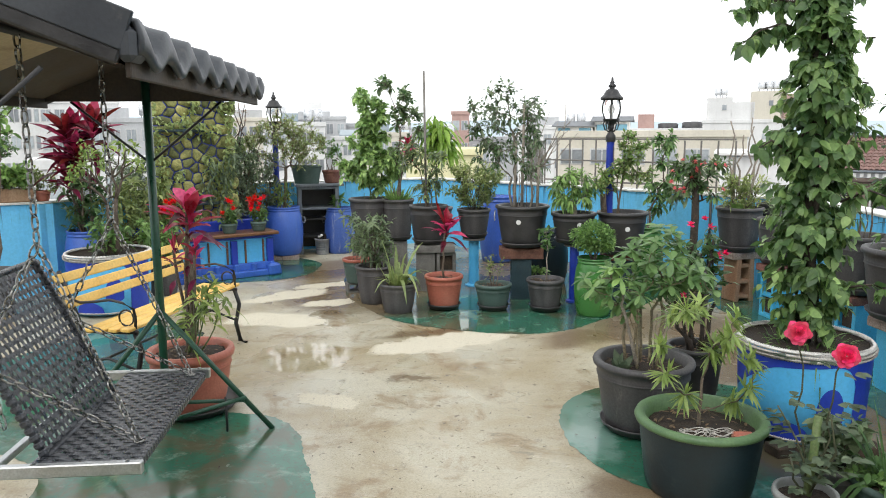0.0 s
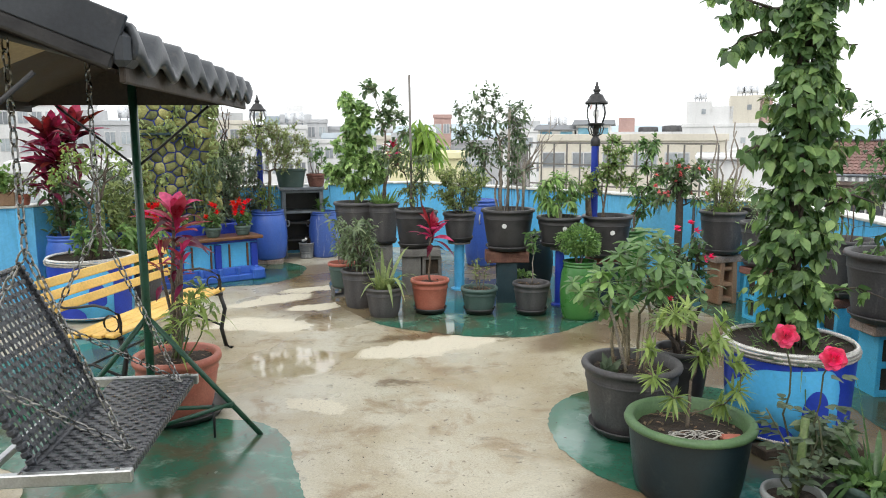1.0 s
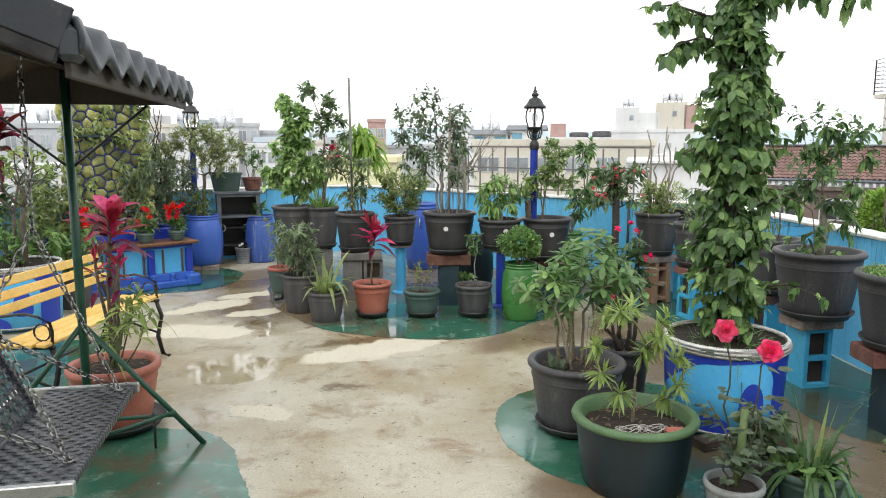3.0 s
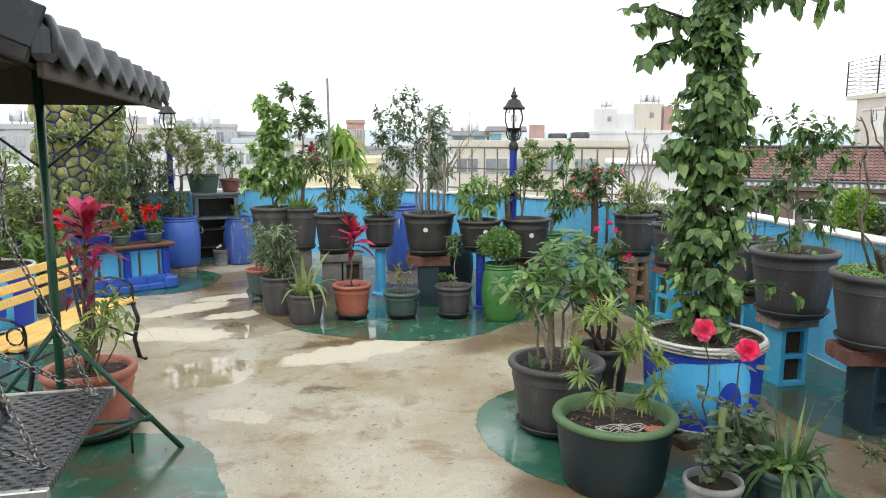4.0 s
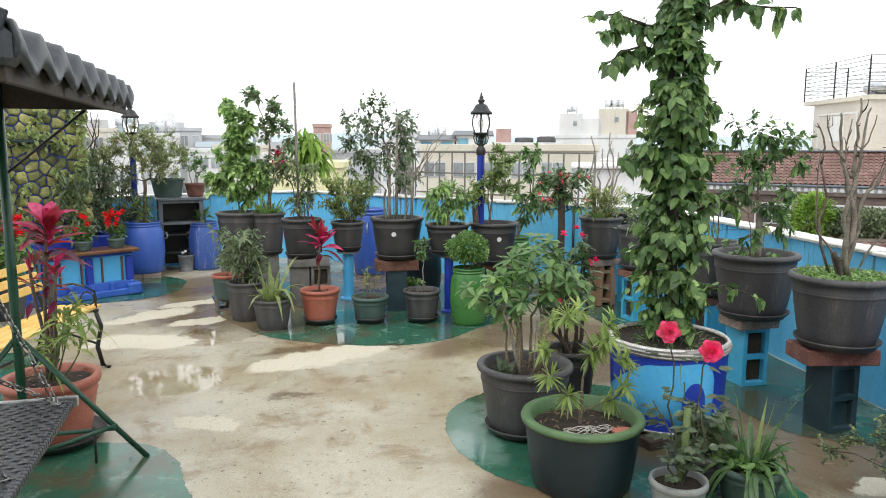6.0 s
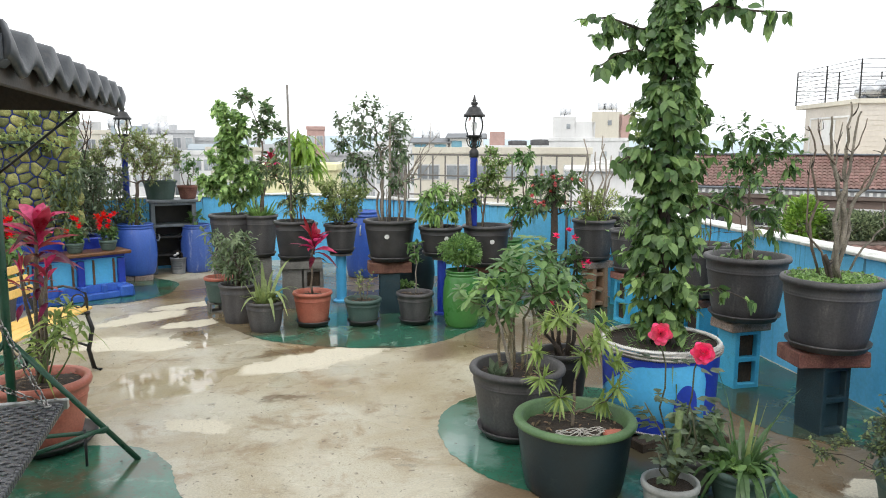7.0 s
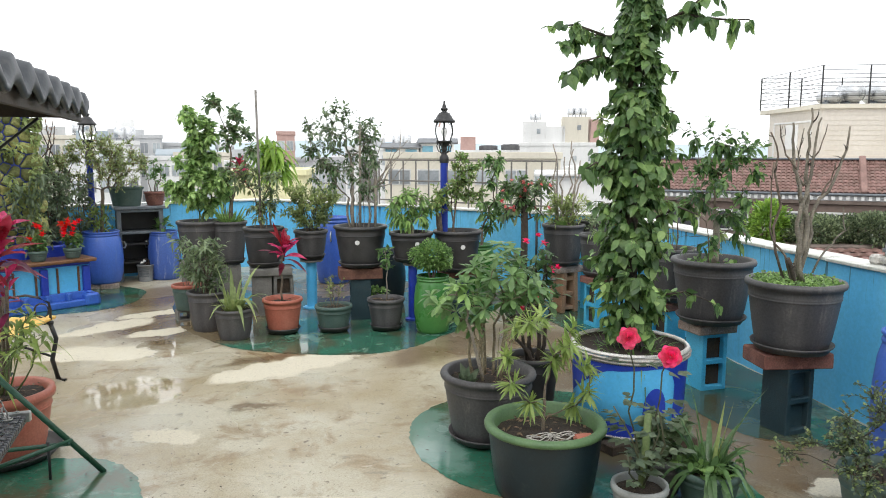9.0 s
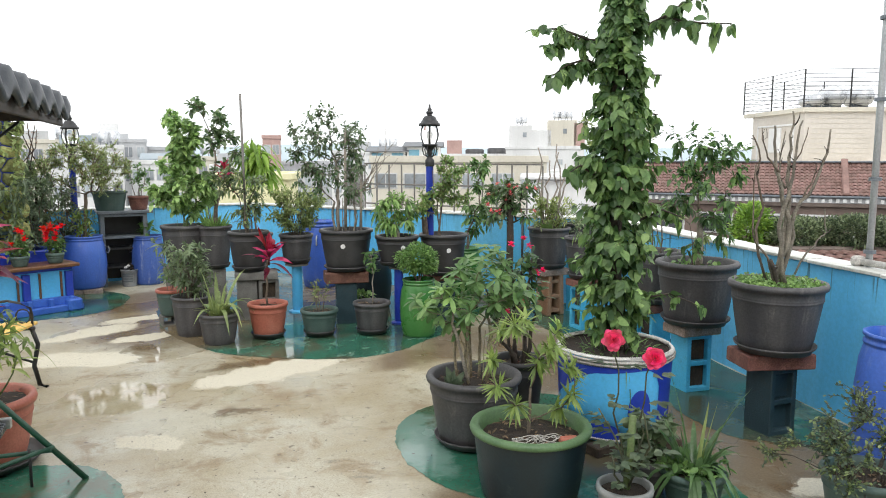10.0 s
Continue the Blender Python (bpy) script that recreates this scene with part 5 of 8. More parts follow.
def tiled_house():
    """The neighbour's red tiled mansard with striped eaves and the beige roof room behind it."""
    rz = -34.9
    e = thing("tiled_house", 15.2, 21.6, -14, "neighbouring house with a red tiled roof and striped eaves", "building", rz=rz)
    w, ztop, zeave = 11.5, 15.36, 14.30
    part("wall", box(w - 0.8, 5, zeave - 0.35, 0, 2.6, 0, 0.02), M["b dark"], e)
    part("upper_wall", box(w - 1.2, 4.2, ztop - zeave + 0.3, 0, 3.4, zeave - 0.35, 0.02), M["b cream"], e)
    part("eave", box(w, 0.7, 0.12, 0, 0.3, zeave - 0.34, 0.01), M["roof ridge"], e)
    me = None
    for i in range(56):
        if me is None:
            s = part("eave_block", box(0.1, 0.05, 0.13, 0, 0, 0, 0.005), M["b white"], e)
            me = s.data
        else:
            s = put("eave_block", me, None, e)
        s.matrix_basis = pose(-w / 2 + 0.1 + i * (w - 0.2) / 55, -0.03, zeave - 0.2)
    part("eave_board", box(w, 0.06, 0.16, 0, 0.04, zeave - 0.22, 0.005), M["b grey"], e)
    part("gutter", box(w + 0.1, 0.12, 0.07, 0, -0.06, zeave - 0.05, 0.02), M["lead grey"], e)
    # tiles in courses on the slope
    slope = part("roof", box(w, 1.72, 0.05, 0, 0, -0.06, 0.005, None, Matrix.Translation((0, 0.72, (zeave + ztop) / 2)) @ Matrix.Rotation(math.atan2(ztop - zeave, 1.4), 4, "X")), M["roof red"], e)
    V, F = [], []
    rows, cols = 11, 76
    dy, dz = 1.45 / rows, (ztop - zeave) / rows
    for r in range(rows):
        for c in range(cols):
            x0, cw = -w / 2 + c * w / cols, w / cols
            y0, z0 = 0.0 + r * dy, zeave + r * dz + 0.03
            o = len(V)
            for k in range(5):
                t = k / 4
                bulge = 0.042 * math.sin(math.pi * t)
                V += [(x0 + cw * t, y0 - 0.02, z0 + bulge), (x0 + cw * t, y0 + dy, z0 + dz + bulge * 0.8)]
            for k in range(4):
                F.append((o + 2 * k, o + 2 * k + 2, o + 2 * k + 3, o + 2 * k + 1))
            F.append((o, o + 2, o + 4, o + 6, o + 8))
    tagged(put("roof_tiles", mesh_from("roof_tiles", V, F, True), M["roof red"], slope, "rows of curved red tiles"), kind="stuff")
    for x in (-w / 2 + 0.9, 2.4):
        part("hip", box(0.2, 1.85, 0.13, 0, 0, -0.05, 0.03, None, Matrix.Translation((x, 0.72, (zeave + ztop) / 2 + 0.06)) @ Matrix.Rotation(math.atan2(ztop - zeave, 1.4), 4, "X")), M["roof red"], e)
    part("ridge", box(w, 0.3, 0.06, 0, 1.45, ztop - 0.005, 0.02), M["lead grey"], e)
    me = None
    for i in range(7):
        a = part("window", box(1.1, 0.08, 0.7, 0, 0, 0, 0.01), M["frame"], e) if me is None else put("window", me, None, e)
        me = a.data
        a.matrix_basis = pose(-w / 2 + 1.2 + i * 1.55, 0.06, zeave - 1.3)
        for k in (-1, 1):
            part("pane", box(0.46, 0.03, 0.58, k * 0.26, -0.04, 0.06, 0), M["pane dark"], a)
    return e


tiled_house()


def prism(corners, z0, z1):
    bm = bmesh.new()
    lo = [bm.verts.new((x, y, z0)) for x, y in corners]
    hi = [bm.verts.new((x, y, z1)) for x, y in corners]
    bm.faces.new(hi)
    bm.faces.new(lo[::-1])
    for i in range(len(lo)):
        j = (i + 1) % len(lo)
        bm.faces.new((lo[i], lo[j], hi[j], hi[i]))
    bmesh.ops.recalc_face_normals(bm, faces=bm.faces)
    return bm


def roof_room():
    """A tiled room on the roof behind, its corner towards the terrace."""
    ox, oy = 18.24, 23.89
    e = thing("roof_room", ox, oy, -14, "beige tiled roof room with railing and steel water tanks", "building")
    H = 3.33 + 14
    A, B, C = Vector((0, 0)), Vector((0.75, 4.74)), Vector((2.9, -0.93))
    u, v = (B - A).normalized(), (C - A).normalized()
    inner = A + u * 0.12 + v * 0.12
    wl, wr = inner + u * (4.74 - 0.7), inner + v * (3.05 + 2.4)
    wall = part("wall", prism([inner, wr, wr + u * 4.0, wl], 0, H - 0.16), M["b beige"], e)
    part("roof_slab", prism([A, C + v * 2.4, C + v * 2.4 + u * 4.8, B], H - 0.16, H), M["b cream"], e)
    # tile courses on the wall to the right, a framed recess with a window on the other
    for k in range(9):
        q = inner + v * 1.15
        part("tile_course", box(2.1, 0.006, 0.012, 0, 0, 0, 0.002, None, Matrix.Translation((q.x - v.y * -0.01, q.y - v.x * 0.01, H - 0.4 - k * 0.18)) @ Matrix.Rotation(math.atan2(v.y, v.x), 4, "Z")), M["b cream"], wall)
    rot = Matrix.Rotation(math.atan2(u.y, u.x), 4, "Z")
    for a, w, z0, hh, mat, nm in ((2.1, 2.9, H - 0.62, 0.07, "b white", "frame"), (3.55, 0.07, H - 3.0, 2.4, "b white", "frame"), (0.7, 0.07, H - 3.0, 2.4, "b white", "frame"), (2.1, 0.95, H - 1.62, 0.95, "b white", "window")):
        q = inner + u * a
        w = part(nm, box(w, 0.08, hh, 0, 0, 0, 0.01, None, Matrix.Translation((q.x, q.y, z0)) @ rot), M[mat], wall)
    me = None
    rh = 1.36
    line = [B, (A + B) / 2, A, A + v * 1.6, C, C + v * 2.2]
    for q in line + [B + v * 1.6, B + v * 3.2]:
        p = part("post", box(0.045, 0.045, rh, 0, 0, 0, 0.005), M["iron"], e) if me is None else put("post", me, None, e)
        me = p.data
        p.matrix_basis = pose(q.x, q.y, H)
    for p0, p1 in ((A, B), (A, C + v * 2.2), (B, B + v * 5.0)):
        d = p1 - p0
        mid = (p0 + p1) / 2
        for k in range(9):
            part("rail", box(d.length, 0.017, 0.017, 0, 0, 0, 0, None, Matrix.Translation((mid.x, mid.y, H + 0.12 + k * (rh - 0.14) / 8)) @ Matrix.Rotation(math.atan2(d.y, d.x), 4, "Z")), M["iron"], e)
    for a in (0.75, 1.45, 2.4):
        q = A + u * 0.9 + v * a
        rr = 0.36 if a > 1 else 0.24
        part("water_tank", lathe([(0, -0.6), (rr * 0.6, -0.56), (rr * 0.92, -0.42), (rr, -0.3), (rr, 0.5), (rr * 0.9, 0.6), (0, 0.66)], 22), M["tank"], e, "round steel water tank lying on its side", smooth=True, m=Matrix.Translation((q.x, q.y, H + rr + 0.06)) @ Matrix.Rotation(math.atan2(u.y, u.x), 4, "Z") @ Matrix.Rotation(radians(90), 4, "Y"))
        part("tank_leg", box(0.5, 0.4, 0.12, q.x, q.y, H, 0.01), M["lead grey"], e)
    return e


roof_room()


def hill(pts, dist_y, label):
    V, F = [], []
    for x, z in pts:
        V += [(x, dist_y, -14), (x, dist_y, z), (x, dist_y + 250, -14)]
    for i in range(len(pts) - 1):
        F += [(3 * i, 3 * i + 3, 3 * i + 4, 3 * i + 1), (3 * i + 1, 3 * i + 4, 3 * i + 5, 3 * i + 2)]
    tagged(put("backdrop", mesh_from("backdrop", V, F, True), M["hill"], None), label, "hills", kind="structure")


# haze painted into the hills: pale blue base colour plus a glow
m, nt, b = base_nodes("distant hills with painted haze")
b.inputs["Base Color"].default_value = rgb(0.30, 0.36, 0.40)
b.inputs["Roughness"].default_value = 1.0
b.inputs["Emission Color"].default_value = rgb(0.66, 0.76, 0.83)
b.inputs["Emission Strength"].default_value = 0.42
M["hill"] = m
hill([(-1500 + 60 * i, 22 + 14 * noise.noise(Vector((i * 0.21, 0, 0))) + 6 * noise.noise(Vector((i * 0.7, 3, 0))) - 0.004 * 60 * i * (1 if i > 22 else 0.2)) for i in range(52)], 1100, "hills on the horizon, haze put in as pale glow")


# ---- stands and blocks ----
def concrete_block(x, y, z, rz, mat, label, upright=True, group="plant stands"):
    """A hollow concrete block, 39 x 19 x 19 cm, with its two cells right through."""
    e = thing("concrete_block", x, y, z, label, "concrete block", group, rz)
    L, T, w = 0.39, 0.19, 0.032
    cell = (L - 3 * w) / 2
    us = (-T / 2, -T / 2 + w, T / 2 - w, T / 2)
    vs = (0, w, w + cell, 2 * w + cell, 2 * w + 2 * cell, L)
    solid = lambda i, j: 0 <= i < 3 and 0 <= j < 5 and not (i == 1 and j in (1, 3))
    bm = bmesh.new()
    made = {}

    def corner(i, j, s):
        if (i, j, s) not in made:
            p = (us[i], s * T / 2, vs[j]) if upright else (vs[j] - L / 2, s * T / 2, us[i] + T / 2)
            made[i, j, s] = bm.verts.new(p)
        return made[i, j, s]

    for i in range(3):
        for j in range(5):
            if not solid(i, j):
                continue
            for s in (-1, 1):
                bm.faces.new([corner(i + a, j + b, s) for a, b in ((0, 0), (1, 0), (1, 1), (0, 1))])
            for di, dj, p, q in ((-1, 0, (0, 0), (0, 1)), (1, 0, (1, 0), (1, 1)), (0, -1, (0, 0), (1, 0)), (0, 1, (0, 1), (1, 1))):
                if not solid(i + di, j + dj):
                    bm.faces.new([corner(i + p[0], j + p[1], -1), corner(i + q[0], j + q[1], -1), corner(i + q[0], j + q[1], 1), corner(i + p[0], j + p[1], 1)])
    bmesh.ops.recalc_face_normals(bm, faces=bm.faces)
    sharp = [q for q in bm.edges if len(q.link_faces) == 2 and q.calc_face_angle() > 0.5]
    bmesh.ops.bevel(bm, geom=sharp, offset=0.004, segments=1, profile=0.5, affect="EDGES")
    part("block", bm, M[mat], e)
    if upright:
        for j in (1, 3):
            part("cell_fill", box(T - 2 * w - 0.002, 0.12, cell - 0.002, 0, 0.0, vs[j] + 0.001, 0.003), M["block teal" if mat == "block teal" else "cell dirt"], e, "dirt packed in the cell")
    return e


def brick_slab(x, y, z, sx, sy, sz, rz, mat, label):
    e = thing("brick", x, y, z, label, "brick", "bricks under pots", rz)
    bm = box(sx, sy, sz, 0, 0, 0, 0.006)
    bmesh.ops.subdivide_edges(bm, edges=[q for q in bm.edges if q.calc_length() > 0.04], cuts=4, use_grid_fill=True)
    for v in bm.verts:
        v.co += Vector((noise.noise(v.co * 25 + Vector((x, y, 0))), noise.noise(v.co * 25 + Vector((5, y, x))), 0)) * 0.004
    part("slab", bm, M[mat], e)
    return e


def post_stand(x, y, h, r, mat, label):
    e = thing("plant_stand", x, y, 0, label, "plant stand", "plant stands")
    part("column", lathe([(0, 0), (r, 0), (r, h - 0.02), (0, h - 0.02)], 20), M[mat], e, smooth=False)
    part("foot", lathe([(0, 0), (r * 1.7, 0), (r * 1.7, 0.018), (r * 1.02, 0.03)], 20), M[mat], e)
    part("top_plate", lathe([(0, h - 0.018), (r * 2.2, h - 0.018), (r * 2.2, h), (0, h)], 24), M["concrete"], e)
    return e


def stand_table(x, y, rz):
    """The brown block stand: two upright slabs with cross pieces."""
    e = thing("block_stand", x, y, 0, "weathered brown block stand with open cells under a pot", "plant stand", "plant stands", rz)
    for s in (-1, 1):
        part("side", box(0.05, 0.2, 0.40, s * 0.08, 0, 0, 0.006), M["wood block"], e, m=pose(0, 0, 0, 0, -2 * s, 0))
    for z in (0.03, 0.17, 0.32):
        part("cross_piece", box(0.118, 0.17, 0.035, 0, 0, z, 0.005), M["wood block"], e)


# ---- barrels ----
def barrel(x, y, z, r, h, mat, label, handle=False, group="plastic barrels", rz=0.0):
    e = thing("barrel", x, y, z, label, "barrel", group, rz)
    prof = [(0, 0), (r * 0.80, 0), (r * 0.86, 0.02), (r * 0.95, h * 0.18), (r, h * 0.42), (r * 0.99, h * 0.6), (r * 0.93, h * 0.8), (r * 0.84, h * 0.9), (r * 0.82, h * 0.915), (r * 0.86, h * 0.92), (r * 0.86, h * 0.94), (r * 0.82, h * 0.945), (r * 0.82, h * 0.97), (r * 0.87, h * 0.975), (r * 0.87, h), (r * 0.8, h), (r * 0.79, h * 0.88)]
    body = part("body", lathe(prof, 40), M[mat], e, smooth=True)
    part("soil", lathe([(r * 0.795, h * 0.9), (r * 0.4, h * 0.915), (0, h * 0.92)], 20), M["soil"], e, smooth=True)
    if handle:
        for a in (radians(200), radians(20)):
            c, s = math.cos(a), math.sin(a)
            pts = [(r * 0.94 * c, r * 0.94 * s, h * 0.8), (r * 1.12 * c - 0.02 * s, r * 1.12 * s, h * 0.78), (r * 1.16 * c, r * 1.16 * s, h * 0.72), (r * 1.1 * c, r * 1.1 * s, h * 0.66), (r * 0.98 * c, r * 0.98 * s, h * 0.67)]
            tube_part("handle", [(pts, 0.009, 0.009)], M["iron" if y < 5 else "steel"], body)
    return e, h * 0.93


def strips(r0, r1, h, a0, a1, lo, hi, n=40, lift=0.003):
    """A painted shape on the side of a tapered tub: lo and hi give its lower and upper edge along the arc."""
    V, F = [], []
    for i in range(n + 1):
        t = i / n
        a = a0 + (a1 - a0) * t
        zl, zh = lo(t), hi(t)
        for k in range(5):
            z = zl + (zh - zl) * k / 4
            r = r0 + (r1 - r0) * z / h + lift
            V.append((r * math.cos(a), r * math.sin(a), z))
    for i in range(n):
        for k in range(4):
            F.append((i * 5 + k, (i + 1) * 5 + k, (i + 1) * 5 + k + 1, i * 5 + k + 1))
    return V, F


def rope_ring(r, z, thick, turns=90):
    """Two strands wound round each other in a ring."""
    paths = []
    for ph in (0, math.pi):
        pts = []
        for i in range(turns * 4 + 1):
            a = 2 * math.pi * i / (turns * 4)
            w = ph + a * turns
            pts.append(((r + thick * 0.5 * math.cos(w)) * math.cos(a), (r + thick * 0.5 * math.cos(w)) * math.sin(a), z + thick * 0.5 * math.sin(w)))
        paths.append((pts, thick * 0.55, thick * 0.55))
    return paths


def painted_tub(x, y, z, r, h, label, rz=0.0):
    e = thing("painted_tub", x, y, z, label, "planter", "painted tubs", rz)
    rb = r * 0.93
    body = part("body", lathe([(0, 0), (rb, 0), (r * 0.97, h * 0.5), (r, h - 0.03), (r * 1.0, h), (r * 0.95, h)], 56), M["blue light"], e, smooth=True)
    part("soil", lathe([(r * 0.95, h * 0.995), (r * 0.93, h * 0.96), (r * 0.5, h * 0.95), (0, h * 0.955)], 28), M["soil"], e, smooth=True)
    def shape(a0, a1, lo, hi, lift=0.003):
        V, F = strips(rb, r * 1.0, h, radians(a0), radians(a1), lo, hi, lift=lift)
        put("painted_shape", mesh_from("painted_shape", V, F, True), M["blue dark"], body)
    hump = lambda t: math.sqrt(max(0, 1 - (2 * t - 1) ** 2))
    for c in (247, 67):
        # light arch between dark fields, a dark doorway and a low dark mound in the arch
        shape(c - 82, c - 45, lambda t: h * (0.38 + 0.28 * t), lambda t: h * 0.93)
        shape(c - 45, c - 14, lambda t: h * (0.66 + 0.17 * math.sin(1.57 * t)), lambda t: h * 0.93)
        shape(c - 14, c + 24, lambda t: h * (0.83 + 0.04 * t), lambda t: h * 0.93)
        shape(c + 24, c + 48, lambda t: h * (0.87 - 0.22 * t ** 4), lambda t: h * 0.93)
        shape(c + 48, c + 86, lambda t: 0.012, lambda t: h * 0.93)
        shape(c - 34, c + 10, lambda t: 0.012, lambda t: 0.014 + h * 0.20 * hump(t), 0.0032)
        shape(c + 13, c + 38, lambda t: h * (0.22 + 0.06 * (1 - hump(t))), lambda t: h * (0.36 + 0.28 * hump(t)), 0.0034)
    for q, (zz, th, rr) in enumerate(((h + 0.003, 0.015, r * 0.985), (h - 0.014, 0.012, r * 1.005 + 0.004), (h - 0.032, 0.011, r * 1.005 + 0.003))):
        V, F = tubes(rope_ring(rr, zz, th), 5)
        put("rope", mesh_from("rope", V, F, True), M["rope white" if q == 0 else "rope"], e, "pale rope wound round the rim")
    V, F = tubes(rope_ring(rb + 0.004, 0.012, 0.009), 5)
    put("rope", mesh_from("rope", V, F, True), M["rope"], e, "pale rope round the foot")
    return e, h * 0.93


# ---- lantern on a blue post ----
def lantern(x, y, zglobe, label, rz=0.0):
    e = thing("street_lamp", x, y, 0, label, "lamp", "lanterns on blue posts", rz)
    part("post", lathe([(0, 0), (0.045, 0), (0.045, 0.02), (0.038, 0.03), (0.036, zglobe - 0.16), (0, zglobe - 0.16)], 20), M["blue dark"], e, smooth=False)
    c = zglobe - 0.16
    part("collar", lathe([(0.044, c - 0.03), (0.046, c), (0.044, c + 0.025), (0.028, c + 0.05), (0.02, c + 0.06), (0.02, c + 0.08), (0.035, c + 0.095), (0.02, c + 0.11), (0.05, c + 0.15), (0.075, c + 0.165), (0.078, c + 0.18), (0.0, c + 0.18)], 20), M["iron"], e, smooth=True)
    for k in range(6):
        a = 2 * math.pi * k / 6
        tube_part("scroll", [([(0.022 * math.cos(a), 0.022 * math.sin(a), c + 0.06), (0.055 * math.cos(a), 0.055 * math.sin(a), c + 0.08), (0.072 * math.cos(a), 0.072 * math.sin(a), c + 0.13), (0.06 * math.cos(a), 0.06 * math.sin(a), c + 0.16)], 0.006, 0.006)], M["iron"], e, sides=5)
    g0, g1 = zglobe + 0.02, zglobe + 0.20
    prof = [(0.062, g0), (0.082, g0 + 0.05), (0.088, g0 + 0.09), (0.082, g0 + 0.14), (0.066, g1)]
    glass = part("glass", lathe(prof, 24), M["glass"], e, "clear glass", smooth=True)
    glass.visible_shadow = False
    for k in range(6):
        a = 2 * math.pi * k / 6 + 0.3
        tube_part("rib", [([((r + 0.004) * math.cos(a), (r + 0.004) * math.sin(a), z) for r, z in prof], 0.0065, 0.0065)], M["iron"], e, sides=5)
    part("bulb", lathe([(0, g0 + 0.0), (0.014, g0), (0.015, g0 + 0.04), (0.028, g0 + 0.07), (0.03, g0 + 0.095), (0.02, g0 + 0.12), (0, g0 + 0.127)], 14), M["bulb"], e, smooth=True)
    part("cap", lathe([(0.0, g1 - 0.012), (0.100, g1 - 0.012), (0.104, g1 + 0.0), (0.102, g1 + 0.012), (0.086, g1 + 0.022), (0.066, g1 + 0.055), (0.052, g1 + 0.078), (0.030, g1 + 0.086), (0.022, g1 + 0.095), (0.034, g1 + 0.11), (0.034, g1 + 0.122), (0.018, g1 + 0.132), (0.022, g1 + 0.145), (0.012, g1 + 0.157), (0.008, g1 + 0.19), (0, g1 + 0.195)], 20), M["iron"], e, smooth=True)
    return e


# ---- the swing seat under its little roof ----
def chain_part(pts, parent, pitch=0.047, wire=0.0038, name="chain"):
    """A hanging chain of long links along a line of points."""
    pts = [np.array(p, float) for p in pts]
    lens = [np.linalg.norm(b - a) for a, b in zip(pts, pts[1:])]
    total = sum(lens)
    n = max(2, int(total / pitch))
    V, F = [], []
    for i in range(n):
        s0, s1 = i / n, (i + 1) / n
        def place(s):
            q = s * total
            for a, b, l in zip(pts, pts[1:], lens):
                if q <= l + 1e-9:
                    return a + (b - a) * q / l
                q -= l
            return pts[-1]
        c0, c1 = Vector(place(s0)), Vector(place(s1))
        d = (c1 - c0).normalized()
        u = d.cross(Vector((0.3, 1, 0.2))).normalized()
        if i % 2:
            u = d.cross(u)
        hl, hw = pitch * 0.66, pitch * 0.25
        mid = (c0 + c1) / 2
        ring = []
        for k in range(11):
            a = 2 * math.pi * k / 10
            ring.append(mid + d * (hl * math.sin(a) if abs(math.sin(a)) > 0.5 else hl * math.sin(a)) + u * (hw * math.cos(a)))
        v, f = tubes([(ring, wire, wire)], 5)
        o = len(V)
        V += v
        F += [tuple(q + o for q in g) for g in f]
    return put(name, mesh_from(name, V, F, True), M["chrome"], parent, "bright steel chain")


def weave(parent, p0, du, dv, nu, nv, label, name, wdt=0.36):
    """Flat plastic bands woven over and under: p0 corner, du and dv the two edges."""
    p0, du, dv = Vector(p0), Vector(du), Vector(dv)
    nrm = du.cross(dv).normalized()
    V, F = [], []
    for axis in (0, 1):
        a, b, na, nb = (du, dv, nu, nv) if axis == 0 else (dv, du, nv, nu)
        for i in range(nb):
            o = len(V)
            for k in range(2 * na + 1):
                t = k / (2 * na)
                cell = k // 2
                up = 0.0025 * (1 if (cell + i + axis) % 2 else -1) if k % 2 else 0.0
                for s in (-wdt, wdt):
                    V.append(p0 + a * t + b * ((i + 0.5 + s) / nb) + nrm * up)
            for k in range(2 * na):
                F.append((o + 2 * k, o + 2 * k + 1, o + 2 * k + 3, o + 2 * k + 2))
    me = mesh_from(name, V, F)
    ob = put(name, me, M["wicker"], parent, label)
    md = ob.modifiers.new("thick", "SOLIDIFY")
    md.thickness = 0.002
    return ob


def bar(name, a, b, r, mat, parent, sides=8, label=""):
    return tube_part(name, [([a, b], r, r)], mat, parent, label, sides)


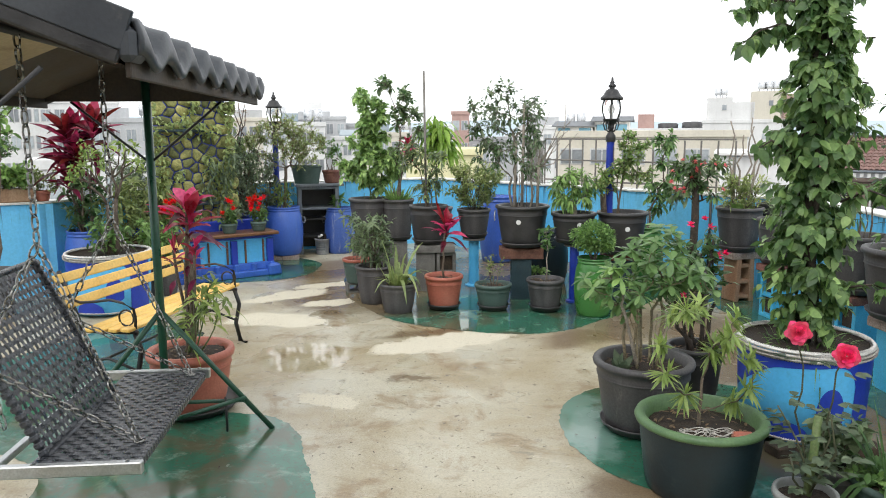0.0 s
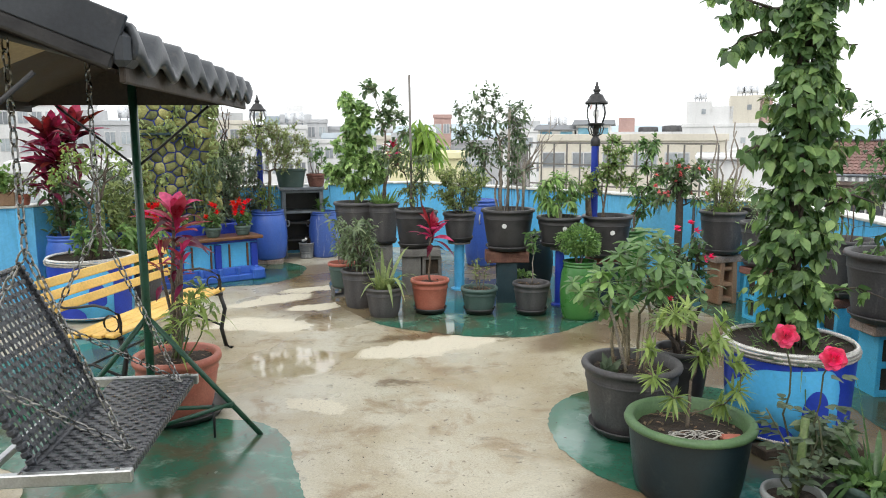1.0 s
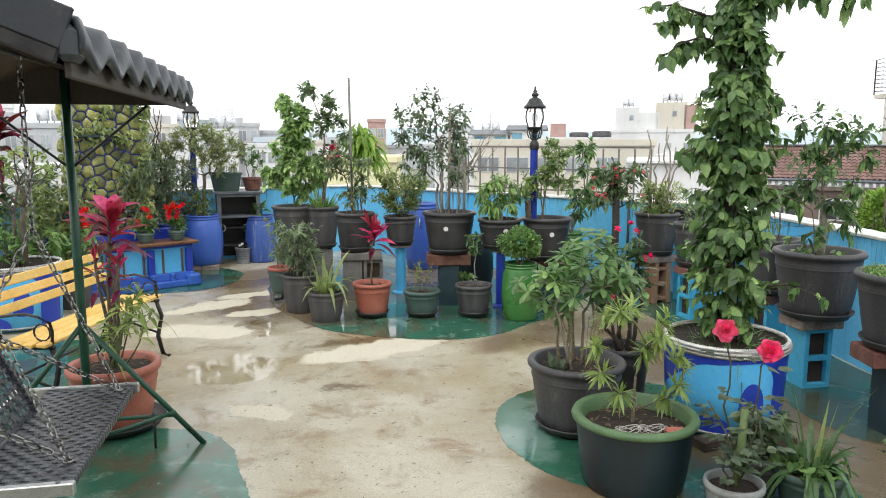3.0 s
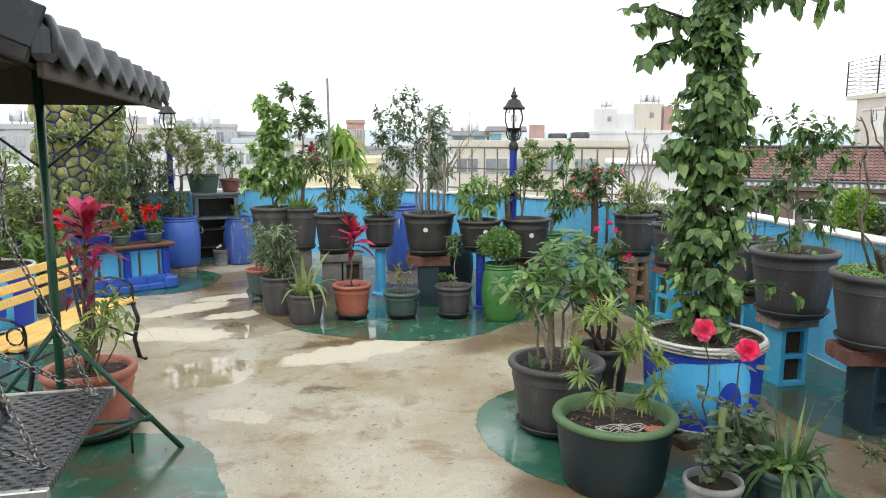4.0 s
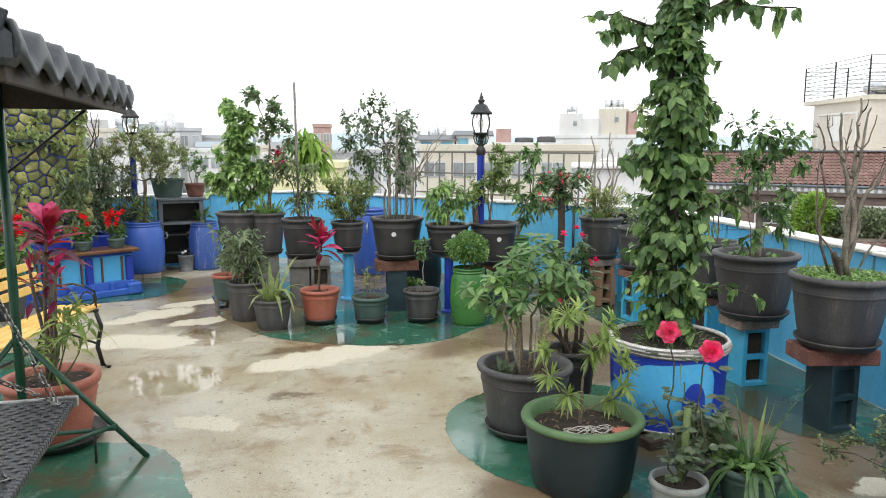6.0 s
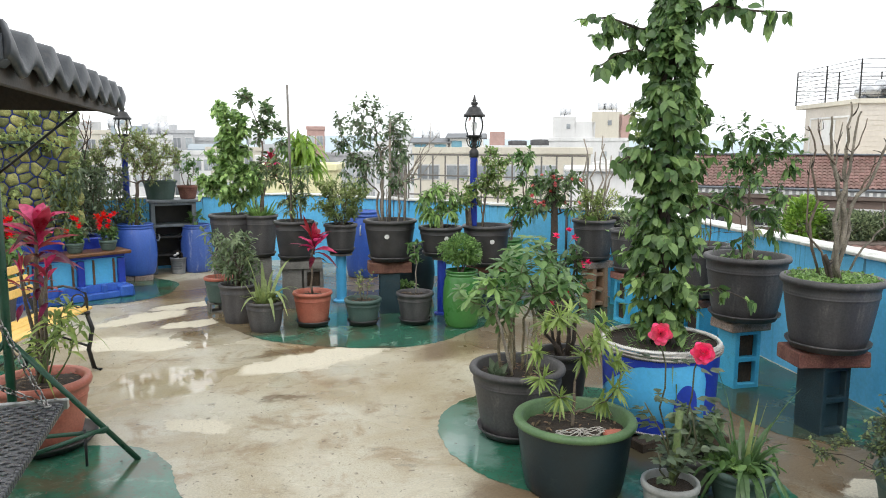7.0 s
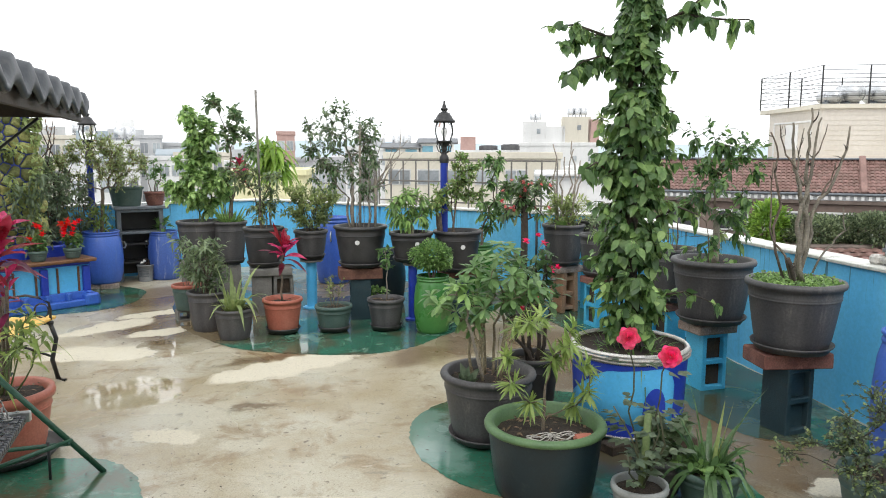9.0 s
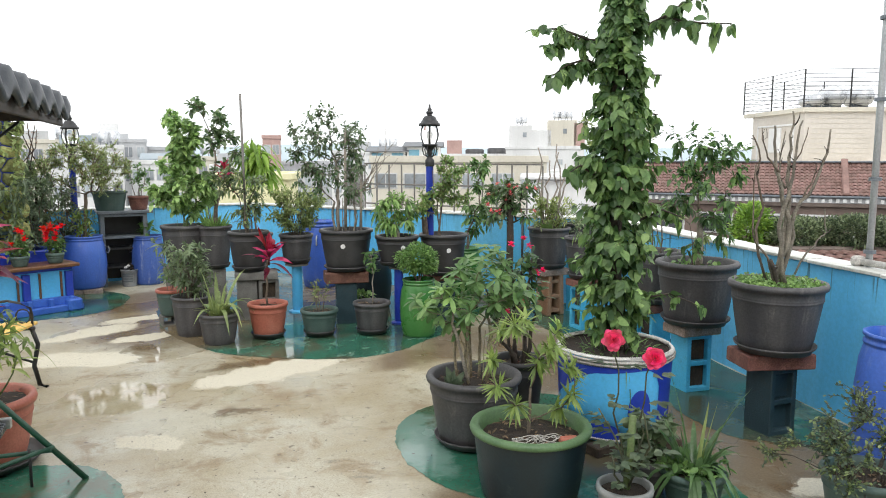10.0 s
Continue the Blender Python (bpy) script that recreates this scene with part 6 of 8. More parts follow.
def swing():
    # local axes: y along the seat's length, away from the viewpoint; x to its front
    e = thing("garden_swing", -1.30, 2.80, 0, "dark woven swing seat hung on chains under a small roof", "swing", rz=7.5)
    s = new("seat")
    s.parent = e
    L0, L1, D0, D1, z = -0.45, 0.55, -0.31, 0.17, 0.45
    W0 = -0.18
    weave(s, (W0, L0 + 0.02, z), (D1 - W0, 0, 0), (0, L1 - L0 - 0.04, 0), 11, 30, "dark grey woven plastic", "seat_weave", 0.4)
    for y in (L0, L1):
        part("seat_rail", box(D1 - D0 + 0.06, 0.03, 0.045, (D0 + D1) / 2, y, z - 0.033, 0.004), M["steel"], s, "bare steel rail")
    for x in (W0, D1):
        part("seat_rail", box(0.026, L1 - L0 - 0.03, 0.026, x, (L0 + L1) / 2, z - 0.028, 0.006), M["wicker"], s)
    part("seat_rail", box(0.03, L1 - L0 - 0.03, 0.025, D0, (L0 + L1) / 2, z - 0.03, 0.004), M["steel"], s, "bare steel rail")
    for x, y in ((W0 + 0.02, L0), (D1 - 0.02, L0), (W0 + 0.02, L1), (D1 - 0.02, L1)):
        part("bolt", lathe([(0, 0), (0.009, 0), (0.008, 0.004), (0, 0.006)], 10, offset=(x, y, z + 0.012)), M["chrome"], s)
    # the bands wrapped over the front edge
    me = None
    for i in range(34):
        w = part("wrap", box(0.034, 0.0215, 0.034, 0, 0, 0, 0.004), M["wicker"], s) if me is None else put("wrap", me, None, s)
        me = w.data
        w.matrix_basis = pose(D1, L0 + 0.03 + (i + 0.5) * (L1 - L0 - 0.06) / 34, z - 0.032)
    # backrest, leaning back
    bt = new("backrest")
    bt.parent = e
    hgt, lean, B0, B1, bx = 0.585, 0.285, -0.36, 0.30, -0.155
    weave(bt, (bx, B0 + 0.01, z - 0.004), (0, B1 - B0 - 0.02, 0), (-lean, 0, hgt), 19, 17, "dark grey woven plastic", "back_weave", 0.25)
    for y in (B0, B1):
        bar("back_rail", (bx, y, z), (bx - lean, y, z + hgt), 0.012, M["wicker"], bt)
    for q in (0.0, 1.0):
        bar("back_rail", (bx - lean * q, B0, z + hgt * q), (bx - lean * q, B1, z + hgt * q), 0.013, M["wicker"], bt)
    # the bands wrapped round its sides
    me = None
    for y in (B0, B1):
        for i in range(22):
            w = part("wrap", box(0.03, 0.03, 0.0215, 0, 0, 0, 0.004), M["wicker"], bt) if me is None else put("wrap", me, None, bt)
            me = w.data
            q = (i + 0.3) / 22
            w.matrix_basis = pose(bx - lean * q, y, z + hgt * q, 0, -26, 0)
    # frame: one upright at each end with two splayed braces, tied along the floor
    for y in (-1.05, 0.91):
        bar("upright", (-0.12, y, 0.06), (-0.12, y, 1.88), 0.021, M["green steel"], e, 10)
        bar("brace", (-0.12, y, 0.66), (0.425, y - 0.0, 0.0), 0.014, M["green steel"], e)
        bar("brace", (-0.12, y, 0.66), (-0.66, y, 0.0), 0.014, M["green steel"], e)
        bar("brace", (-0.12, y, 1.42), (0.24, y, 1.72), 0.0065, M["iron"], e)
        bar("brace", (-0.12, y, 1.42), (-0.48, y, 1.72), 0.0065, M["iron"], e)
        bar("cross_tie", (-0.52, y - 0.016, 0.17), (0.285, y - 0.016, 0.17), 0.011, M["green steel"], e)
        bar("peg", (0.19, y - 0.02, 0.19), (0.19, y - 0.02, 0.0), 0.007, M["iron"], e)
    bar("floor_tie", (0.29, 0.91, 0.18), (-0.02, 0.62, 0.18), 0.011, M["green steel"], e)
    bar("top_beam", (-0.12, -0.95, 1.89), (-0.12, 0.90, 1.89), 0.016, M["iron"], e)
    # chains: a hanger at each end, parting into four, and the arm chains
    for y0, y1, yb in ((-0.37, -0.27, B0 - 0.02), (0.335, 0.475, B1 + 0.02)):
        j = (-0.12, y0 * 0.98, 1.2)
        chain_part([(-0.12, y0, 1.89), j], e)
        chain_part([j, (D1 - 0.04, y1, z + 0.012)], e)
        chain_part([j, (bx - lean * 0.62, yb, z + hgt * 0.62)], e)
        chain_part([(bx - lean * 0.56, yb, z + hgt * 0.56), (bx + 0.08, (y1 + yb) / 2, z + 0.16), (D1 - 0.04, y1, z + 0.012)], e)
        chain_part([(bx - lean * 0.56, yb, z + hgt * 0.56), (bx - lean * 0.3 - 0.03, yb - 0.01, z + 0.12)], e)
        V, F = tubes([([(D1 - 0.04 + 0.016 * math.cos(a), y1 + 0.016 * math.sin(a), z + 0.008) for a in np.linspace(0, 2 * math.pi, 13)], 0.004, 0.004)], 5)
        put("eye_ring", mesh_from("eye_ring", V, F, True), M["chrome"], e, "steel ring on the seat")
    # roof: two pitches of tile-shaped sheet
    Y0, Y1, half, zr, ze = -0.97, 0.95, 0.55, 1.985, 1.765
    xr = -0.12
    roof = new("roof")
    roof.parent = e
    waves = 8
    for sgn in (1, -1):
        V, F = [], []
        nu, nv = waves * 10, 8
        for i in range(nu + 1):
            y = Y0 + (Y1 - Y0) * i / nu
            ph = (i / nu * waves + 0.22) % 1.0
            # broad rounded crests, short hollows
            wv = -0.002 + 0.060 * math.sin(math.pi * ph / 0.66) ** 0.75 if 0 < ph < 0.66 else -0.004 - 0.012 * math.sin(math.pi * (ph - 0.66) / 0.34)
            for k in range(nv + 1):
                t = k / nv
                step = 0.015 * (1 - (t * 2) % 1.0)
                V.append((xr + sgn * half * t, y, zr + (ze - zr) * t + wv + step))
            for dx, dz, keep in ((0.006, -0.004, 0.92), (0.010, -0.011, 0.75), (0.008, -0.018, 0.55), (0.0, -0.024, 0.4)):
                V.append((xr + sgn * (half + dx), y, ze + wv * keep + dz))
        nv += 4
        for i in range(nu):
            for k in range(nv):
                q = i * (nv + 1) + k
                F.append((q, q + 1, q + nv + 2, q + nv + 1) if sgn < 0 else (q, q + nv + 1, q + nv + 2, q + 1))
        ob = put("roof_sheet", mesh_from("roof_sheet", V, F, True), M["roof dark"], roof, "dark grey tile-shaped sheet")
        md = ob.modifiers.new("thick", "SOLIDIFY")
        md.thickness = 0.012
        md.offset = -1
        ang = math.atan2(zr - ze, half)
        # rear pitch: tan board at the near end, dark brown board beyond
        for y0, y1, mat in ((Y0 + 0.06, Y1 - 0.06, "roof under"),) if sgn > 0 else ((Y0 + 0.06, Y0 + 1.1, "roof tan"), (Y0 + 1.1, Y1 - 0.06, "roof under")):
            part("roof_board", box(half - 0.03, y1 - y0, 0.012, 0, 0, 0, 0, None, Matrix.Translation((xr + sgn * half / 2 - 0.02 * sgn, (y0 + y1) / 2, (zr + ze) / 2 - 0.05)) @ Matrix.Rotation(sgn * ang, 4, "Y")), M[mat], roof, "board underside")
        if sgn < 0:
            part("fascia", box(0.02, Y1 - Y0 - 0.03, 0.055, xr + sgn * (half - 0.06), (Y0 + Y1) / 2, ze - 0.075, 0.003), M["roof under"], roof, "dark brown fascia board")
        else:
            part("fascia", box(0.016, Y1 - Y0 - 0.03, 0.06, xr + half - 0.022, (Y0 + Y1) / 2, ze - 0.062, 0.003), M["roof under"], roof, "dark brown fascia board")
        for y in (Y0, Y1):
            drop = 0.0 if y < 0 else 0.025
            part("verge", box(half + 0.03, 0.014, 0.10, 0, 0, -0.06, 0.003, None, Matrix.Translation((xr + sgn * half / 2, y + (0.012 if y > 0 else -0.012), (zr + ze) / 2 + 0.055 - drop)) @ Matrix.Rotation(sgn * ang, 4, "Y")), M["roof dark"], roof, "folded sheet verge")
            part("verge_lip", box(half + 0.03, 0.022, 0.04, 0, 0, -0.097, 0.006, None, Matrix.Translation((xr + sgn * half / 2, y + (0.02 if y > 0 else -0.006), (zr + ze) / 2 + 0.055 - drop)) @ Matrix.Rotation(sgn * ang, 4, "Y")), M["iron"], roof, "dark lower lip")
    part("verge_corner", box(0.05, 0.10, 0.085, xr + half - 0.016, Y0 + 0.032, ze - 0.024, 0.02), M["roof dark"], roof, "folded corner of the sheet")
    part("ridge_cap", box(0.20, Y1 - Y0 + 0.02, 0.045, xr, (Y0 + Y1) / 2, zr + 0.022, 0.015), M["roof dark"], roof)
    for y in (Y1 - 0.04, Y0 + 0.10):
        low = ze - 0.042
        bm = bmesh.new()
        tri = [(xr - half + 0.02, low), (xr + half - 0.02, low), (xr + half - 0.02, low + 0.03), (xr, zr - 0.035), (xr - half + 0.02, low + 0.03)]
        f0 = bm.faces.new([bm.verts.new((x, y, zz)) for x, zz in tri])
        ext = bmesh.ops.extrude_face_region(bm, geom=[f0])
        bmesh.ops.translate(bm, verts=[v for v in ext["geom"] if isinstance(v, bmesh.types.BMVert)], vec=(0, 0.02, 0))
        bmesh.ops.recalc_face_normals(bm, faces=bm.faces)
        if y > 0:
            part("gable_board", bm, M["roof under"], roof, "dark brown gable board")
        else:
            bm.free()
    return e


# ---- the yellow bench ----
def bench():
    e = thing("garden_bench", -2.01, 4.80, 0, "garden bench with yellow slats and black cast iron ends", "bench", rz=-9)
    L = 1.36
    me = None
    for i in range(4):
        x = 0.17 - i * 0.082
        p = part("seat_slat", box(0.06, L, 0.022, 0, 0, 0, 0.005), M["yellow slat"], e) if me is None else put("seat_slat", me, None, e)
        me = p.data
        p.matrix_basis = pose(x, 0, 0.425 - 0.004 * i, 0, 3, 0)
    me = None
    for i in range(3):
        z = 0.545 + i * 0.073
        p = part("back_slat", box(0.02, L, 0.057, 0, 0, 0, 0.005), M["yellow slat"], e) if me is None else put("back_slat", me, None, e)
        me = p.data
        p.matrix_basis = pose(-0.205 - i * 0.03, 0, z, 0, -20, 0)
    for y in (-L / 2 + 0.07, L / 2 - 0.07):
        f = new("iron_end")
        f.parent = e
        tube_part("front_leg", [([(0.19, y, 0.41), (0.225, y, 0.30), (0.19, y, 0.15), (0.22, y, 0.02), (0.27, y, 0.0)], 0.015, 0.017)], M["iron"], f)
        tube_part("back_leg", [([(-0.295, y, 0.76), (-0.23, y, 0.6), (-0.17, y, 0.42), (-0.2, y, 0.22), (-0.28, y, 0.0)], 0.014, 0.017)], M["iron"], f)
        tube_part("seat_bearer", [([(0.21, y, 0.412), (0, y, 0.402), (-0.22, y, 0.405)], 0.013, 0.013)], M["iron"], f)
        tube_part("arm", [([(-0.25, y, 0.60), (-0.16, y, 0.575), (-0.06, y, 0.585), (0.04, y, 0.60), (0.12, y, 0.585), (0.19, y, 0.55), (0.20, y, 0.50), (0.195, y, 0.43)], 0.008, 0.009)], M["iron"], f)
        for cx, cz, cr in ((0.14, 0.495, 0.048),):
            tube_part("scroll", [([(cx + cr * math.cos(a), y, cz + cr * math.sin(a)) for a in np.linspace(-1.2, 4.9, 15)], 0.006, 0.006)], M["iron"], f, sides=6)
        tube_part("tie", [([(0.2, y, 0.17), (0.0, y, 0.24), (-0.2, y, 0.2)], 0.009, 0.009)], M["iron"], f)
    bar("stretcher", (-0.02, -L / 2 + 0.08, 0.235), (-0.02, L / 2 - 0.08, 0.235), 0.008, M["iron"], e)
    return e


swing()
bench()
lantern(1.315, 6.99, 1.66, "black lantern with clear glass on a blue post")
lantern(-2.52, 9.5, 1.693, "black lantern with clear glass on a speckled blue post")


# ---- front group of pots on the floor ----
e, z = potted(-1.11, 7.18, 0.1, 0.132, 0.24, "grey green", "grey green pot with a terracotta rim and a small shrub", saucer=None, rim_mat=M["terracotta"])
shrub(e, 11, z, 0.22, 0.12, "leaf mid", stems=3, subs=4, per=7, L=0.05, W=0.022, r=0.004)
concrete_block(-1.10, 7.20, 0.0, 20, "concrete", "bare concrete block lying under a pot", upright=False).scale = (0.6, 0.8, 0.5)
e, z = potted(-0.87, 6.74, 0, 0.172, 0.35, "pot dark", "dark grey pot with a dense dark-leaved shrub", lip=0.025)
shrub(e, 12, z, 0.50, 0.40, "leaf grey", stems=9, subs=8, per=10, L=0.085, W=0.022, shape="narrow", r=0.006, bare=0.15, droop=0.4)
e, z = potted(-0.61, 6.38, 0, 0.165, 0.26, "pot dark", "dark grey pot with pale streaked lily leaves", lip=0.025)
grassy(e, 13, z, 16, 0.62, 0.040, "leaf fine", 1.15, 0.62, 0.05)
grassy(e, 14, z, 40, 0.26, 0.024, "leaf olive", 0.4, 0.8, 0.09, name="undergrowth")
e, z = potted(-0.21, 6.50, 0.014, 0.168, 0.28, "terracotta", "terracotta pot on black saucer with crimson strap-leaved plant", saucer="pot black", wide=1.03, lip=0.03)
cordyline(e, 15, z, [(0.02, 0.0, z + 0.49, 26, 0.27, 0.056)])
e, z = potted(0.23, 6.48, 0.014, 0.16, 0.21, "grey green", "grey green pot on a saucer with a thin low shrub", saucer="pot black", wide=1.03)
shrub(e, 16, z, 0.27, 0.17, "leaf olive", stems=4, subs=5, per=5, L=0.03, W=0.016, r=0.005)
e, z = potted(0.69, 6.46, 0.014, 0.162, 0.26, "pot dark", "dark grey pot on a saucer with a single thin stem", saucer="pot black", wide=1.03)
shrub(e, 17, z, 0.56, 0.17, "leaf mid", bark="bark pale", stems=1, subs=6, per=9, L=0.06, W=0.028, r=0.008, bare=0.6)
e, z = potted(0.62, 7.05, 0.0, 0.11, 0.2, "pot dark", "small dark pot with leafy green seedlings")
ground_cover(e, 18, z + 0.05, 0.13, 90, 0.06, "leaf fresh", "foliage")

# green barrel with a clipped ball of box
e, h = barrel(1.09, 6.33, 0, 0.165, 0.50, "drum green", "green plastic barrel planted with a clipped round bush", group="green barrels")
rng = np.random.default_rng(21)
v = rng.normal(0, 1, (3400, 3))
v /= np.linalg.norm(v, axis=1, keepdims=True)
q = v * np.array([0.18, 0.18, 0.125]) * rng.uniform(0.45, 1.06, (3400, 1)) * (1 + 0.12 * np.sin(5 * v[:, :1] + 2 * v[:, 2:]))
leaf_part("foliage", [leaves(q + np.array([0, 0, h + 0.21]), v + rng.normal(0, 0.5, (3400, 3)), 0.028, 0.016, 0.1, 0.25, "ovate", rng)], M["leaf mid"], e)
for p in [(way(rng, (0, 0, h - 0.02), (x, y, h + 0.2), 0.08), 0.008, 0.004) for x, y in ((0.05, 0.03), (-0.06, 0.02), (0.0, -0.06), (0.02, 0.08))]:
    tube_part("stem", [p], M["bark"], e)

# ---- pots on stands ----
concrete_block(-0.43, 7.30, 0, 94, "concrete", "bare grey concrete block on end under a pot")
concrete_block(-0.235, 7.31, 0, 10, "concrete", "bare grey concrete block on end with open cells")
brick_slab(-0.34, 7.31, 0.39, 0.40, 0.26, 0.075, 4, "concrete", "grey concrete slab on two blocks")
e, z = potted(-0.40, 7.31, 0.48, 0.19, 0.36, "pot black", "black pot with thin leafy stems and a grey stake", saucer="pot black")
clump_plant(e, 31, z, [(-0.13, 1.33), (-0.08, 1.21), (-0.16, 1.26), (0.01, 1.11), (-0.02, 0.99), (0.09, 1.36), (-0.18, 1.38), (0.14, 1.31), (0.05, 1.22), (-0.04, 1.38), (0.1, 1.08), (-0.1, 1.05)], "leaf grey", 0.055, 0.022, 0.075, 5, 8, "ovate", 0.3, 0.2, 0.08, 2, 0.03, "bark", 0.003, stems=4, stem_h=0.2, second=("leaf olive", 0.4, "yellower leaves"))
tube_part("stake", [([(-0.02, 0.02, z - 0.05), (-0.035, 0.02, 2.15 - 0.48)], 0.012, 0.011)], M["rail grey"], e, "grey stake")
post_stand(0.05, 7.50, 0.50, 0.052, "blue light", "light blue round post under a pot")
e, z = potted(0.05, 7.50, 0.514, 0.165, 0.27, "pot dark", "dark grey pot with a dense small-leaved bush", saucer="pot black")
shrub(e, 32, z, 0.46, 0.42, "leaf olive", stems=10, subs=10, per=20, L=0.052, W=0.018, r=0.006, bare=0.12, shape="narrow", twig=0.55)
concrete_block(0.50, 6.96, 0, 90, "block teal", "dark teal painted block on end under a large pot")
brick_slab(0.50, 6.96, 0.39, 0.40, 0.24, 0.10, 3, "brick", "red brown brick slab on a dark block")
e, z = potted(0.51, 6.97, 0.504, 0.245, 0.37, "pot black", "large black stickered pot with a tall many-stemmed shrub", saucer="pot dark", sticker=-1.78)
clump_plant(e, 33, z, [(-0.46, 1.70), (-0.46, 1.60), (-0.38, 1.52), (-0.27, 1.84), (-0.23, 1.93), (-0.26, 1.72), (-0.19, 1.61), (-0.10, 1.78), (0.02, 1.78), (0.09, 1.73), (0.06, 1.61), (0.11, 1.54), (-0.28, 1.45), (-0.19, 1.38), (-0.01, 1.52), (0.08, 1.38), (0.08, 1.22), (-0.10, 1.38), (0.1, 1.3), (-0.34, 1.62), (0.02, 1.66), (-0.32, 1.38)], "leaf shade", 0.044, 0.023, 0.11, 6, 6, "ovate", 0.35, 0.1, 0.12, 3, 0.05, "bark grey", 0.003, stems=7, base=0.13, stem_h=0.34, second=("leaf dark", 0.35, "darker leaves"))
for x, zz in ((-0.08, 0.62), (-0.01, 0.98), (0.13, 0.5)):
    tube_part("stake", [([(x, -0.08, z - 0.03), (x + 0.01, -0.08, z + zz)], 0.014, 0.011)], M["bark pale"], e, "pale wooden stake")
for p in [(way(rng, (0.1, 0, z + 0.35), (0.1 + dx, dy, z + dz), 0.06, 6), 0.007, 0.002) for dx, dy, dz in ((0.29, 0.05, 0.98), (0.31, -0.05, 0.73), (0.41, 0.1, 0.71), (0.15, 0.0, 0.9), (0.24, 0.03, 0.62), (0.36, -0.02, 0.86), (0.2, -0.06, 0.8))]:
    tube_part("dead_branch", [p], M["bark pale"], e)
post_stand(0.98, 6.79, 0.545, 0.042, "blue dark", "deep blue post under a pot")
e, z = potted(0.97, 6.82, 0.56, 0.2, 0.26, "pot black", "black pot with a white sticker and a bright green shrub", saucer="pot black", sticker=-1.4)
clump_plant(e, 34, z, [(-0.16, 1.05), (0.14, 1.05), (-0.02, 1.18), (-0.09, 1.14), (0.07, 1.14), (-0.12, 0.98), (0.12, 0.97), (0.0, 1.05), (-0.04, 0.96)], "leaf fresh", 0.075, 0.024, 0.07, 5, 6, "narrow", 0.6, 0.1, 0.08, 2, 0.02, "bark pale", 0.004, trunks=[way(rng, (0.0, 0.0, z - 0.02), (-0.005, 0.0, z + 0.12), 0.02, 5)])
tube_part("cut_stem", [([(0.005, -0.01, z - 0.02), (0.0, -0.012, z + 0.09)], 0.026, 0.024)], M["bark pale"], e, "thick pale cut stem", 9)
concrete_block(1.42, 6.90, 0, 100, "block teal", "dark teal block on end under a black pot")
brick_slab(1.42, 6.90, 0.39, 0.32, 0.24, 0.05, 10, "brick", "red brick on a dark block")
e, z = potted(1.42, 6.86, 0.454, 0.225, 0.37, "pot black", "black stickered pot with a slender light green tree", saucer="pot black", sticker=-1.52)
rng = np.random.default_rng(351)
clump_plant(e, 35, z, [(0.07, 1.47), (0.03, 1.42), (0.12, 1.39), (-0.02, 1.28), (0.10, 1.26), (0.14, 1.15), (-0.04, 1.17), (-0.19, 1.17), (-0.17, 1.10), (0.04, 1.33), (0.06, 1.16), (-0.1, 1.13)], "leaf olive", 0.042, 0.019, 0.075, 8, 11, "ovate", 0.2, 0.25, 0.07, 2, 0.03, "bark", 0.003, trunks=[way(rng, (-0.05, 0.0, z - 0.02), (0.02, 0.0, 1.05), 0.02, 7), way(rng, (-0.02, 0.02, z - 0.02), (-0.10, 0.02, 0.98), 0.02, 6)], second=("leaf fresh", 0.45, "fresh light leaves"))
tube_part("cut_stem", [([(-0.15, 0.06, z - 0.03), (-0.165, 0.065, z + 0.1), (-0.17, 0.07, z + 0.2)], 0.03, 0.027)], M["bark"], e, "thick brown cut stem", 10)
e, h = barrel(1.78, 7.50, 0, 0.18, 0.62, "drum green", "green plastic barrel with a dark large-leaved shrub", group="green barrels")
clump_plant(e, 36, h, [(0.23, 1.48), (0.10, 1.47), (0.17, 1.42), (0.13, 1.26), (0.18, 1.06), (0.26, 1.13), (0.08, 1.06), (0.22, 0.92), (0.16, 0.80), (0.1, 0.94), (0.25, 1.02)], "leaf mid", 0.068, 0.027, 0.08, 5, 7, "ovate", 0.4, 0.1, 0.08, 2, 0.02, "bark", 0.0034, stems=3, base=0.06, stem_h=0.2, second=("leaf dark", 0.4, "darker leaves"))
e, h = barrel(0.83, 7.75, 0, 0.21, 0.55, "pot green", "dark green barrel standing behind the pots", group="dark barrels")
e, h = barrel(0.33, 9.0, 0, 0.22, 0.80, "drum blue", "blue plastic barrel with side handles near the back wall", handle=True, rz=60)
e, z = potted(-1.11, 8.15, 0.42, 0.225, 0.43, "pot dark", "dark grey pot with a bushy climbing plant", lip=0.035)
clump_plant(e, 37, z, [(0.07, 1.90), (-0.04, 1.80), (0.14, 1.77), (0.01, 1.59), (0.11, 1.56), (-0.10, 1.41), (0.05, 1.35), (0.20, 1.35), (-0.16, 1.20), (0.02, 1.14), (0.22, 1.20), (0.14, 1.04), (-0.06, 1.09), (-0.24, 1.23), (0.27, 1.24), (-0.10, 1.98), (0.02, 1.70), (-0.03, 1.49), (-0.12, 1.3), (0.1, 1.24), (0.08, 1.68)], "leaf light", 0.058, 0.046, 0.09, 8, 7, "vine", 0.35, -0.05, 0.11, 3, 0.035, "cane", 0.0026, stems=4, base=0.05, stem_h=0.15, second=("leaf fresh", 0.35, "darker leaves"))
brick_slab(-1.11, 8.15, 0.36, 0.4, 0.3, 0.06, 0, "concrete", "grey slab under a pot")
concrete_block(-1.2, 8.15, 0, 90, "concrete", "grey concrete block on end").scale = (1, 1, 0.92)
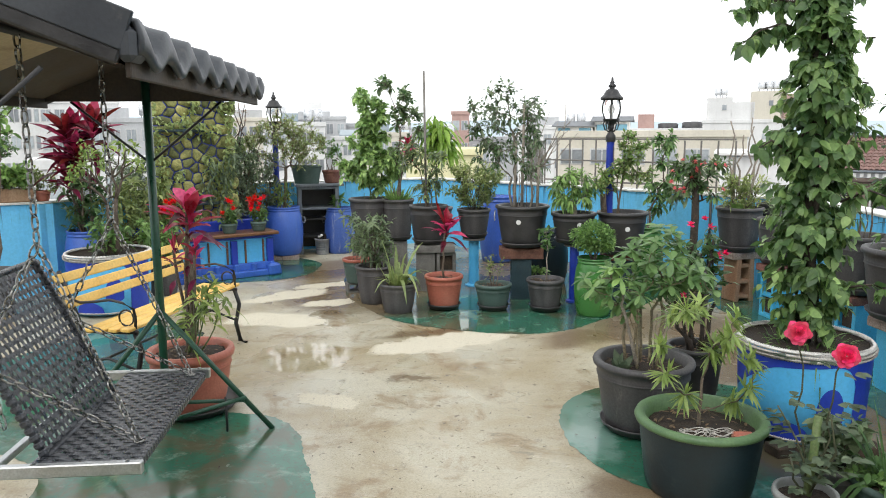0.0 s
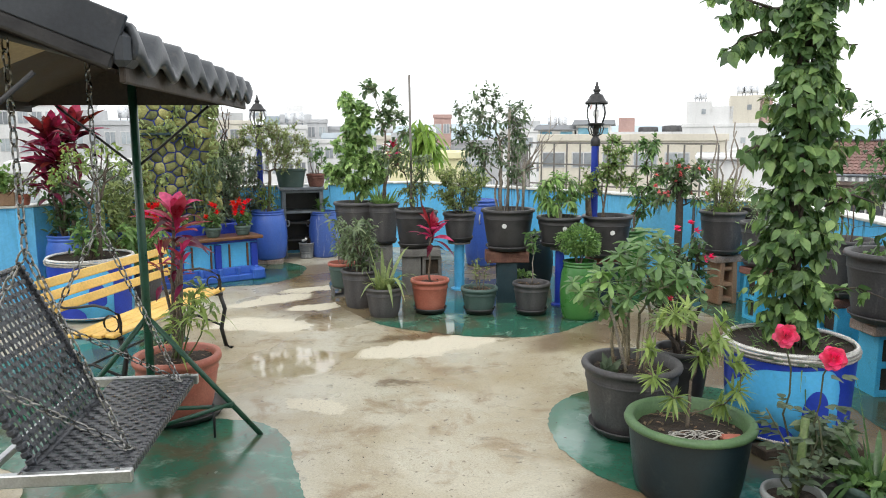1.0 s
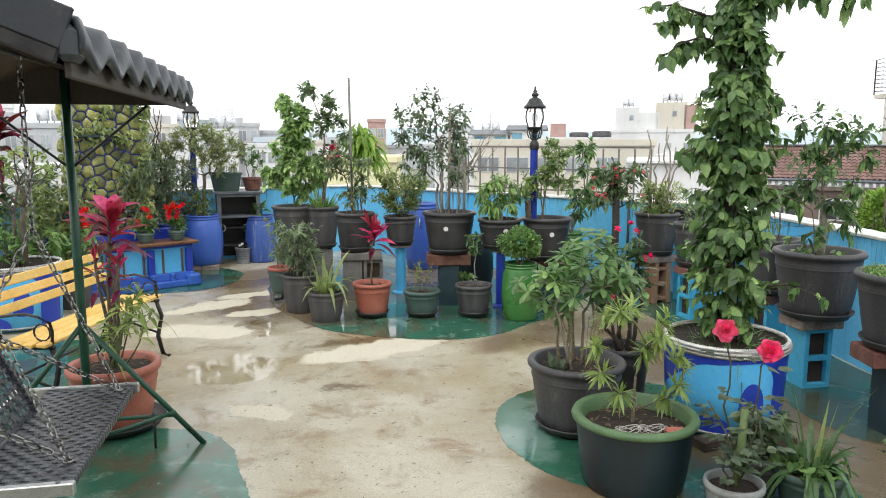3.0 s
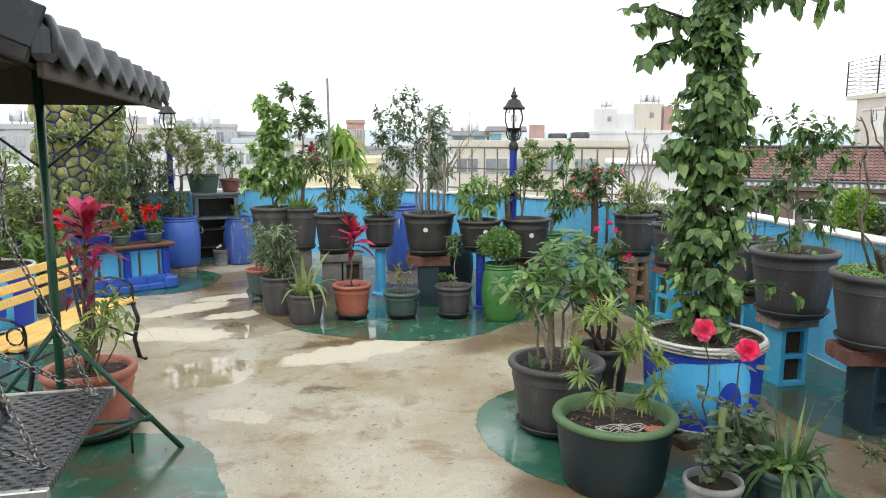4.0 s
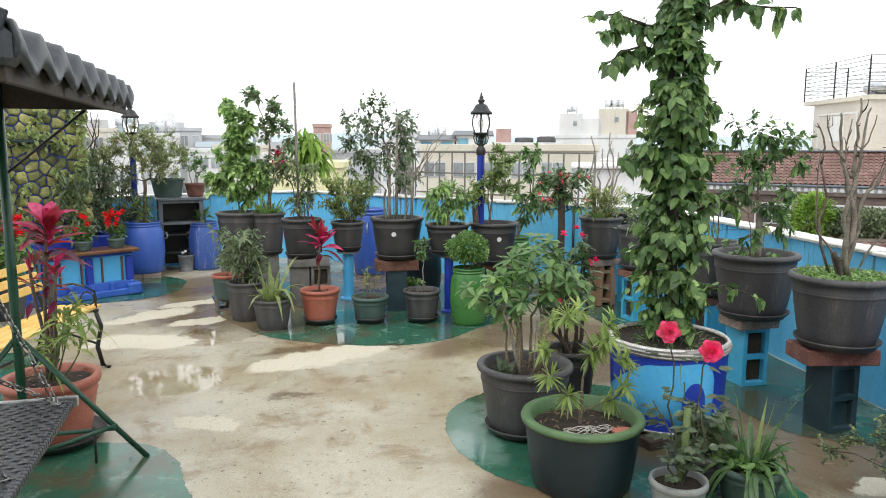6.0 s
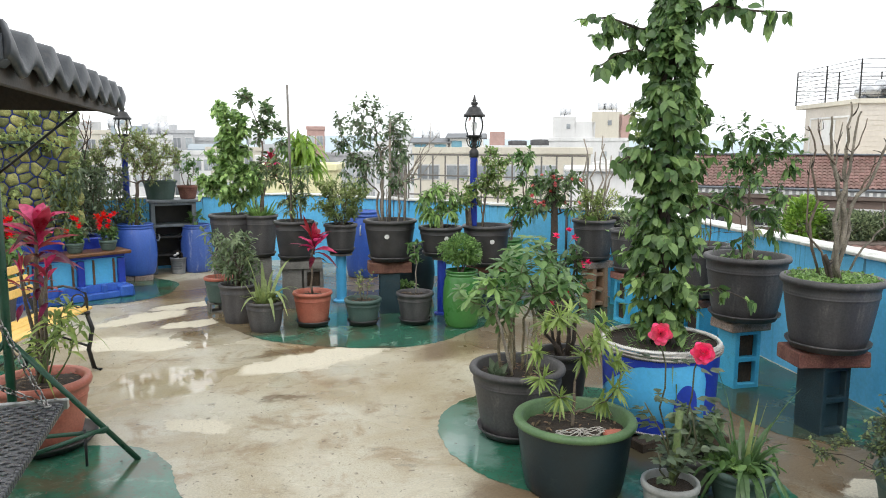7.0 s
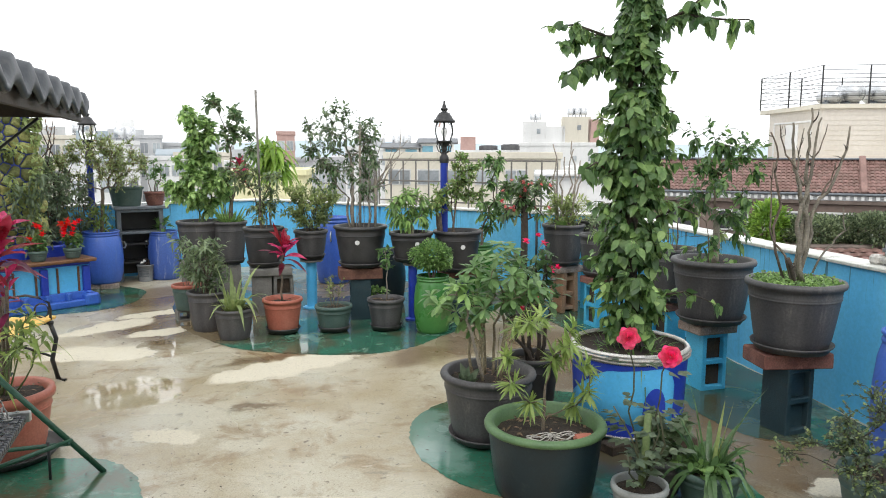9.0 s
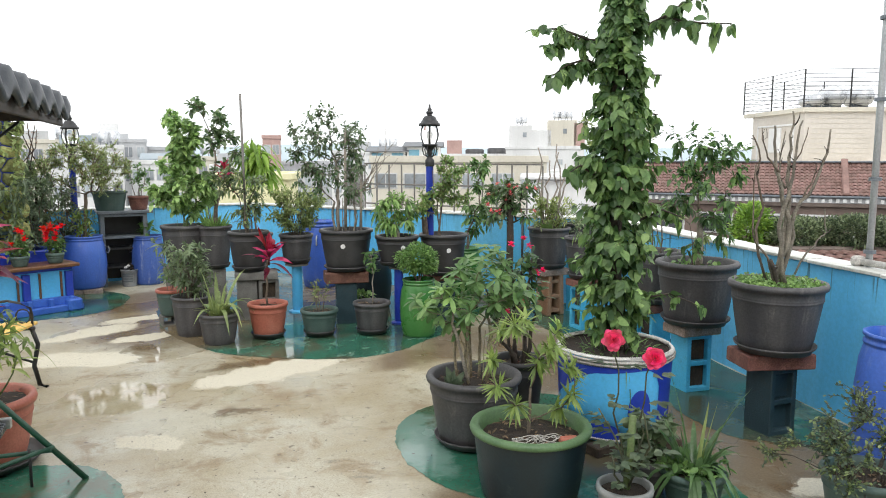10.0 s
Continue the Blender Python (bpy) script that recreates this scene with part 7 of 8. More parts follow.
concrete_block(-1.0, 8.15, 0, 90, "concrete", "grey concrete block on end").scale = (1, 1, 0.92)
concrete_block(-0.79, 8.1, 0, 98, "concrete", "grey concrete block on end")
e, z = potted(-0.79, 8.1, 0.40, 0.175, 0.43, "pot dark", "dark grey pot with narrow leaves, tall shrub and crimson tuft", saucer="pot black")
grassy(e, 38, z, 150, 0.25, 0.02, "leaf fresh", 0.32, 0.95, 0.1, "narrow")
clump_plant(e, 39, z, [(-0.07, 2.05), (0.04, 1.98), (0.14, 1.88), (0.01, 1.82), (0.19, 1.75), (0.03, 1.67), (0.21, 1.62), (-0.12, 2.09), (0.1, 1.72), (0.12, 1.5), (0.02, 1.4), (0.18, 1.38)], "leaf grey", 0.075, 0.042, 0.08, 4, 6, "obovate", 0.25, 0.3, 0.07, 2, 0.035, "bark", 0.0036, stems=3, base=0.05, stem_h=0.45, name="shrub_foliage", stem_name="shrub_stem", second=("leaf dark", 0.4, "darker leaves"))
cordyline(e, 40, z, [(0.14, -0.2, z + 0.66, 14, 0.19, 0.04)], lower="leaf red")
concrete_block(-0.37, 8.35, 0, 90, "concrete", "grey concrete block on end")
e, z = potted(-0.37, 8.35, 0.39, 0.17, 0.34, "pot dark", "dark pot with a sapling of long drooping light green leaves")
rng = np.random.default_rng(41)
trunk = way(rng, (0, 0, z - 0.02), (0.01, 0, z + 0.74), 0.02, 8)
P, D = [], []
shoots = []
for x, zz in ((-0.02, 1.76), (0.02, 1.72), (-0.08, 1.66), (0.07, 1.64), (0.14, 1.50), (0.02, 1.56), (0.09, 1.46), (0.18, 1.46), (-0.04, 1.6), (0.05, 1.7), (0.12, 1.6), (-0.1, 1.72), (-0.13, 1.62), (0.1, 1.7), (0.2, 1.56), (0.16, 1.38), (-0.06, 1.5)):
    tip = np.array([x, rng.normal(0, 0.06), zz - 0.39])
    w = way(rng, on(trunk, rng.uniform(0.75, 1.0)), tip, 0.06, 5)
    shoots.append((w, 0.005, 0.003, False))
    for k in range(8):
        a = rng.uniform(0, 6.28)
        P.append(on(w, rng.uniform(0.5, 1.0)))
        D.append([math.cos(a), math.sin(a), rng.uniform(-0.9, 0.35)])
wood(e, [(trunk, 0.010, 0.006, True)] + shoots, "bark")
leaf_pieces([leaves(P, D, 0.19, 0.05, 0.85, 0.3, "strap", rng, 0.5)], M["leaf lime"], e, 6)

# ---- right side, along the parapet ----
stand_table(2.52, 6.92, 18)
brick_slab(2.52, 6.92, 0.40, 0.3, 0.22, 0.065, 18, "brick grey", "weathered brick on a block stand")
e, z = potted(2.50, 6.92, 0.48, 0.205, 0.38, "pot dark", "dark grey pot with tall bare sticks over low leaves", saucer="pot dark")
rng = np.random.default_rng(51)
for p in [(way(rng, (x * 0.3, y * 0.3, z - 0.02), (x, y, z + h), 0.04, 8), 0.012, 0.006) for x, y, h in ((-0.12, 0, 0.82), (0.02, 0.05, 0.7), (0.06, -0.05, 0.78), (0.16, 0, 0.66), (0.24, 0.04, 0.55), (-0.05, 0.1, 0.5), (0.1, 0.1, 0.85))]:
    tube_part("bare_stem", [p], M["bark pale"], e)
shrub(e, 52, z, 0.34, 0.36, "leaf olive", stems=10, subs=6, per=12, L=0.06, W=0.016, shape="narrow", r=0.005, bare=0.1)
grassy(e, 53, z, 9, 0.18, 0.11, "leaf fresh", 0.5, 1.4, 0.09, "petal", "broad_leaves")
concrete_block(2.62, 6.28, 0, 102, "block blue", "light blue painted block on end")
brick_slab(2.64, 6.3, 0.39, 0.3, 0.22, 0.06, 12, "brick", "red brick on a painted block")
e, z = potted(2.64, 6.32, 0.464, 0.19, 0.36, "pot dark", "dark grey pot with low grey foliage", saucer="pot dark")
shrub(e, 54, z, 0.22, 0.16, "leaf grey", stems=4, subs=5, per=9, L=0.04, W=0.02, r=0.004)
e, z = potted(2.86, 7.0, 0.5, 0.17, 0.4, "pot dark", "dark pot with tangled grassy leaves")
grassy(e, 55, z, 60, 0.34, 0.014, "leaf olive", 0.8, 1.0, 0.08)
concrete_block(2.86, 7.0, 0, 40, "block blue", "light blue painted block on end").scale = (1, 1, 1.28)
concrete_block(2.72, 5.16, 0, 105, "block blue", "light blue painted block on end")
brick_slab(2.72, 5.16, 0.39, 0.3, 0.22, 0.06, 15, "brick", "red brick on a painted block")
e, z = potted(2.72, 5.16, 0.464, 0.2, 0.38, "pot dark", "dark grey pot with soft green foliage", saucer="pot dark")
clump_plant(e, 56, z, [(-0.05, 1.0), (0.12, 1.08), (0.24, 1.18), (-0.1, 1.14), (0.05, 1.2), (0.2, 1.02), (-0.25, 1.3), (-0.15, 1.45), (-0.38, 1.5), (-0.5, 1.62), (-0.58, 1.8), (-0.42, 1.74), (-0.05, 1.62), (0.0, 1.74), (-0.2, 1.62)], "leaf olive", 0.05, 0.022, 0.09, 5, 9, "ovate", 0.3, 0.1, 0.09, 1, 0.03, "bark", 0.003, stems=3, stem_h=0.3)
concrete_block(2.64, 4.47, 0, 6, "block blue", "light blue painted concrete block with two open cells")
brick_slab(2.63, 4.45, 0.39, 0.30, 0.23, 0.062, 8, "brick grey", "weathered brick on a light blue block")
e, z = potted(2.63, 4.42, 0.468, 0.258, 0.40, "pot dark", "large dark grey pot with a drooping broad-leaved shrub", saucer="pot dark", lip=0.035)
rng = np.random.default_rng(57)
clump_plant(e, 57, z, [(-0.15, 1.62), (-0.06, 1.64), (0.04, 1.61), (0.12, 1.62), (0.18, 1.57), (-0.02, 1.53), (0.03, 1.46), (-0.05, 1.42), (0.11, 1.49), (0.16, 1.45), (-0.14, 1.42), (-0.07, 1.31), (0.02, 1.28), (0.11, 1.28), (0.16, 1.18), (0.07, 1.16), (0.19, 1.11), (-0.09, 1.02), (-0.18, 1.2)], "leaf mid", 0.054, 0.03, 0.12, 6, 8, "ovate", 0.45, -0.12, 0.09, 1, 0.03, "bark", 0.0028, trunks=[way(rng, (0.02, 0.02, z - 0.02), (-0.01, 0.0, 0.86), 0.02, 6), way(rng, (-0.03, 0.0, z - 0.02), (-0.05, 0.02, 0.66), 0.04, 5)], second=("leaf dark", 0.5, "darker leaves"))
tube_part("cut_trunk", [(way(rng, (0.03, 0.03, z - 0.02), (0.0, 0.0, z + 0.36), 0.02, 5), 0.024, 0.02)], M["bark pale"], e, "pale cut trunk")
ground_cover(e, 58, z, 0.18, 40, 0.05, "leaf mid")
concrete_block(2.68, 3.67, 0, 10, "block teal", "dark teal painted concrete block with two open cells")
brick_slab(2.66, 3.66, 0.39, 0.40, 0.25, 0.085, -6, "brick", "red brown brick slab on a dark block")
e, z = potted(2.65, 3.62, 0.489, 0.250, 0.375, "pot dark", "large dark grey pot with bare tree over green ground cover", saucer="pot dark", lip=0.035)
rng = np.random.default_rng(59)
for r0, r1, y0, y1, pts, mat in (
        (0.026, 0.007, 0.0, 0.03, ((0.01, 0.87), (0.04, 1.06), (0.045, 1.23), (0.0, 1.39), (-0.03, 1.48), (-0.05, 1.64), (-0.05, 1.73)), "bark grey"),
        (0.020, 0.006, 0.02, -0.03, ((0.03, 0.87), (0.09, 1.13), (0.12, 1.32), (0.22, 1.49), (0.26, 1.59), (0.25, 1.71)), "bark grey"),
        (0.022, 0.006, -0.03, 0.02, ((0.015, 0.87), (-0.01, 1.10), (-0.005, 1.23), (0.03, 1.39), (0.06, 1.50), (0.08, 1.64), (0.11, 1.76)), "bark grey"),
        (0.022, 0.006, 0.03, 0.06, ((0.03, 0.9), (0.06, 1.23), (0.05, 1.43), (0.06, 1.56), (0.06, 1.68), (0.08, 1.81)), "bark grey"),
        (0.010, 0.005, -0.06, -0.08, ((-0.05, 0.87), (-0.11, 1.02), (-0.21, 1.12), (-0.22, 1.16), (-0.23, 1.52)), "bark"),
        (0.009, 0.004, -0.05, -0.06, ((0.06, 0.92), (0.18, 1.08), (0.24, 1.15), (0.22, 1.28)), "bark grey"),
        (0.012, 0.005, 0.05, 0.08, ((-0.04, 0.87), (-0.08, 1.28), (-0.12, 1.46), (-0.12, 1.60), (-0.15, 1.68)), "bark"),
        (0.019, 0.017, -0.08, -0.10, ((-0.06, 0.87), (-0.09, 0.93), (-0.13, 1.01)), "bark dark"),
        (0.010, 0.004, 0.02, 0.05, ((0.03, 1.39), (-0.02, 1.46), (0.0, 1.55), (0.02, 1.70)), "bark grey"),
        (0.009, 0.003, 0.0, -0.04, ((0.12, 1.32), (0.16, 1.42), (0.17, 1.52)), "bark"),
        (0.009, 0.003, 0.0, 0.05, ((-0.03, 1.48), (-0.09, 1.56), (-0.12, 1.66), (-0.11, 1.72)), "bark"),
        (0.008, 0.003, 0.03, 0.0, ((0.06, 1.5), (0.11, 1.58), (0.13, 1.72)), "bark")):
    k = len(pts)
    line = [(x + rng.normal(0, 0.004), y0 + (y1 - y0) * i / (k - 1), zz - 0.489) for i, (x, zz) in enumerate(pts)]
    line = [np.array(line[0])] + [q for a, b in zip(line, line[1:]) for q in way(rng, a, b, 0.05, 4)[1:]]
    tube_part("branch", [(line, r0 * 0.68, r1 * 0.75)], M[mat], e, sides=7)
    for q in range(3):
        at_ = on(line, rng.uniform(0.45, 0.95))
        if r0 > 0.008:
            tube_part("spur", [(way(rng, at_, at_ + rng.normal(0, 0.022, 3) + np.array([0, 0, 0.045]), 0.1, 4), r1 * 0.8, 0.0015)], M["bark dark"], e, sides=4)
ground_cover(e, 60, z + 0.02, 0.235, 1500, 0.024, "leaf fresh")
e, h = barrel(2.95, 3.06, 0, 0.20, 0.70, "drum blue", "blue plastic barrel with a black handle beside the parapet", handle=True, rz=70)

# tall thorny plant with scarlet flowers
e, z = potted(1.98, 6.55, 0.0, 0.19, 0.36, "pot dark", "dark pot with a tall thorny stem crowned by red flowers")
V, F = tubes([([(0, 0, z - 0.02), (0.01, 0, z + 0.5), (0.0, 0.01, z + 0.95)], 0.035, 0.03)], 10)
put("stem", mesh_from("stem", V, F, True), M["bark dark"], e)
clump_plant(e, 61, z, [(-0.05, 1.27), (0.09, 1.29), (-0.07, 1.16), (0.04, 1.14), (-0.09, 1.06), (0.09, 1.05), (-0.14, 1.28), (0.14, 1.16), (0.02, 1.24)], "leaf grey", 0.07, 0.028, 0.07, 5, 7, "obovate", 0.3, 0.2, 0.08, 2, 0.025, "bark dark", 0.004, trunks=[way(rng, (0.0, 0.0, z + 0.4), (0.01, 0.0, 0.95), 0.02, 5)], stem_name="branch_stem", second=("leaf mid", 0.4, "greener leaves"))
rng = np.random.default_rng(62)
flower_dots(e, 63, [(rng.uniform(-0.28, 0.24), rng.uniform(-0.24, 0.05), z + rng.uniform(0.72, 1.02)) for _ in range(26)], 0.024, M["petal coral"], "small coral flower head")

# ---- right foreground ----
e, z = potted(0.97, 3.84, 0.014, 0.252, 0.36, "pot dark", "large dark grey pot on a saucer with an umbrella-leaved shrub", saucer="pot dark", lip=0.032)
rng = np.random.default_rng(71)
heads = [(-0.17, 0.82), (0.03, 1.03), (-0.06, 0.94), (0.08, 0.92), (-0.03, 0.73), (0.14, 0.86), (-0.16, 0.72), (-0.24, 0.76), (0.20, 0.88), (0.14, 0.78), (0.25, 0.83), (0.06, 0.82), (-0.08, 0.84), (0.12, 0.98)]
tips = crown_points(e, rng, heads, 0.12, 0.045, 5)
trunks = stubs(rng, z, 9, 0.10, 0.34)
rosette_tree(e, 72, tips, "leaf umbrella", 8, 0.078, 0.033, "obovate", trunks, "bark stem", 0.0026, 0.05, 0.2, 0.0, 0.75)
rosette_tree(e, 721, [np.array((-0.2, -0.1, 0.86)), np.array((-0.16, -0.14, 0.83)), np.array((-0.25, -0.12, 0.82))], "leaf fresh", 9, 0.085, 0.032, "obovate", [way(rng, (-0.03, -0.03, z - 0.02), (-0.14, -0.08, 0.68), 0.03, 6)], "bark pale", 0.005, 0.05, 0.18, 0.0, 0.75)
e, z = thing("small_succulent", 0.83, 3.76, 0.33, "small dark pointed succulent in a large pot", "plant"), 0.0
grassy(e, 73, 0.0, 14, 0.13, 0.05, "leaf rose", 0.15, 0.9, 0.02, "strap")
e, z = potted(1.36, 4.26, 0.0, 0.16, 0.34, "pot black", "black pot with a thorny shrub and small pink flowers")
shrub(e, 74, z, 0.72, 0.22, "leaf dark", bark="bark dark", stems=6, subs=6, per=7, L=0.065, W=0.03, r=0.014, bare=0.4)
flower_dots(e, 75, [(-0.12, -0.14, 0.36 + z), (-0.06, 0.0, 0.74 + z), (0.0, -0.05, 0.78 + z), (0.06, 0.02, 0.72 + z), (0.1, 0.0, 0.56 + z), (0.13, -0.03, 0.58 + z), (-0.02, -0.15, 0.42 + z)], 0.028, M["petal pink"], "small bright pink flower")
e, z = potted(1.08, 3.19, 0.0, 0.272, 0.335, "pot green", "dark teal tub with pale green rim and narrow-leaved shrub", taper=0.82, soil=0.84, band=False, lip=0.03, rim_mat=M["rim green"], seg=56)
rng = np.random.default_rng(80)
tips = crown_points(e, rng, [(-0.06, 0.86), (-0.10, 0.80), (-0.20, 0.64), (-0.10, 0.46), (-0.19, 0.53), (0.10, 0.72), (0.05, 0.68), (0.18, 0.76), (0.26, 0.54), (0.19, 0.47), (0.23, 0.58), (0.15, 0.40), (0.03, 0.60), (-0.14, 0.76), (-0.02, 0.78), (0.12, 0.66)], 0.07, 0.012, 1)
rosette_tree(e, 81, tips, "leaf yellow", 25, 0.085, 0.0155, "narrow", [way(rng, (-0.01, 0.0, z - 0.02), (0.0, 0.01, 0.5), 0.02, 6)], "bark", 0.0023, 0.25, 0.12, 0.05, 0.4)
rng = np.random.default_rng(82)
loops = []
for cx in (-0.06, 0.05):
    for k in range(4):
        rr = rng.uniform(0.03, 0.055)
        loops.append(([(cx + rr * 1.3 * math.cos(a) + rng.normal(0, 0.003), -0.10 + rr * 0.7 * math.sin(a), z + 0.012 + 0.01 * math.sin(2 * a + k)) for a in np.linspace(0, 6.1, 22)], 0.0022, 0.0022))
tube_part("wire_tangle", loops, M["rope"], e, "tangle of pale wire on the soil", 5)
part("brick_shard", box(0.09, 0.05, 0.03, 0.14, -0.13, z - 0.005, 0.008), M["terracotta"], e, "broken piece of red brick")
# bricks under the tub, coloured darker than the other bricks
for x, y, rz in ((1.62, 3.55, 20), (1.95, 3.56, -10), (2.02, 4.0, 50), (1.62, 4.0, 80)):
    brick_slab(x, y, 0.0, 0.2, 0.1, 0.055, rz, "cell dirt", "dark brown brick under the painted tub")

e, z = painted_tub(1.77, 3.80, 0.057, 0.315, 0.455, "tub painted in two blues with a rope rim and climbing vine", rz=0)
vine_column(e, 91, z, 0.055, (
    ([(-0.04, 0.0, 2.06), (-0.15, 0.02, 2.12), (-0.28, 0.04, 2.13), (-0.42, 0.05, 2.08)], 24, 0.085), ([(-0.2, 0.0, 2.12), (-0.36, 0.0, 2.17), (-0.48, 0.02, 2.16)], 7, 0.04),
    ([(-0.05, 0.02, 1.96), (-0.2, 0.03, 2.02), (-0.3, 0.04, 1.99), (-0.38, 0.04, 1.93)], 15, 0.07), ([(-0.1, 0.0, 1.98), (-0.17, -0.02, 1.93)], 5, 0.05),
    ([(0.0, 0.0, 2.12), (0.12, -0.03, 2.2), (0.22, -0.05, 2.25), (0.3, -0.06, 2.31), (0.41, -0.07, 2.35)], 20, 0.075), ([(0.2, -0.04, 2.24), (0.32, -0.06, 2.22), (0.43, -0.08, 2.21), (0.57, -0.1, 2.21)], 13, 0.055),
    ([(0.05, 0.0, 1.88), (0.14, -0.02, 1.94), (0.21, -0.04, 1.94)], 4, 0.04), ([(0.05, 0.0, 1.68), (0.15, -0.02, 1.74), (0.2, -0.03, 1.73)], 4, 0.04), ([(0.1, -0.1, 0.74), (0.24, -0.16, 0.77), (0.36, -0.2, 0.72)], 6, 0.05), ([(-0.1, 0, 1.38), (-0.24, -0.03, 1.46), (-0.3, -0.03, 1.42)], 6, 0.06), ([(0.1, -0.05, 1.16), (0.22, -0.08, 1.22), (0.32, -0.1, 1.18)], 7, 0.06)))
grassy(e, 92, z, 130, 0.2, 0.010, "leaf mid", 0.9, 1.3, 0.24, "blade", "undergrowth")

# rose in a small white pot
e, z = potted(1.39, 2.84, 0.0, 0.118, 0.165, "pot grey", "small grey white pot with a rose bush in flower", band=False, taper=0.8)
rng = np.random.default_rng(95)
heads = [(-0.045, 0.06, 0.80), (0.085, -0.06, 0.745)]
paths = [(way(rng, (0.01, 0, z - 0.02), h, 0.04, 8), 0.005, 0.003) for h in heads]
paths += [(way(rng, (0, 0, z - 0.02), h, 0.08, 6), 0.006, 0.003) for h in ((-0.12, 0.02, 0.5), (0.1, 0.06, 0.45), (0.02, -0.1, 0.52), (0.14, -0.04, 0.36), (-0.1, -0.08, 0.34))]
P, D = [], []
for pts, r0, r1 in paths:
    for k in range(7 if r0 < 0.0055 else 4):
        s = rng.uniform(0.2, 0.88)
        c = on(pts, s)
        a = rng.uniform(0, 6.28)
        d = np.array([math.cos(a), math.sin(a), 0.15])
        for j, (f, sd) in enumerate(((0.03, 0.7), (0.03, -0.7), (0.065, 0.6), (0.065, -0.6), (0.085, 0))):
            P.append(c + d * f)
            D.append(d + sd * np.cross(d, [0, 0, 1]))
tube_part("cut_cane", [([(0.0, -0.01, z - 0.02), (0.015, -0.01, z + 0.16), (0.02, -0.015, z + 0.33)], 0.017, 0.016)], M["cane"], e, "thick green cut cane", 10)
for p in paths:
    tube_part("stem", [p], M["rose cane"], e, sides=5)
leaf_part("foliage", [leaves(P, D, 0.05, 0.034, 0.2, 0.2, "ovate", rng, 0.5)], M["leaf rose"], e)
for i, h in enumerate(heads):
    rose(e, h[0], h[1], h[2] - 0.012, 0.049, M["petal pink"], 96 + i, (-0.35, -0.85, 0.45), "open bright pink rose")
e, z = potted(1.76, 2.92, 0.0, 0.14, 0.17, "grey green", "low grey green pot with arching strap leaves")
grassy(e, 97, z, 38, 0.42, 0.030, "leaf dark", 0.75, 1.0, 0.05)
grassy(e, 96, z, 14, 0.56, 0.024, "leaf dark", 0.8, 1.4, 0.05)
grassy(e, 98, z, 3, 0.46, 0.02, "leaf olive", 0.25, 0.35, 0.05, "blade", "dry_leaves")
ground_cover(e, 99, z + 0.02, 0.15, 110, 0.05, "leaf mid")
e, z = potted(1.6, 3.08, 0.0, 0.12, 0.18, "pot dark", "small dark pot with soft round leaves")
shrub(e, 100, z, 0.2, 0.2, "leaf grey", stems=6, subs=5, per=8, L=0.055, W=0.045, r=0.004, bare=0.1)
e, z = potted(2.38, 2.60, 0.0, 0.18, 0.24, "grey green", "green pot with a spreading twiggy small-leaved bush")
clump_plant(e, 101, z, [(-0.24, 0.4), (-0.29, 0.3), (-0.15, 0.43), (-0.04, 0.45), (0.05, 0.46), (-0.2, 0.33), (-0.09, 0.35), (0.14, 0.41), (0.23, 0.45), (0.1, 0.37), (0.28, 0.37), (-0.13, 0.28), (0.05, 0.31), (0.32, 0.31), (-0.31, 0.24)], "leaf rose", 0.018, 0.012, 0.10, 11, 15, "ovate", 0.1, 0.15, 0.14, 2, 0.035, "bark dark", 0.0028, stems=8, base=0.09, stem_h=0.08, second=("leaf olive", 0.45, "paler leaves"))

# ---- left side ----
e, z = potted(-1.53, 4.02, 0.016, 0.232, 0.335, "terracotta", "large terracotta pot on a black saucer with crimson strap-leaved plants", saucer="pot black", wide=1.28, lip=0.045, soil=0.92)
cordyline(e, 111, z, [(0.04, -0.02, 1.13, 26, 0.30, 0.06), (0.09, -0.08, 0.93, 8, 0.16, 0.035), (-0.06, 0.0, 0.91, 8, 0.18, 0.036), (0.02, 0.05, 0.86, 7, 0.15, 0.03), (0.03, -0.03, 1.0, 6, 0.14, 0.03)], bark="bark")
shrub(e, 112, z, 0.46, 0.2, "leaf yellow", bark="cane", stems=7, subs=5, per=3, L=0.11, W=0.022, shape="narrow", droop=0.6, r=0.006, bare=0.5, lean=(0.16, -0.06), stem_tip=False, name="undergrowth", stem_name="undergrowth_stem")
e, z = painted_tub(-3.19, 6.36, 0.03, 0.352, 0.5, "tub painted in two blues with a rope rim and pale branches", rz=30)
rng = np.random.default_rng(121)
paths, P, D = [], [], []
fork = (0.09, -0.12, 0.98)
paths.append((way(rng, (0.07, -0.09, z - 0.02), fork, 0.02, 5), 0.030, 0.022))
paths.append((way(rng, (0.0, -0.02, z - 0.02), (0.02, 0.02, 0.92), 0.03, 5), 0.024, 0.016))
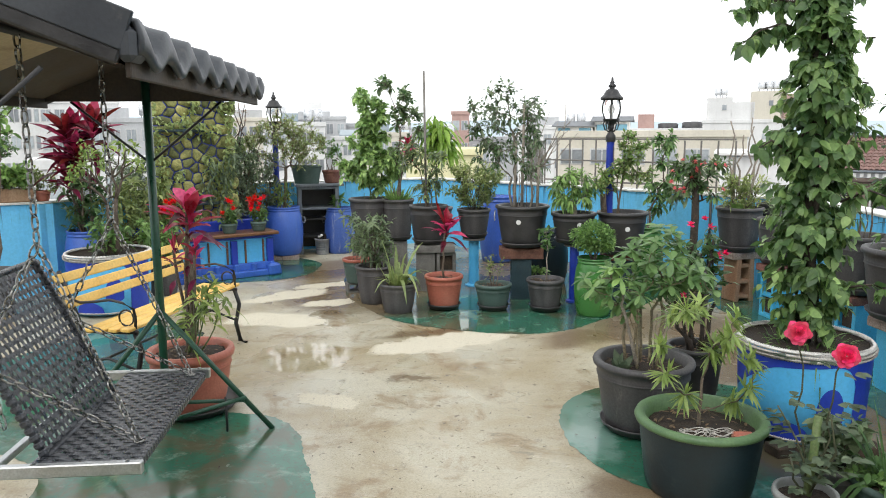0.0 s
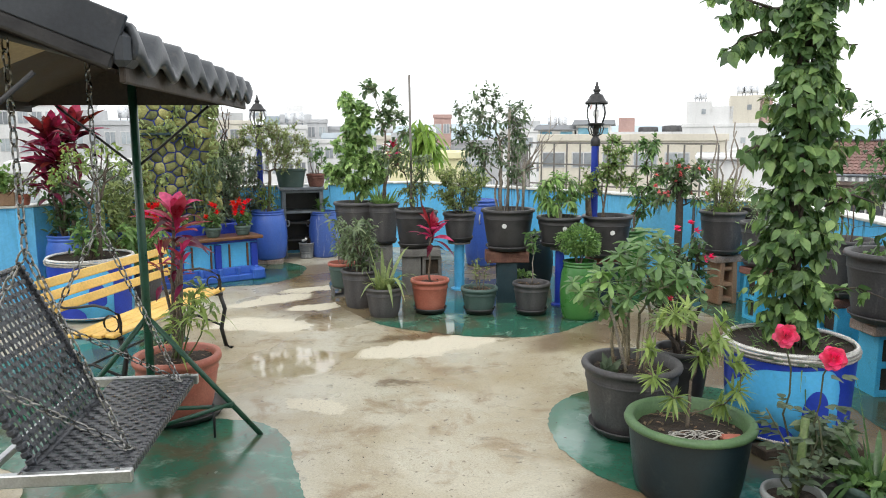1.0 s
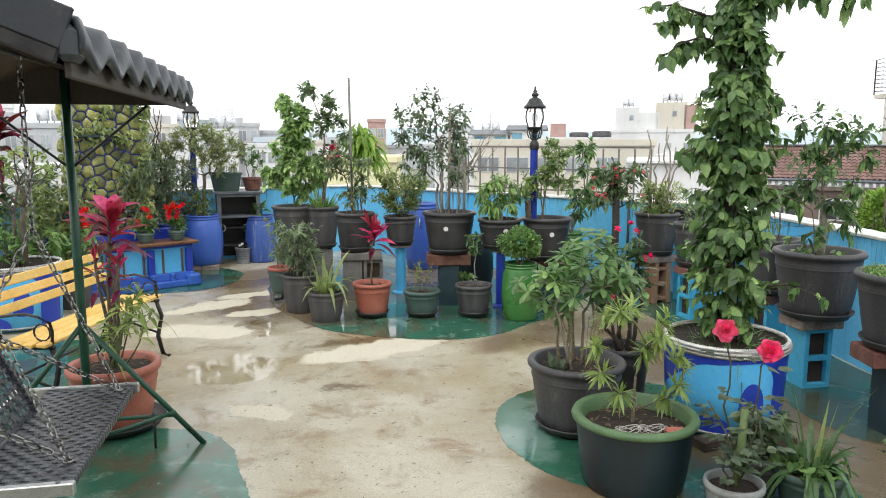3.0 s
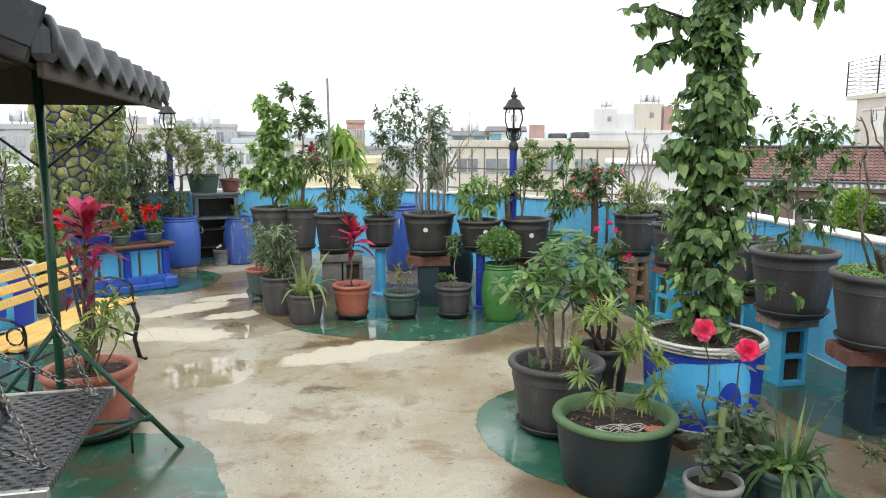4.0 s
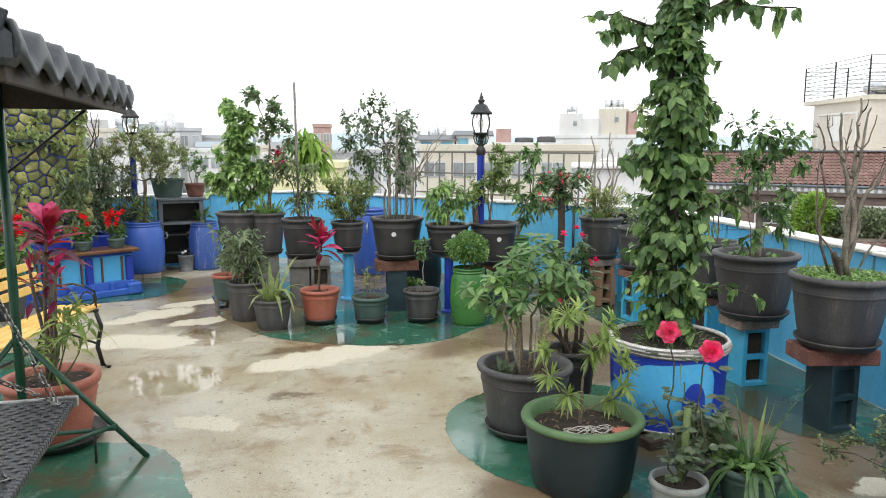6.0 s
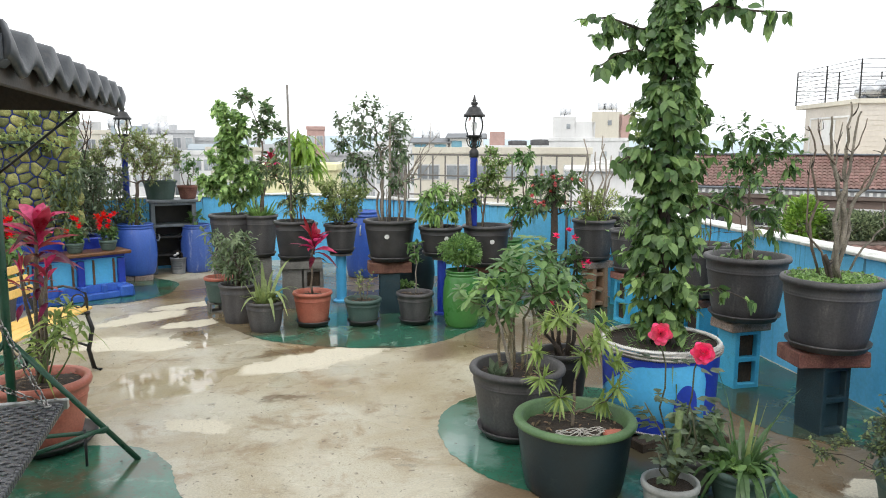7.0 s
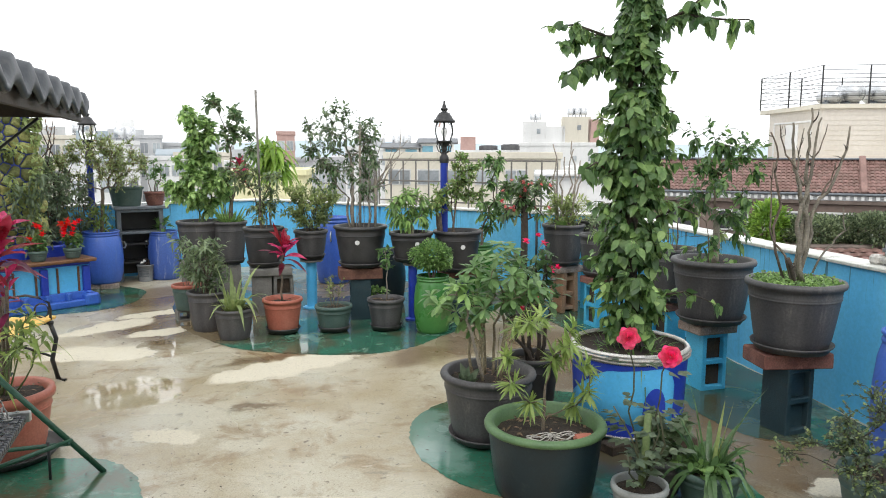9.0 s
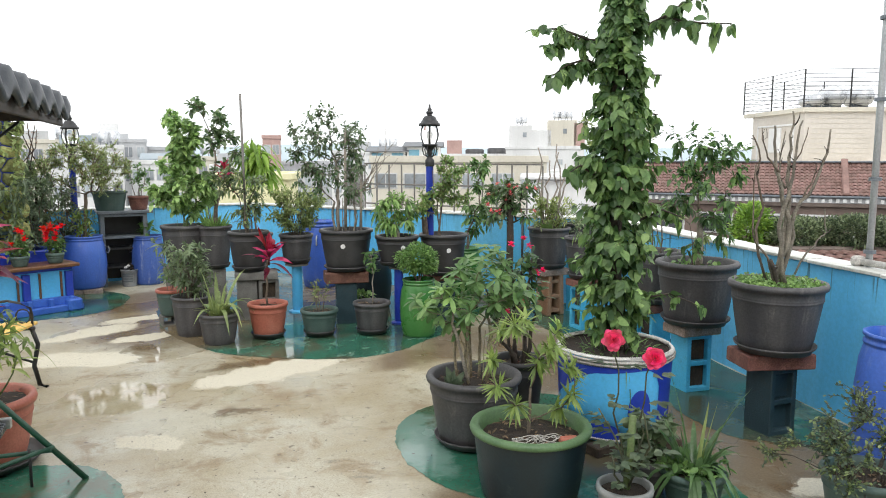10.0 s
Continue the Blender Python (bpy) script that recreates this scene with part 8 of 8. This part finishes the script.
for start, m1, tips in ((fork, (-0.04, -0.2, 1.12), ((-0.16, -0.24, 1.27), (-0.22, -0.2, 1.18), (-0.11, -0.22, 1.42))), (fork, (0.07, -0.1, 1.16), ((0.0, -0.14, 1.28), (0.06, -0.08, 1.42))), (fork, (0.15, -0.08, 1.14), ((0.3, -0.02, 1.26), (0.26, -0.1, 1.42), (0.2, -0.04, 1.34))), ((0.02, 0.02, 0.92), (0.08, 0.1, 1.14), ((0.0, 0.12, 1.36), (0.16, 0.14, 1.44), (0.3, 0.12, 1.3))), ((0.02, 0.02, 0.92), (-0.1, 0.06, 1.08), ((-0.22, 0.06, 1.22), (-0.12, 0.1, 1.34)))):
    paths.append((way(rng, start, m1, 0.06, 4), 0.016, 0.012))
    for tp in tips:
        paths.append((way(rng, m1, tp, 0.08, 5), 0.010, 0.006))
        for _ in range(26):
            P.append(np.array(tp) + rng.normal(0, 0.026, 3))
            D.append(rng.normal(0, 1, 3) + np.array([0, 0, 0.3]))
for p in paths:
    tube_part("branch", [(p[0], p[1] * 0.8, p[2] * 0.8)], M["bark brown"], e)
leaf_part("foliage", [leaves(P, D, 0.055, 0.026, 0.25, 0.25, "ovate", rng)], M["leaf yellow"], e)
shrub(e, 122, z, 0.3, 0.3, "leaf mid", stems=6, subs=5, per=8, L=0.08, W=0.03, r=0.005, bare=0.1, name="undergrowth", stem_name="undergrowth_stem")
e, h = barrel(-3.74, 7.02, 0, 0.21, 0.64, "drum blue", "blue plastic barrel with a tall maroon strap-leaved plant")
cordyline(e, 123, h, [(-0.04, -0.1, 1.56, 26, 0.42, 0.092), (0.20, -0.12, 1.63, 26, 0.40, 0.09), (0.07, -0.2, 1.40, 24, 0.40, 0.088), (-0.10, -0.05, 1.34, 18, 0.40, 0.085), (-0.05, -0.15, 1.16, 14, 0.34, 0.07)], leaf="leaf wine", lower="leaf maroon", low_share=60)
shrub(e, 124, h, 0.55, 0.3, "leaf dark", stems=7, subs=7, per=10, L=0.09, W=0.03, shape="narrow", r=0.006, bare=0.1, name="undergrowth", stem_name="undergrowth_stem")
e = thing("planter", -4.35, 6.83, WALL_H + 0.022, "brown woven planter overflowing with bright green leaves on the parapet", "planter", rz=32)
part("basket", box(0.42, 0.17, 0.13, 0, 0, 0, 0.012), M["wood block"], e, "brown woven box")
shrub(e, 131, 0.13, 0.17, 0.34, "leaf fresh", stems=12, subs=8, per=12, L=0.06, W=0.034, r=0.004, bare=0.1, twig=0.5)
e, z = potted(-4.48, 6.75, WALL_H + 0.16, 0.075, 0.1, "pot dark", "dwarf tree with a flat dark crown on the parapet")
shrub(e, 132, z, 0.36, 0.36, "leaf dark", bark="bark", stems=5, subs=9, per=18, L=0.035, W=0.018, r=0.012, bare=0.6, twig=0.5, base=0.02)
brick_slab(-4.48, 6.75, WALL_H + 0.024, 0.16, 0.15, 0.135, 32, "brick grey", "stone raising a dwarf tree on the parapet")
e, z = potted(-4.12, 6.98, WALL_H + 0.022, 0.07, 0.1, "terracotta", "small pot with a feathery light shrub on the parapet")
shrub(e, 139, z, 0.2, 0.2, "leaf olive", stems=6, subs=6, per=10, L=0.04, W=0.018, r=0.004, bare=0.1)
e, z = potted(-4.15, 6.15, 0, 0.2, 0.4, "pot dark", "dark pot with a tall slim light green tree")
shrub(e, 138, z, 1.55, 0.4, "leaf fresh", stems=3, subs=9, per=16, L=0.08, W=0.036, r=0.014, bare=0.7, twig=0.6)
for x, y, s, mat, hh, sp in ((-3.0, 7.02, 133, "leaf fresh", 0.42, 0.3), (-3.4, 7.15, 134, "leaf olive", 0.85, 0.36), (-3.45, 7.75, 136, "leaf olive", 0.85, 0.35)):
    e, z = potted(x, y, 0, 0.16, 0.34, "pot dark", "dark pot with dense green leaves between the tub and the pond")
    shrub(e, s, z, hh, sp, mat, stems=7, subs=8, per=12, L=0.1, W=0.03, r=0.007, bare=0.1, shape="narrow", droop=0.5)


# ---- the pond with its stone fall ----
def pond():
    e = thing("pond", -2.80, 7.665, 0, "raised pond with blue painted balustrade front and a brown wet ledge", "pond", rz=37)
    L = 1.50
    part("plinth", box(L + 0.12, 0.26, 0.07, 0, 0.06, 0, 0.01), M["blue mid"], e)
    part("front_wall", box(L, 0.12, 0.40, 0, 0.10, 0.05, 0.006), M["blue light"], e)
    part("lower_band", box(L, 0.05, 0.08, 0, 0.02, 0.068, 0.006), M["blue mid"], e)
    part("upper_band", box(L, 0.04, 0.03, 0, 0.022, 0.42, 0.006), M["blue dark"], e)
    for i in range(8):
        x = -L / 2 + 0.04 + i * (L - 0.08) / 7
        if i % 2 or i == 0:
            part("pilaster", box(0.07 if i % 2 else 0.035, 0.05, 0.26, x, 0.018, 0.145, 0.006), M["blue dark"], e)
        part("knob", box(0.05, 0.06, 0.09, x, -0.03, 0.06, 0.012), M["blue mid"], e)
        if i < 7:
            part("panel_gap", box(0.016, 0.03, 0.255, x + (L - 0.08) / 14 + 0.03, 0.03, 0.148, 0.002), M["slab wood"], e)
    for x in (L / 2 - 0.03,):
        part("end_foot", box(0.14, 0.16, 0.13, x, -0.03, 0.0, 0.02), M["blue mid"], e)
    part("ledge", box(L + 0.1, 0.36, 0.035, 0, 0.12, 0.452, 0.008), M["slab wood"], e, "brown wet ledge")
    bm = bmesh.new()
    for sx, sy, px, py in ((L, 0.06, 0, 0.34), (L, 0.06, 0, 0.92), (0.06, 0.52, -L / 2 + 0.03, 0.63), (0.06, 0.52, L / 2 - 0.03, 0.63)):
        box(sx, sy, 0.60, px, py, 0, 0.012, bm)
    part("basin", bm, M["blue dark"], e, "deep blue basin")
    bm = bmesh.new()
    bmesh.ops.create_grid(bm, x_segments=2, y_segments=2, size=0.5, matrix=Matrix.Translation((0, 0.63, 0.54)) @ Matrix.Diagonal((L - 0.12, 0.5, 1, 1)))
    part("water", bm, M["pane"], e, "still dark water")


pond()


def stone_fall():
    e = thing("stone_fall", -3.12, 8.22, 0, "garden waterfall wall of mossy yellow stones in blue joints", "waterfall", rz=37)
    W, H, T = 0.74, 2.05, 0.26
    wall = part("wall", box(W, T, H, 0, 0, 0, 0.03), M["joint blue"], e, "blue painted joints")
    rng = np.random.default_rng(141)
    pts = []
    tries = 0
    while len(pts) < 190 and tries < 14000:
        tries += 1
        p = (rng.uniform(-W / 2 + 0.04, W / 2 - 0.04), rng.uniform(0.3, H - 0.04))
        if all((p[0] - q[0]) ** 2 + (p[1] - q[1]) ** 2 > 0.088 ** 2 for q in pts):
            pts.append(p)
    for p in pts:
        # the cell that lies nearer to this stone than to its neighbours, shrunk for the joint
        n = 26
        ring = []
        for k in range(n):
            a = 2 * math.pi * k / n
            d = np.array([math.cos(a), math.sin(a)])
            reach = 0.16
            for q in pts:
                if q is not p:
                    v = np.array(q) - np.array(p)
                    c = d @ v
                    if c > 1e-6:
                        reach = min(reach, (v @ v) / (2 * c))
            ring.append(np.array(p) + d * max(0.02, reach - 0.007))
        bm = bmesh.new()
        c0 = np.mean(ring, axis=0)
        layers = []
        for s, y in ((1.0, -T / 2 + 0.002), (0.97, -T / 2 - 0.012), (0.82, -T / 2 - 0.022), (0.4, -T / 2 - 0.027)):
            layers.append([bm.verts.new(((c0 + (r - c0) * s)[0], y + 0.012 * noise.noise(Vector((r[0] * 9, r[1] * 9, s))), (c0 + (r - c0) * s)[1])) for r in ring])
        for a, b in zip(layers, layers[1:]):
            for k in range(n):
                bm.faces.new((a[k], a[(k + 1) % n], b[(k + 1) % n], b[k]))
        bm.faces.new(layers[-1])
        bmesh.ops.recalc_face_normals(bm, faces=bm.faces)
        part("stone", bm, M["stone yellow"], wall, smooth=True)
    # shadow and moss on the shelves are put into their dark colour
    part("shelf", box(0.5, 0.14, 0.03, -0.16, -0.19, 1.58, 0.01), M["block teal"], e, "stone shelf coloured dark for shadow and moss")
    part("shelf", box(0.4, 0.14, 0.03, 0.1, -0.19, 0.78, 0.01), M["block teal"], e, "stone shelf coloured dark for shadow and moss")
    rng = np.random.default_rng(142)
    # creeper: curtains down both sides, a tuft over the top corner and on the shelf
    P = [(rng.uniform(-0.46, 0.42), -0.17 - rng.uniform(0, 0.1), rng.uniform(0.5, 2.02)) for _ in range(2600)]
    P = [p for p in P if p[0] > 0.24 + 0.1 * math.sin(5 * p[2]) or p[0] < -0.36 - 0.06 * math.sin(4 * p[2]) or (1.70 > p[2] > 1.58 and -0.35 < p[0] < 0.1) or p[2] < 0.6 or noise.noise(Vector((p[0] * 5, 3.0, p[2] * 4))) > 0.17]
    leaf_part("creeper", [leaves(P, [(rng.normal(0, 0.6), -0.5, rng.uniform(-0.8, 0.2)) for _ in P], 0.05, 0.03, 0.3, 0.2, "vine", rng)], M["leaf fine"], e, "creeper hanging over the stones")
    P = [(rng.uniform(0.02, 0.44), -0.2 - rng.uniform(0, 0.14), rng.uniform(0.5, 1.35)) for _ in range(700)]
    P = [p for p in P if noise.noise(Vector((p[0] * 6, 8.0, p[2] * 3))) + 1.1 * p[0] > 0.22]
    leaf_part("trailing_leaves", [leaves(P, [(rng.normal(0, 0.5), -0.5, rng.uniform(-0.9, 0.4)) for _ in P], 0.07, 0.02, 0.4, 0.2, "narrow", rng)], M["leaf shade"], e, "darker narrow leaves low on the stones")


stone_fall()
# flowers in small planters on the ledge, shrubs beside the fall
for x, y, s in ((-2.36, 8.11, 151), (-2.62, 7.90, 152), (-3.12, 7.52, 153)):
    e, z = potted(x, y, 0.487, 0.085, 0.105, "grey green", "small grey planter of scarlet flowers on the pond ledge", group="planters on the ledge")
    shrub(e, s, z, 0.17, 0.09, "leaf mid", stems=5, subs=4, per=8, L=0.05, W=0.025, r=0.004, bare=0.1)
    rng = np.random.default_rng(s)
    flower_dots(e, s, [(rng.uniform(-0.08, 0.08), rng.uniform(-0.08, 0.04), z + rng.uniform(0.12, 0.3)) for _ in range(11 if s != 152 else 4)], 0.045, M["petal red"], "scarlet flower spike")
for x, y, s, mat, hh, sp, L in ((-2.78, 8.72, 161, "leaf shade", 1.05, 0.38, 0.07), (-2.9, 8.95, 162, "leaf grey", 1.2, 0.42, 0.085), (-2.62, 9.3, 163, "leaf shade", 1.05, 0.38, 0.065), (-3.72, 7.98, 165, "leaf shade", 1.0, 0.36, 0.07)):
    e, z = potted(x, y, 0, 0.18, 0.36, "pot dark", "dark pot with a tall leafy shrub beside the stone fall")
    if s == 162:
        rng = np.random.default_rng(s + 2)
        P, D = [], []
        for dx, dy, hh0 in ((-0.1, 0.0, 1.88), (0.0, 0.06, 1.96), (0.09, 0.0, 1.92), (0.2, -0.04, 1.86), (0.14, 0.1, 1.9), (-0.16, 0.05, 1.75)):
            w = way(rng, (dx * 0.3, dy * 0.3, z - 0.02), (dx, dy, hh0), 0.05, 9)
            tube_part("bare_stem", [(w, 0.011, 0.005)], M["bark dark"], e)
            for k in range(26):
                P.append(on(w, rng.uniform(0.72, 1.0)))
                D.append((rng.normal(0, 1), rng.normal(0, 1), rng.uniform(0.4, 1.4)))
        leaf_part("bronze_shoots", [leaves(P, D, 0.045, 0.008, 0.2, 0.25, "narrow", rng)], M["leaf bronze"], e, "short reddish shoots")
    shrub(e, s, z, hh, sp, mat, stems=8, subs=12, per=15, L=L, W=L * 0.3, r=0.008, bare=0.12, shape="narrow")
e, h = barrel(-2.34, 9.12, 0.06, 0.232, 0.60, "drum blue", "blue plastic barrel on bricks with a fine-leaved tree", handle=True, rz=-20)
rng = np.random.default_rng(170)
clump_plant(e, 171, h, [(-0.12, 1.60), (0.04, 1.63), (0.16, 1.61), (-0.27, 1.56), (-0.03, 1.55), (0.10, 1.55), (0.28, 1.55), (-0.40, 1.46), (-0.30, 1.47), (0.22, 1.48), (0.38, 1.46), (-0.42, 1.38), (0.02, 1.44), (0.15, 1.40), (0.33, 1.37), (0.42, 1.39), (-0.32, 1.31), (0.24, 1.30), (0.10, 1.27)], "leaf fine", 0.023, 0.011, 0.09, 11, 13, "ovate", 0.15, 0.35, 0.14, 5, 0.06, "bark", 0.0026, trunks=[way(rng, (0.02, -0.02, h - 0.03), (0.05, 0.0, h + 0.52), 0.015, 7), way(rng, (-0.05, 0.02, h - 0.03), (-0.09, 0.06, h + 0.36), 0.03, 6)], name="crown", stem_name="trunk", second=("leaf bronze", 0.12, "reddish young leaves"))
shrub(e, 172, h, 0.34, 0.22, "leaf yellow", stems=5, subs=4, per=6, L=0.09, W=0.024, r=0.005, bare=0.1, name="undergrowth", stem_name="undergrowth_stem")
for x, y, rz in ((-2.24, 9.0, 10), (-2.44, 9.0, 0), (-2.34, 9.25, 5)):
    brick_slab(x, y, 0.0, 0.2, 0.1, 0.058, rz, "brick grey", "brick under the blue barrel")
e, h = barrel(-1.74, 9.62, 0, 0.195, 0.60, "drum faded", "faded blue plastic barrel beside the black grill", handle=True, rz=-20)
shrub(e, 173, h, 0.2, 0.16, "leaf mid", stems=3, subs=4, per=6, L=0.08, W=0.04, r=0.005)


def grill_table():
    e = thing("grill_table", -2.02, 9.62, 0, "black metal grill stand with two shelves at the back wall", "grill", rz=18)
    for x in (-0.24, 0.24):
        for y in (-0.14, 0.14):
            part("leg", box(0.05 if y < 0 else 0.035, 0.035, 0.88, x, y, 0, 0.004), M["lead grey" if y < 0 else "black metal"], e)
    part("tabletop", box(0.62, 0.38, 0.035, 0.02, 0, 0.88, 0.006), M["lead grey"], e)
    part("door_frame", box(0.44, 0.02, 0.03, 0, -0.15, 0.845, 0.003), M["lead grey"], e)
    part("drip_tray", box(0.42, 0.26, 0.025, 0, 0, 0.44, 0.004), M["black metal"], e)
    part("shelf", box(0.50, 0.32, 0.03, 0, 0, 0.58, 0.005), M["lead grey"], e)
    bm = bmesh.new()
    box(0.03, 0.3, 0.265, -0.24, 0, 0.612, 0.003, bm)
    box(0.03, 0.3, 0.265, 0.24, 0, 0.612, 0.003, bm)
    box(0.45, 0.03, 0.265, 0, 0.135, 0.612, 0.003, bm)
    part("hood", bm, M["black metal"], e)
    # black sheet added to keep the space below the grill dark
    part("dark_backing", box(0.5, 0.02, 0.5, 0, 0.155, 0.06, 0.003), M["black metal"], e)
    part("shelf", box(0.47, 0.3, 0.02, 0, 0, 0.22, 0.004), M["black metal"], e)


grill_table()
e = thing("planter", -2.14, 9.56, 0.916, "green plastic trough with thin dry sticks", "planter")
part("trough", lathe([(0, 0), (0.15, 0), (0.185, 0.14), (0.2, 0.145), (0.2, 0.16), (0.175, 0.16), (0.165, 0.1), (0, 0.1)], 28, wobble=0.0), M["grey green"], e, m=pose(0, 0, 0) @ Matrix.Diagonal((1.05, 0.6, 1.45, 1)))
shrub(e, 181, 0.12, 0.3, 0.14, "leaf olive", stems=4, subs=4, per=4, L=0.05, W=0.02, r=0.004)
e, z = potted(-1.83, 9.66, 0.916, 0.12, 0.165, "brick", "dark red brown pot with a low shrub on the grill stand")
shrub(e, 182, z, 0.42, 0.18, "leaf mid", stems=4, subs=6, per=8, L=0.06, W=0.024, r=0.006)
e = thing("bucket", -1.94, 9.46, 0.0, "dirty grey plastic bucket of rubbish on the floor under the grill", "bucket")
body = part("bucket_body", lathe([(0, 0), (0.078, 0), (0.082, 0.01), (0.095, 0.19), (0.1, 0.192), (0.1, 0.205), (0.09, 0.205), (0.076, 0.02), (0, 0.015)], 28), M["bucket"], e, smooth=True)
for zz, hh in ((0.06, 0.016), (0.09, 0.02), (0.125, 0.012), (0.15, 0.014)):
    V, F = strips(0.081, 0.0955, 0.19, radians(225), radians(305), lambda t: zz, lambda t: zz + hh, 14, 0.0015)
    put("printed_bar", mesh_from("printed_bar", V, F, True), M["lead grey"], body)
rng = np.random.default_rng(183)
for k in range(7):
    part("rag", box(0.05, 0.035, 0.03, 0, 0, 0, 0.008), M["sticker" if k % 2 else "soil"], e, "crumpled rubbish", m=pose(rng.uniform(-0.04, 0.04), rng.uniform(-0.04, 0.04), 0.17 + 0.014 * k, rng.uniform(-40, 40), rng.uniform(-40, 40), rng.uniform(0, 180)))

# ---- pipe frame on the right parapet ----
e = thing("pipe_post", 3.30, 3.70, WALL_H + 0.02, "galvanised steel pipe standing on the parapet", "pipe")
tube_part("pipe", [([(0, 0, 0), (0, 0, 2.6)], 0.019, 0.019)], M["pipe grey"], e)
for zz in (0.08, 0.5, 0.95, 1.4, 1.85):
    part("clamp", lathe([(0.027, zz), (0.033, zz), (0.033, zz + 0.02), (0.027, zz + 0.02)], 16), M["lead grey"], e)
tube_part("ground_pipe", [([(-0.03, 0.03, 0.03), (-0.02, -2.0, 0.03)], 0.02, 0.02)], M["rope"], e, "pale plastic pipe along the coping")
part("elbow", box(0.07, 0.07, 0.06, -0.03, 0.05, 0.0, 0.015), M["rope"], e, "pale pipe elbow")
e = thing("drain_pipe", 2.47, 7.68, 0, "dark drain pipe on the back wall", "pipe")
tube_part("pipe", [([(0, 0, 0), (0, 0, 0.9)], 0.014, 0.014)], M["iron"], e)

# ---- hedge on the neighbour's roof ----
e, H = house(6.35, 5.6, 5.2, 9.5, 0.12, "roof red", "neighbouring low red roof below the parapet", 0, None, rim=0.2)
# a low lean-to: brown ridge along the hedge, curved tiles falling towards the terrace
part("lean_to_wall", box(2.9, 0.3, 0.44, 0, 0, 0, 0.01, None, pose(-0.28, 1.66, H - 0.05, 0, 0, -11.8)), M["b dark"], e)
part("ridge", box(3.0, 0.17, 0.06, 0, 0, 0, 0.02, None, pose(-0.30, 1.53, H + 0.385, 0, 0, -11.8)), M["roof ridge"], e, "brown ridge board")
rows, cols = 9, 24
cw, dy, dz = 2.9 / cols, 1.15 / rows, 0.26 / rows
turn = pose(-0.30, 1.45, H + 0.40, 0, 0, -11.8)
part("lean_to_roof", box(2.9, 1.18, 0.04, 0, -0.58, -0.045, 0.004, None, turn @ Matrix.Rotation(math.atan2(0.26, 1.15), 4, "X")), M["roof red"], e)
V, F = [], []
for r in range(rows):
    for c in range(cols):
        o = len(V)
        for k in range(5):
            up = 0.03 * math.sin(math.pi * k / 4)
            x0 = -1.45 + (c + k / 4) * cw
            V += [tuple(turn @ Vector((x0, -(r + 1) * dy - 0.02, -(r + 1) * dz + 0.022 + up))), tuple(turn @ Vector((x0, -r * dy, -r * dz + up * 0.8)))]
        F += [(o + 2 * k, o + 2 * k + 2, o + 2 * k + 3, o + 2 * k + 1) for k in range(4)]
        F.append((o + 8, o + 6, o + 4, o + 2, o))
tagged(put("roof_tiles", mesh_from("roof_tiles", V, F), M["roof red"], e, "rows of curved red tiles"), kind="stuff")
for i, (x, y, sx, sz, zc, mat, L, n, label) in enumerate(((5.34, 7.80, 0.21, 0.29, 0.70, "leaf lime", 0.075, 1500, "bright lime green bush on the neighbouring roof"), (5.80, 7.60, 0.38, 0.17, 0.68, "leaf hedge", 0.042, 6000, "clipped dark hedge bush on the neighbouring roof"), (6.38, 7.30, 0.42, 0.19, 0.70, "leaf hedge", 0.042, 6600, "clipped dark hedge bush on the neighbouring roof"), (7.06, 7.15, 0.42, 0.17, 0.69, "leaf hedge", 0.042, 6000, "clipped dark hedge bush on the neighbouring roof"))):
    e = thing("hedge_bush", x, y, 0.12, label, "bush", "hedge bushes")
    part("planter_box", box(0.4, 0.4, 0.28, 0, 0, 0, 0.01), M["concrete"], e)
    rng = np.random.default_rng(190 + i)
    v = rng.normal(0, 1, (n, 3))
    v /= np.linalg.norm(v, axis=1, keepdims=True)
    q = v * np.array([sx, sx, sz]) * rng.uniform(0.55, 1.08, (n, 1)) * (1 + 0.15 * np.sin(6 * v[:, :1] + i) * np.cos(5 * v[:, 2:]))
    leaf_part("foliage", [leaves(q + np.array([0, 0, zc - 0.12]), v + rng.normal(0, 0.5, (n, 3)) + np.array([0, 0, 0.4]), L, L * 0.5, 0.2, 0.25, "ovate", rng)], M[mat], e)
    for k in range(5):
        a = k * 1.257 + 0.3
        tube_part("stem", [(way(rng, (0.03 * math.cos(a), 0.03 * math.sin(a), 0.25), (sx * 0.5 * math.cos(a), sx * 0.5 * math.sin(a), zc - 0.12), 0.06, 5), 0.012, 0.006)], M["bark"], e)

# ---- bits of leaf and grit on the wet floor ----
rng = np.random.default_rng(201)
n = 520
xy = np.stack([rng.uniform(-1.9, 2.2, n), rng.uniform(2.9, 8.6, n), np.full(n, 0.009)], 1)
ob = leaf_part("leaf_litter", [leaves(xy, np.stack([rng.normal(0, 1, n), rng.normal(0, 1, n), np.full(n, 0.02)], 1), rng.uniform(0.006, 0.026, n), rng.uniform(0.004, 0.010, n), 0.05, 0.3, "ovate", rng, 1.0)], M["bark dark"], None)
tagged(ob, "scattered dark bits of dry leaf on the floor", "leaf litter")
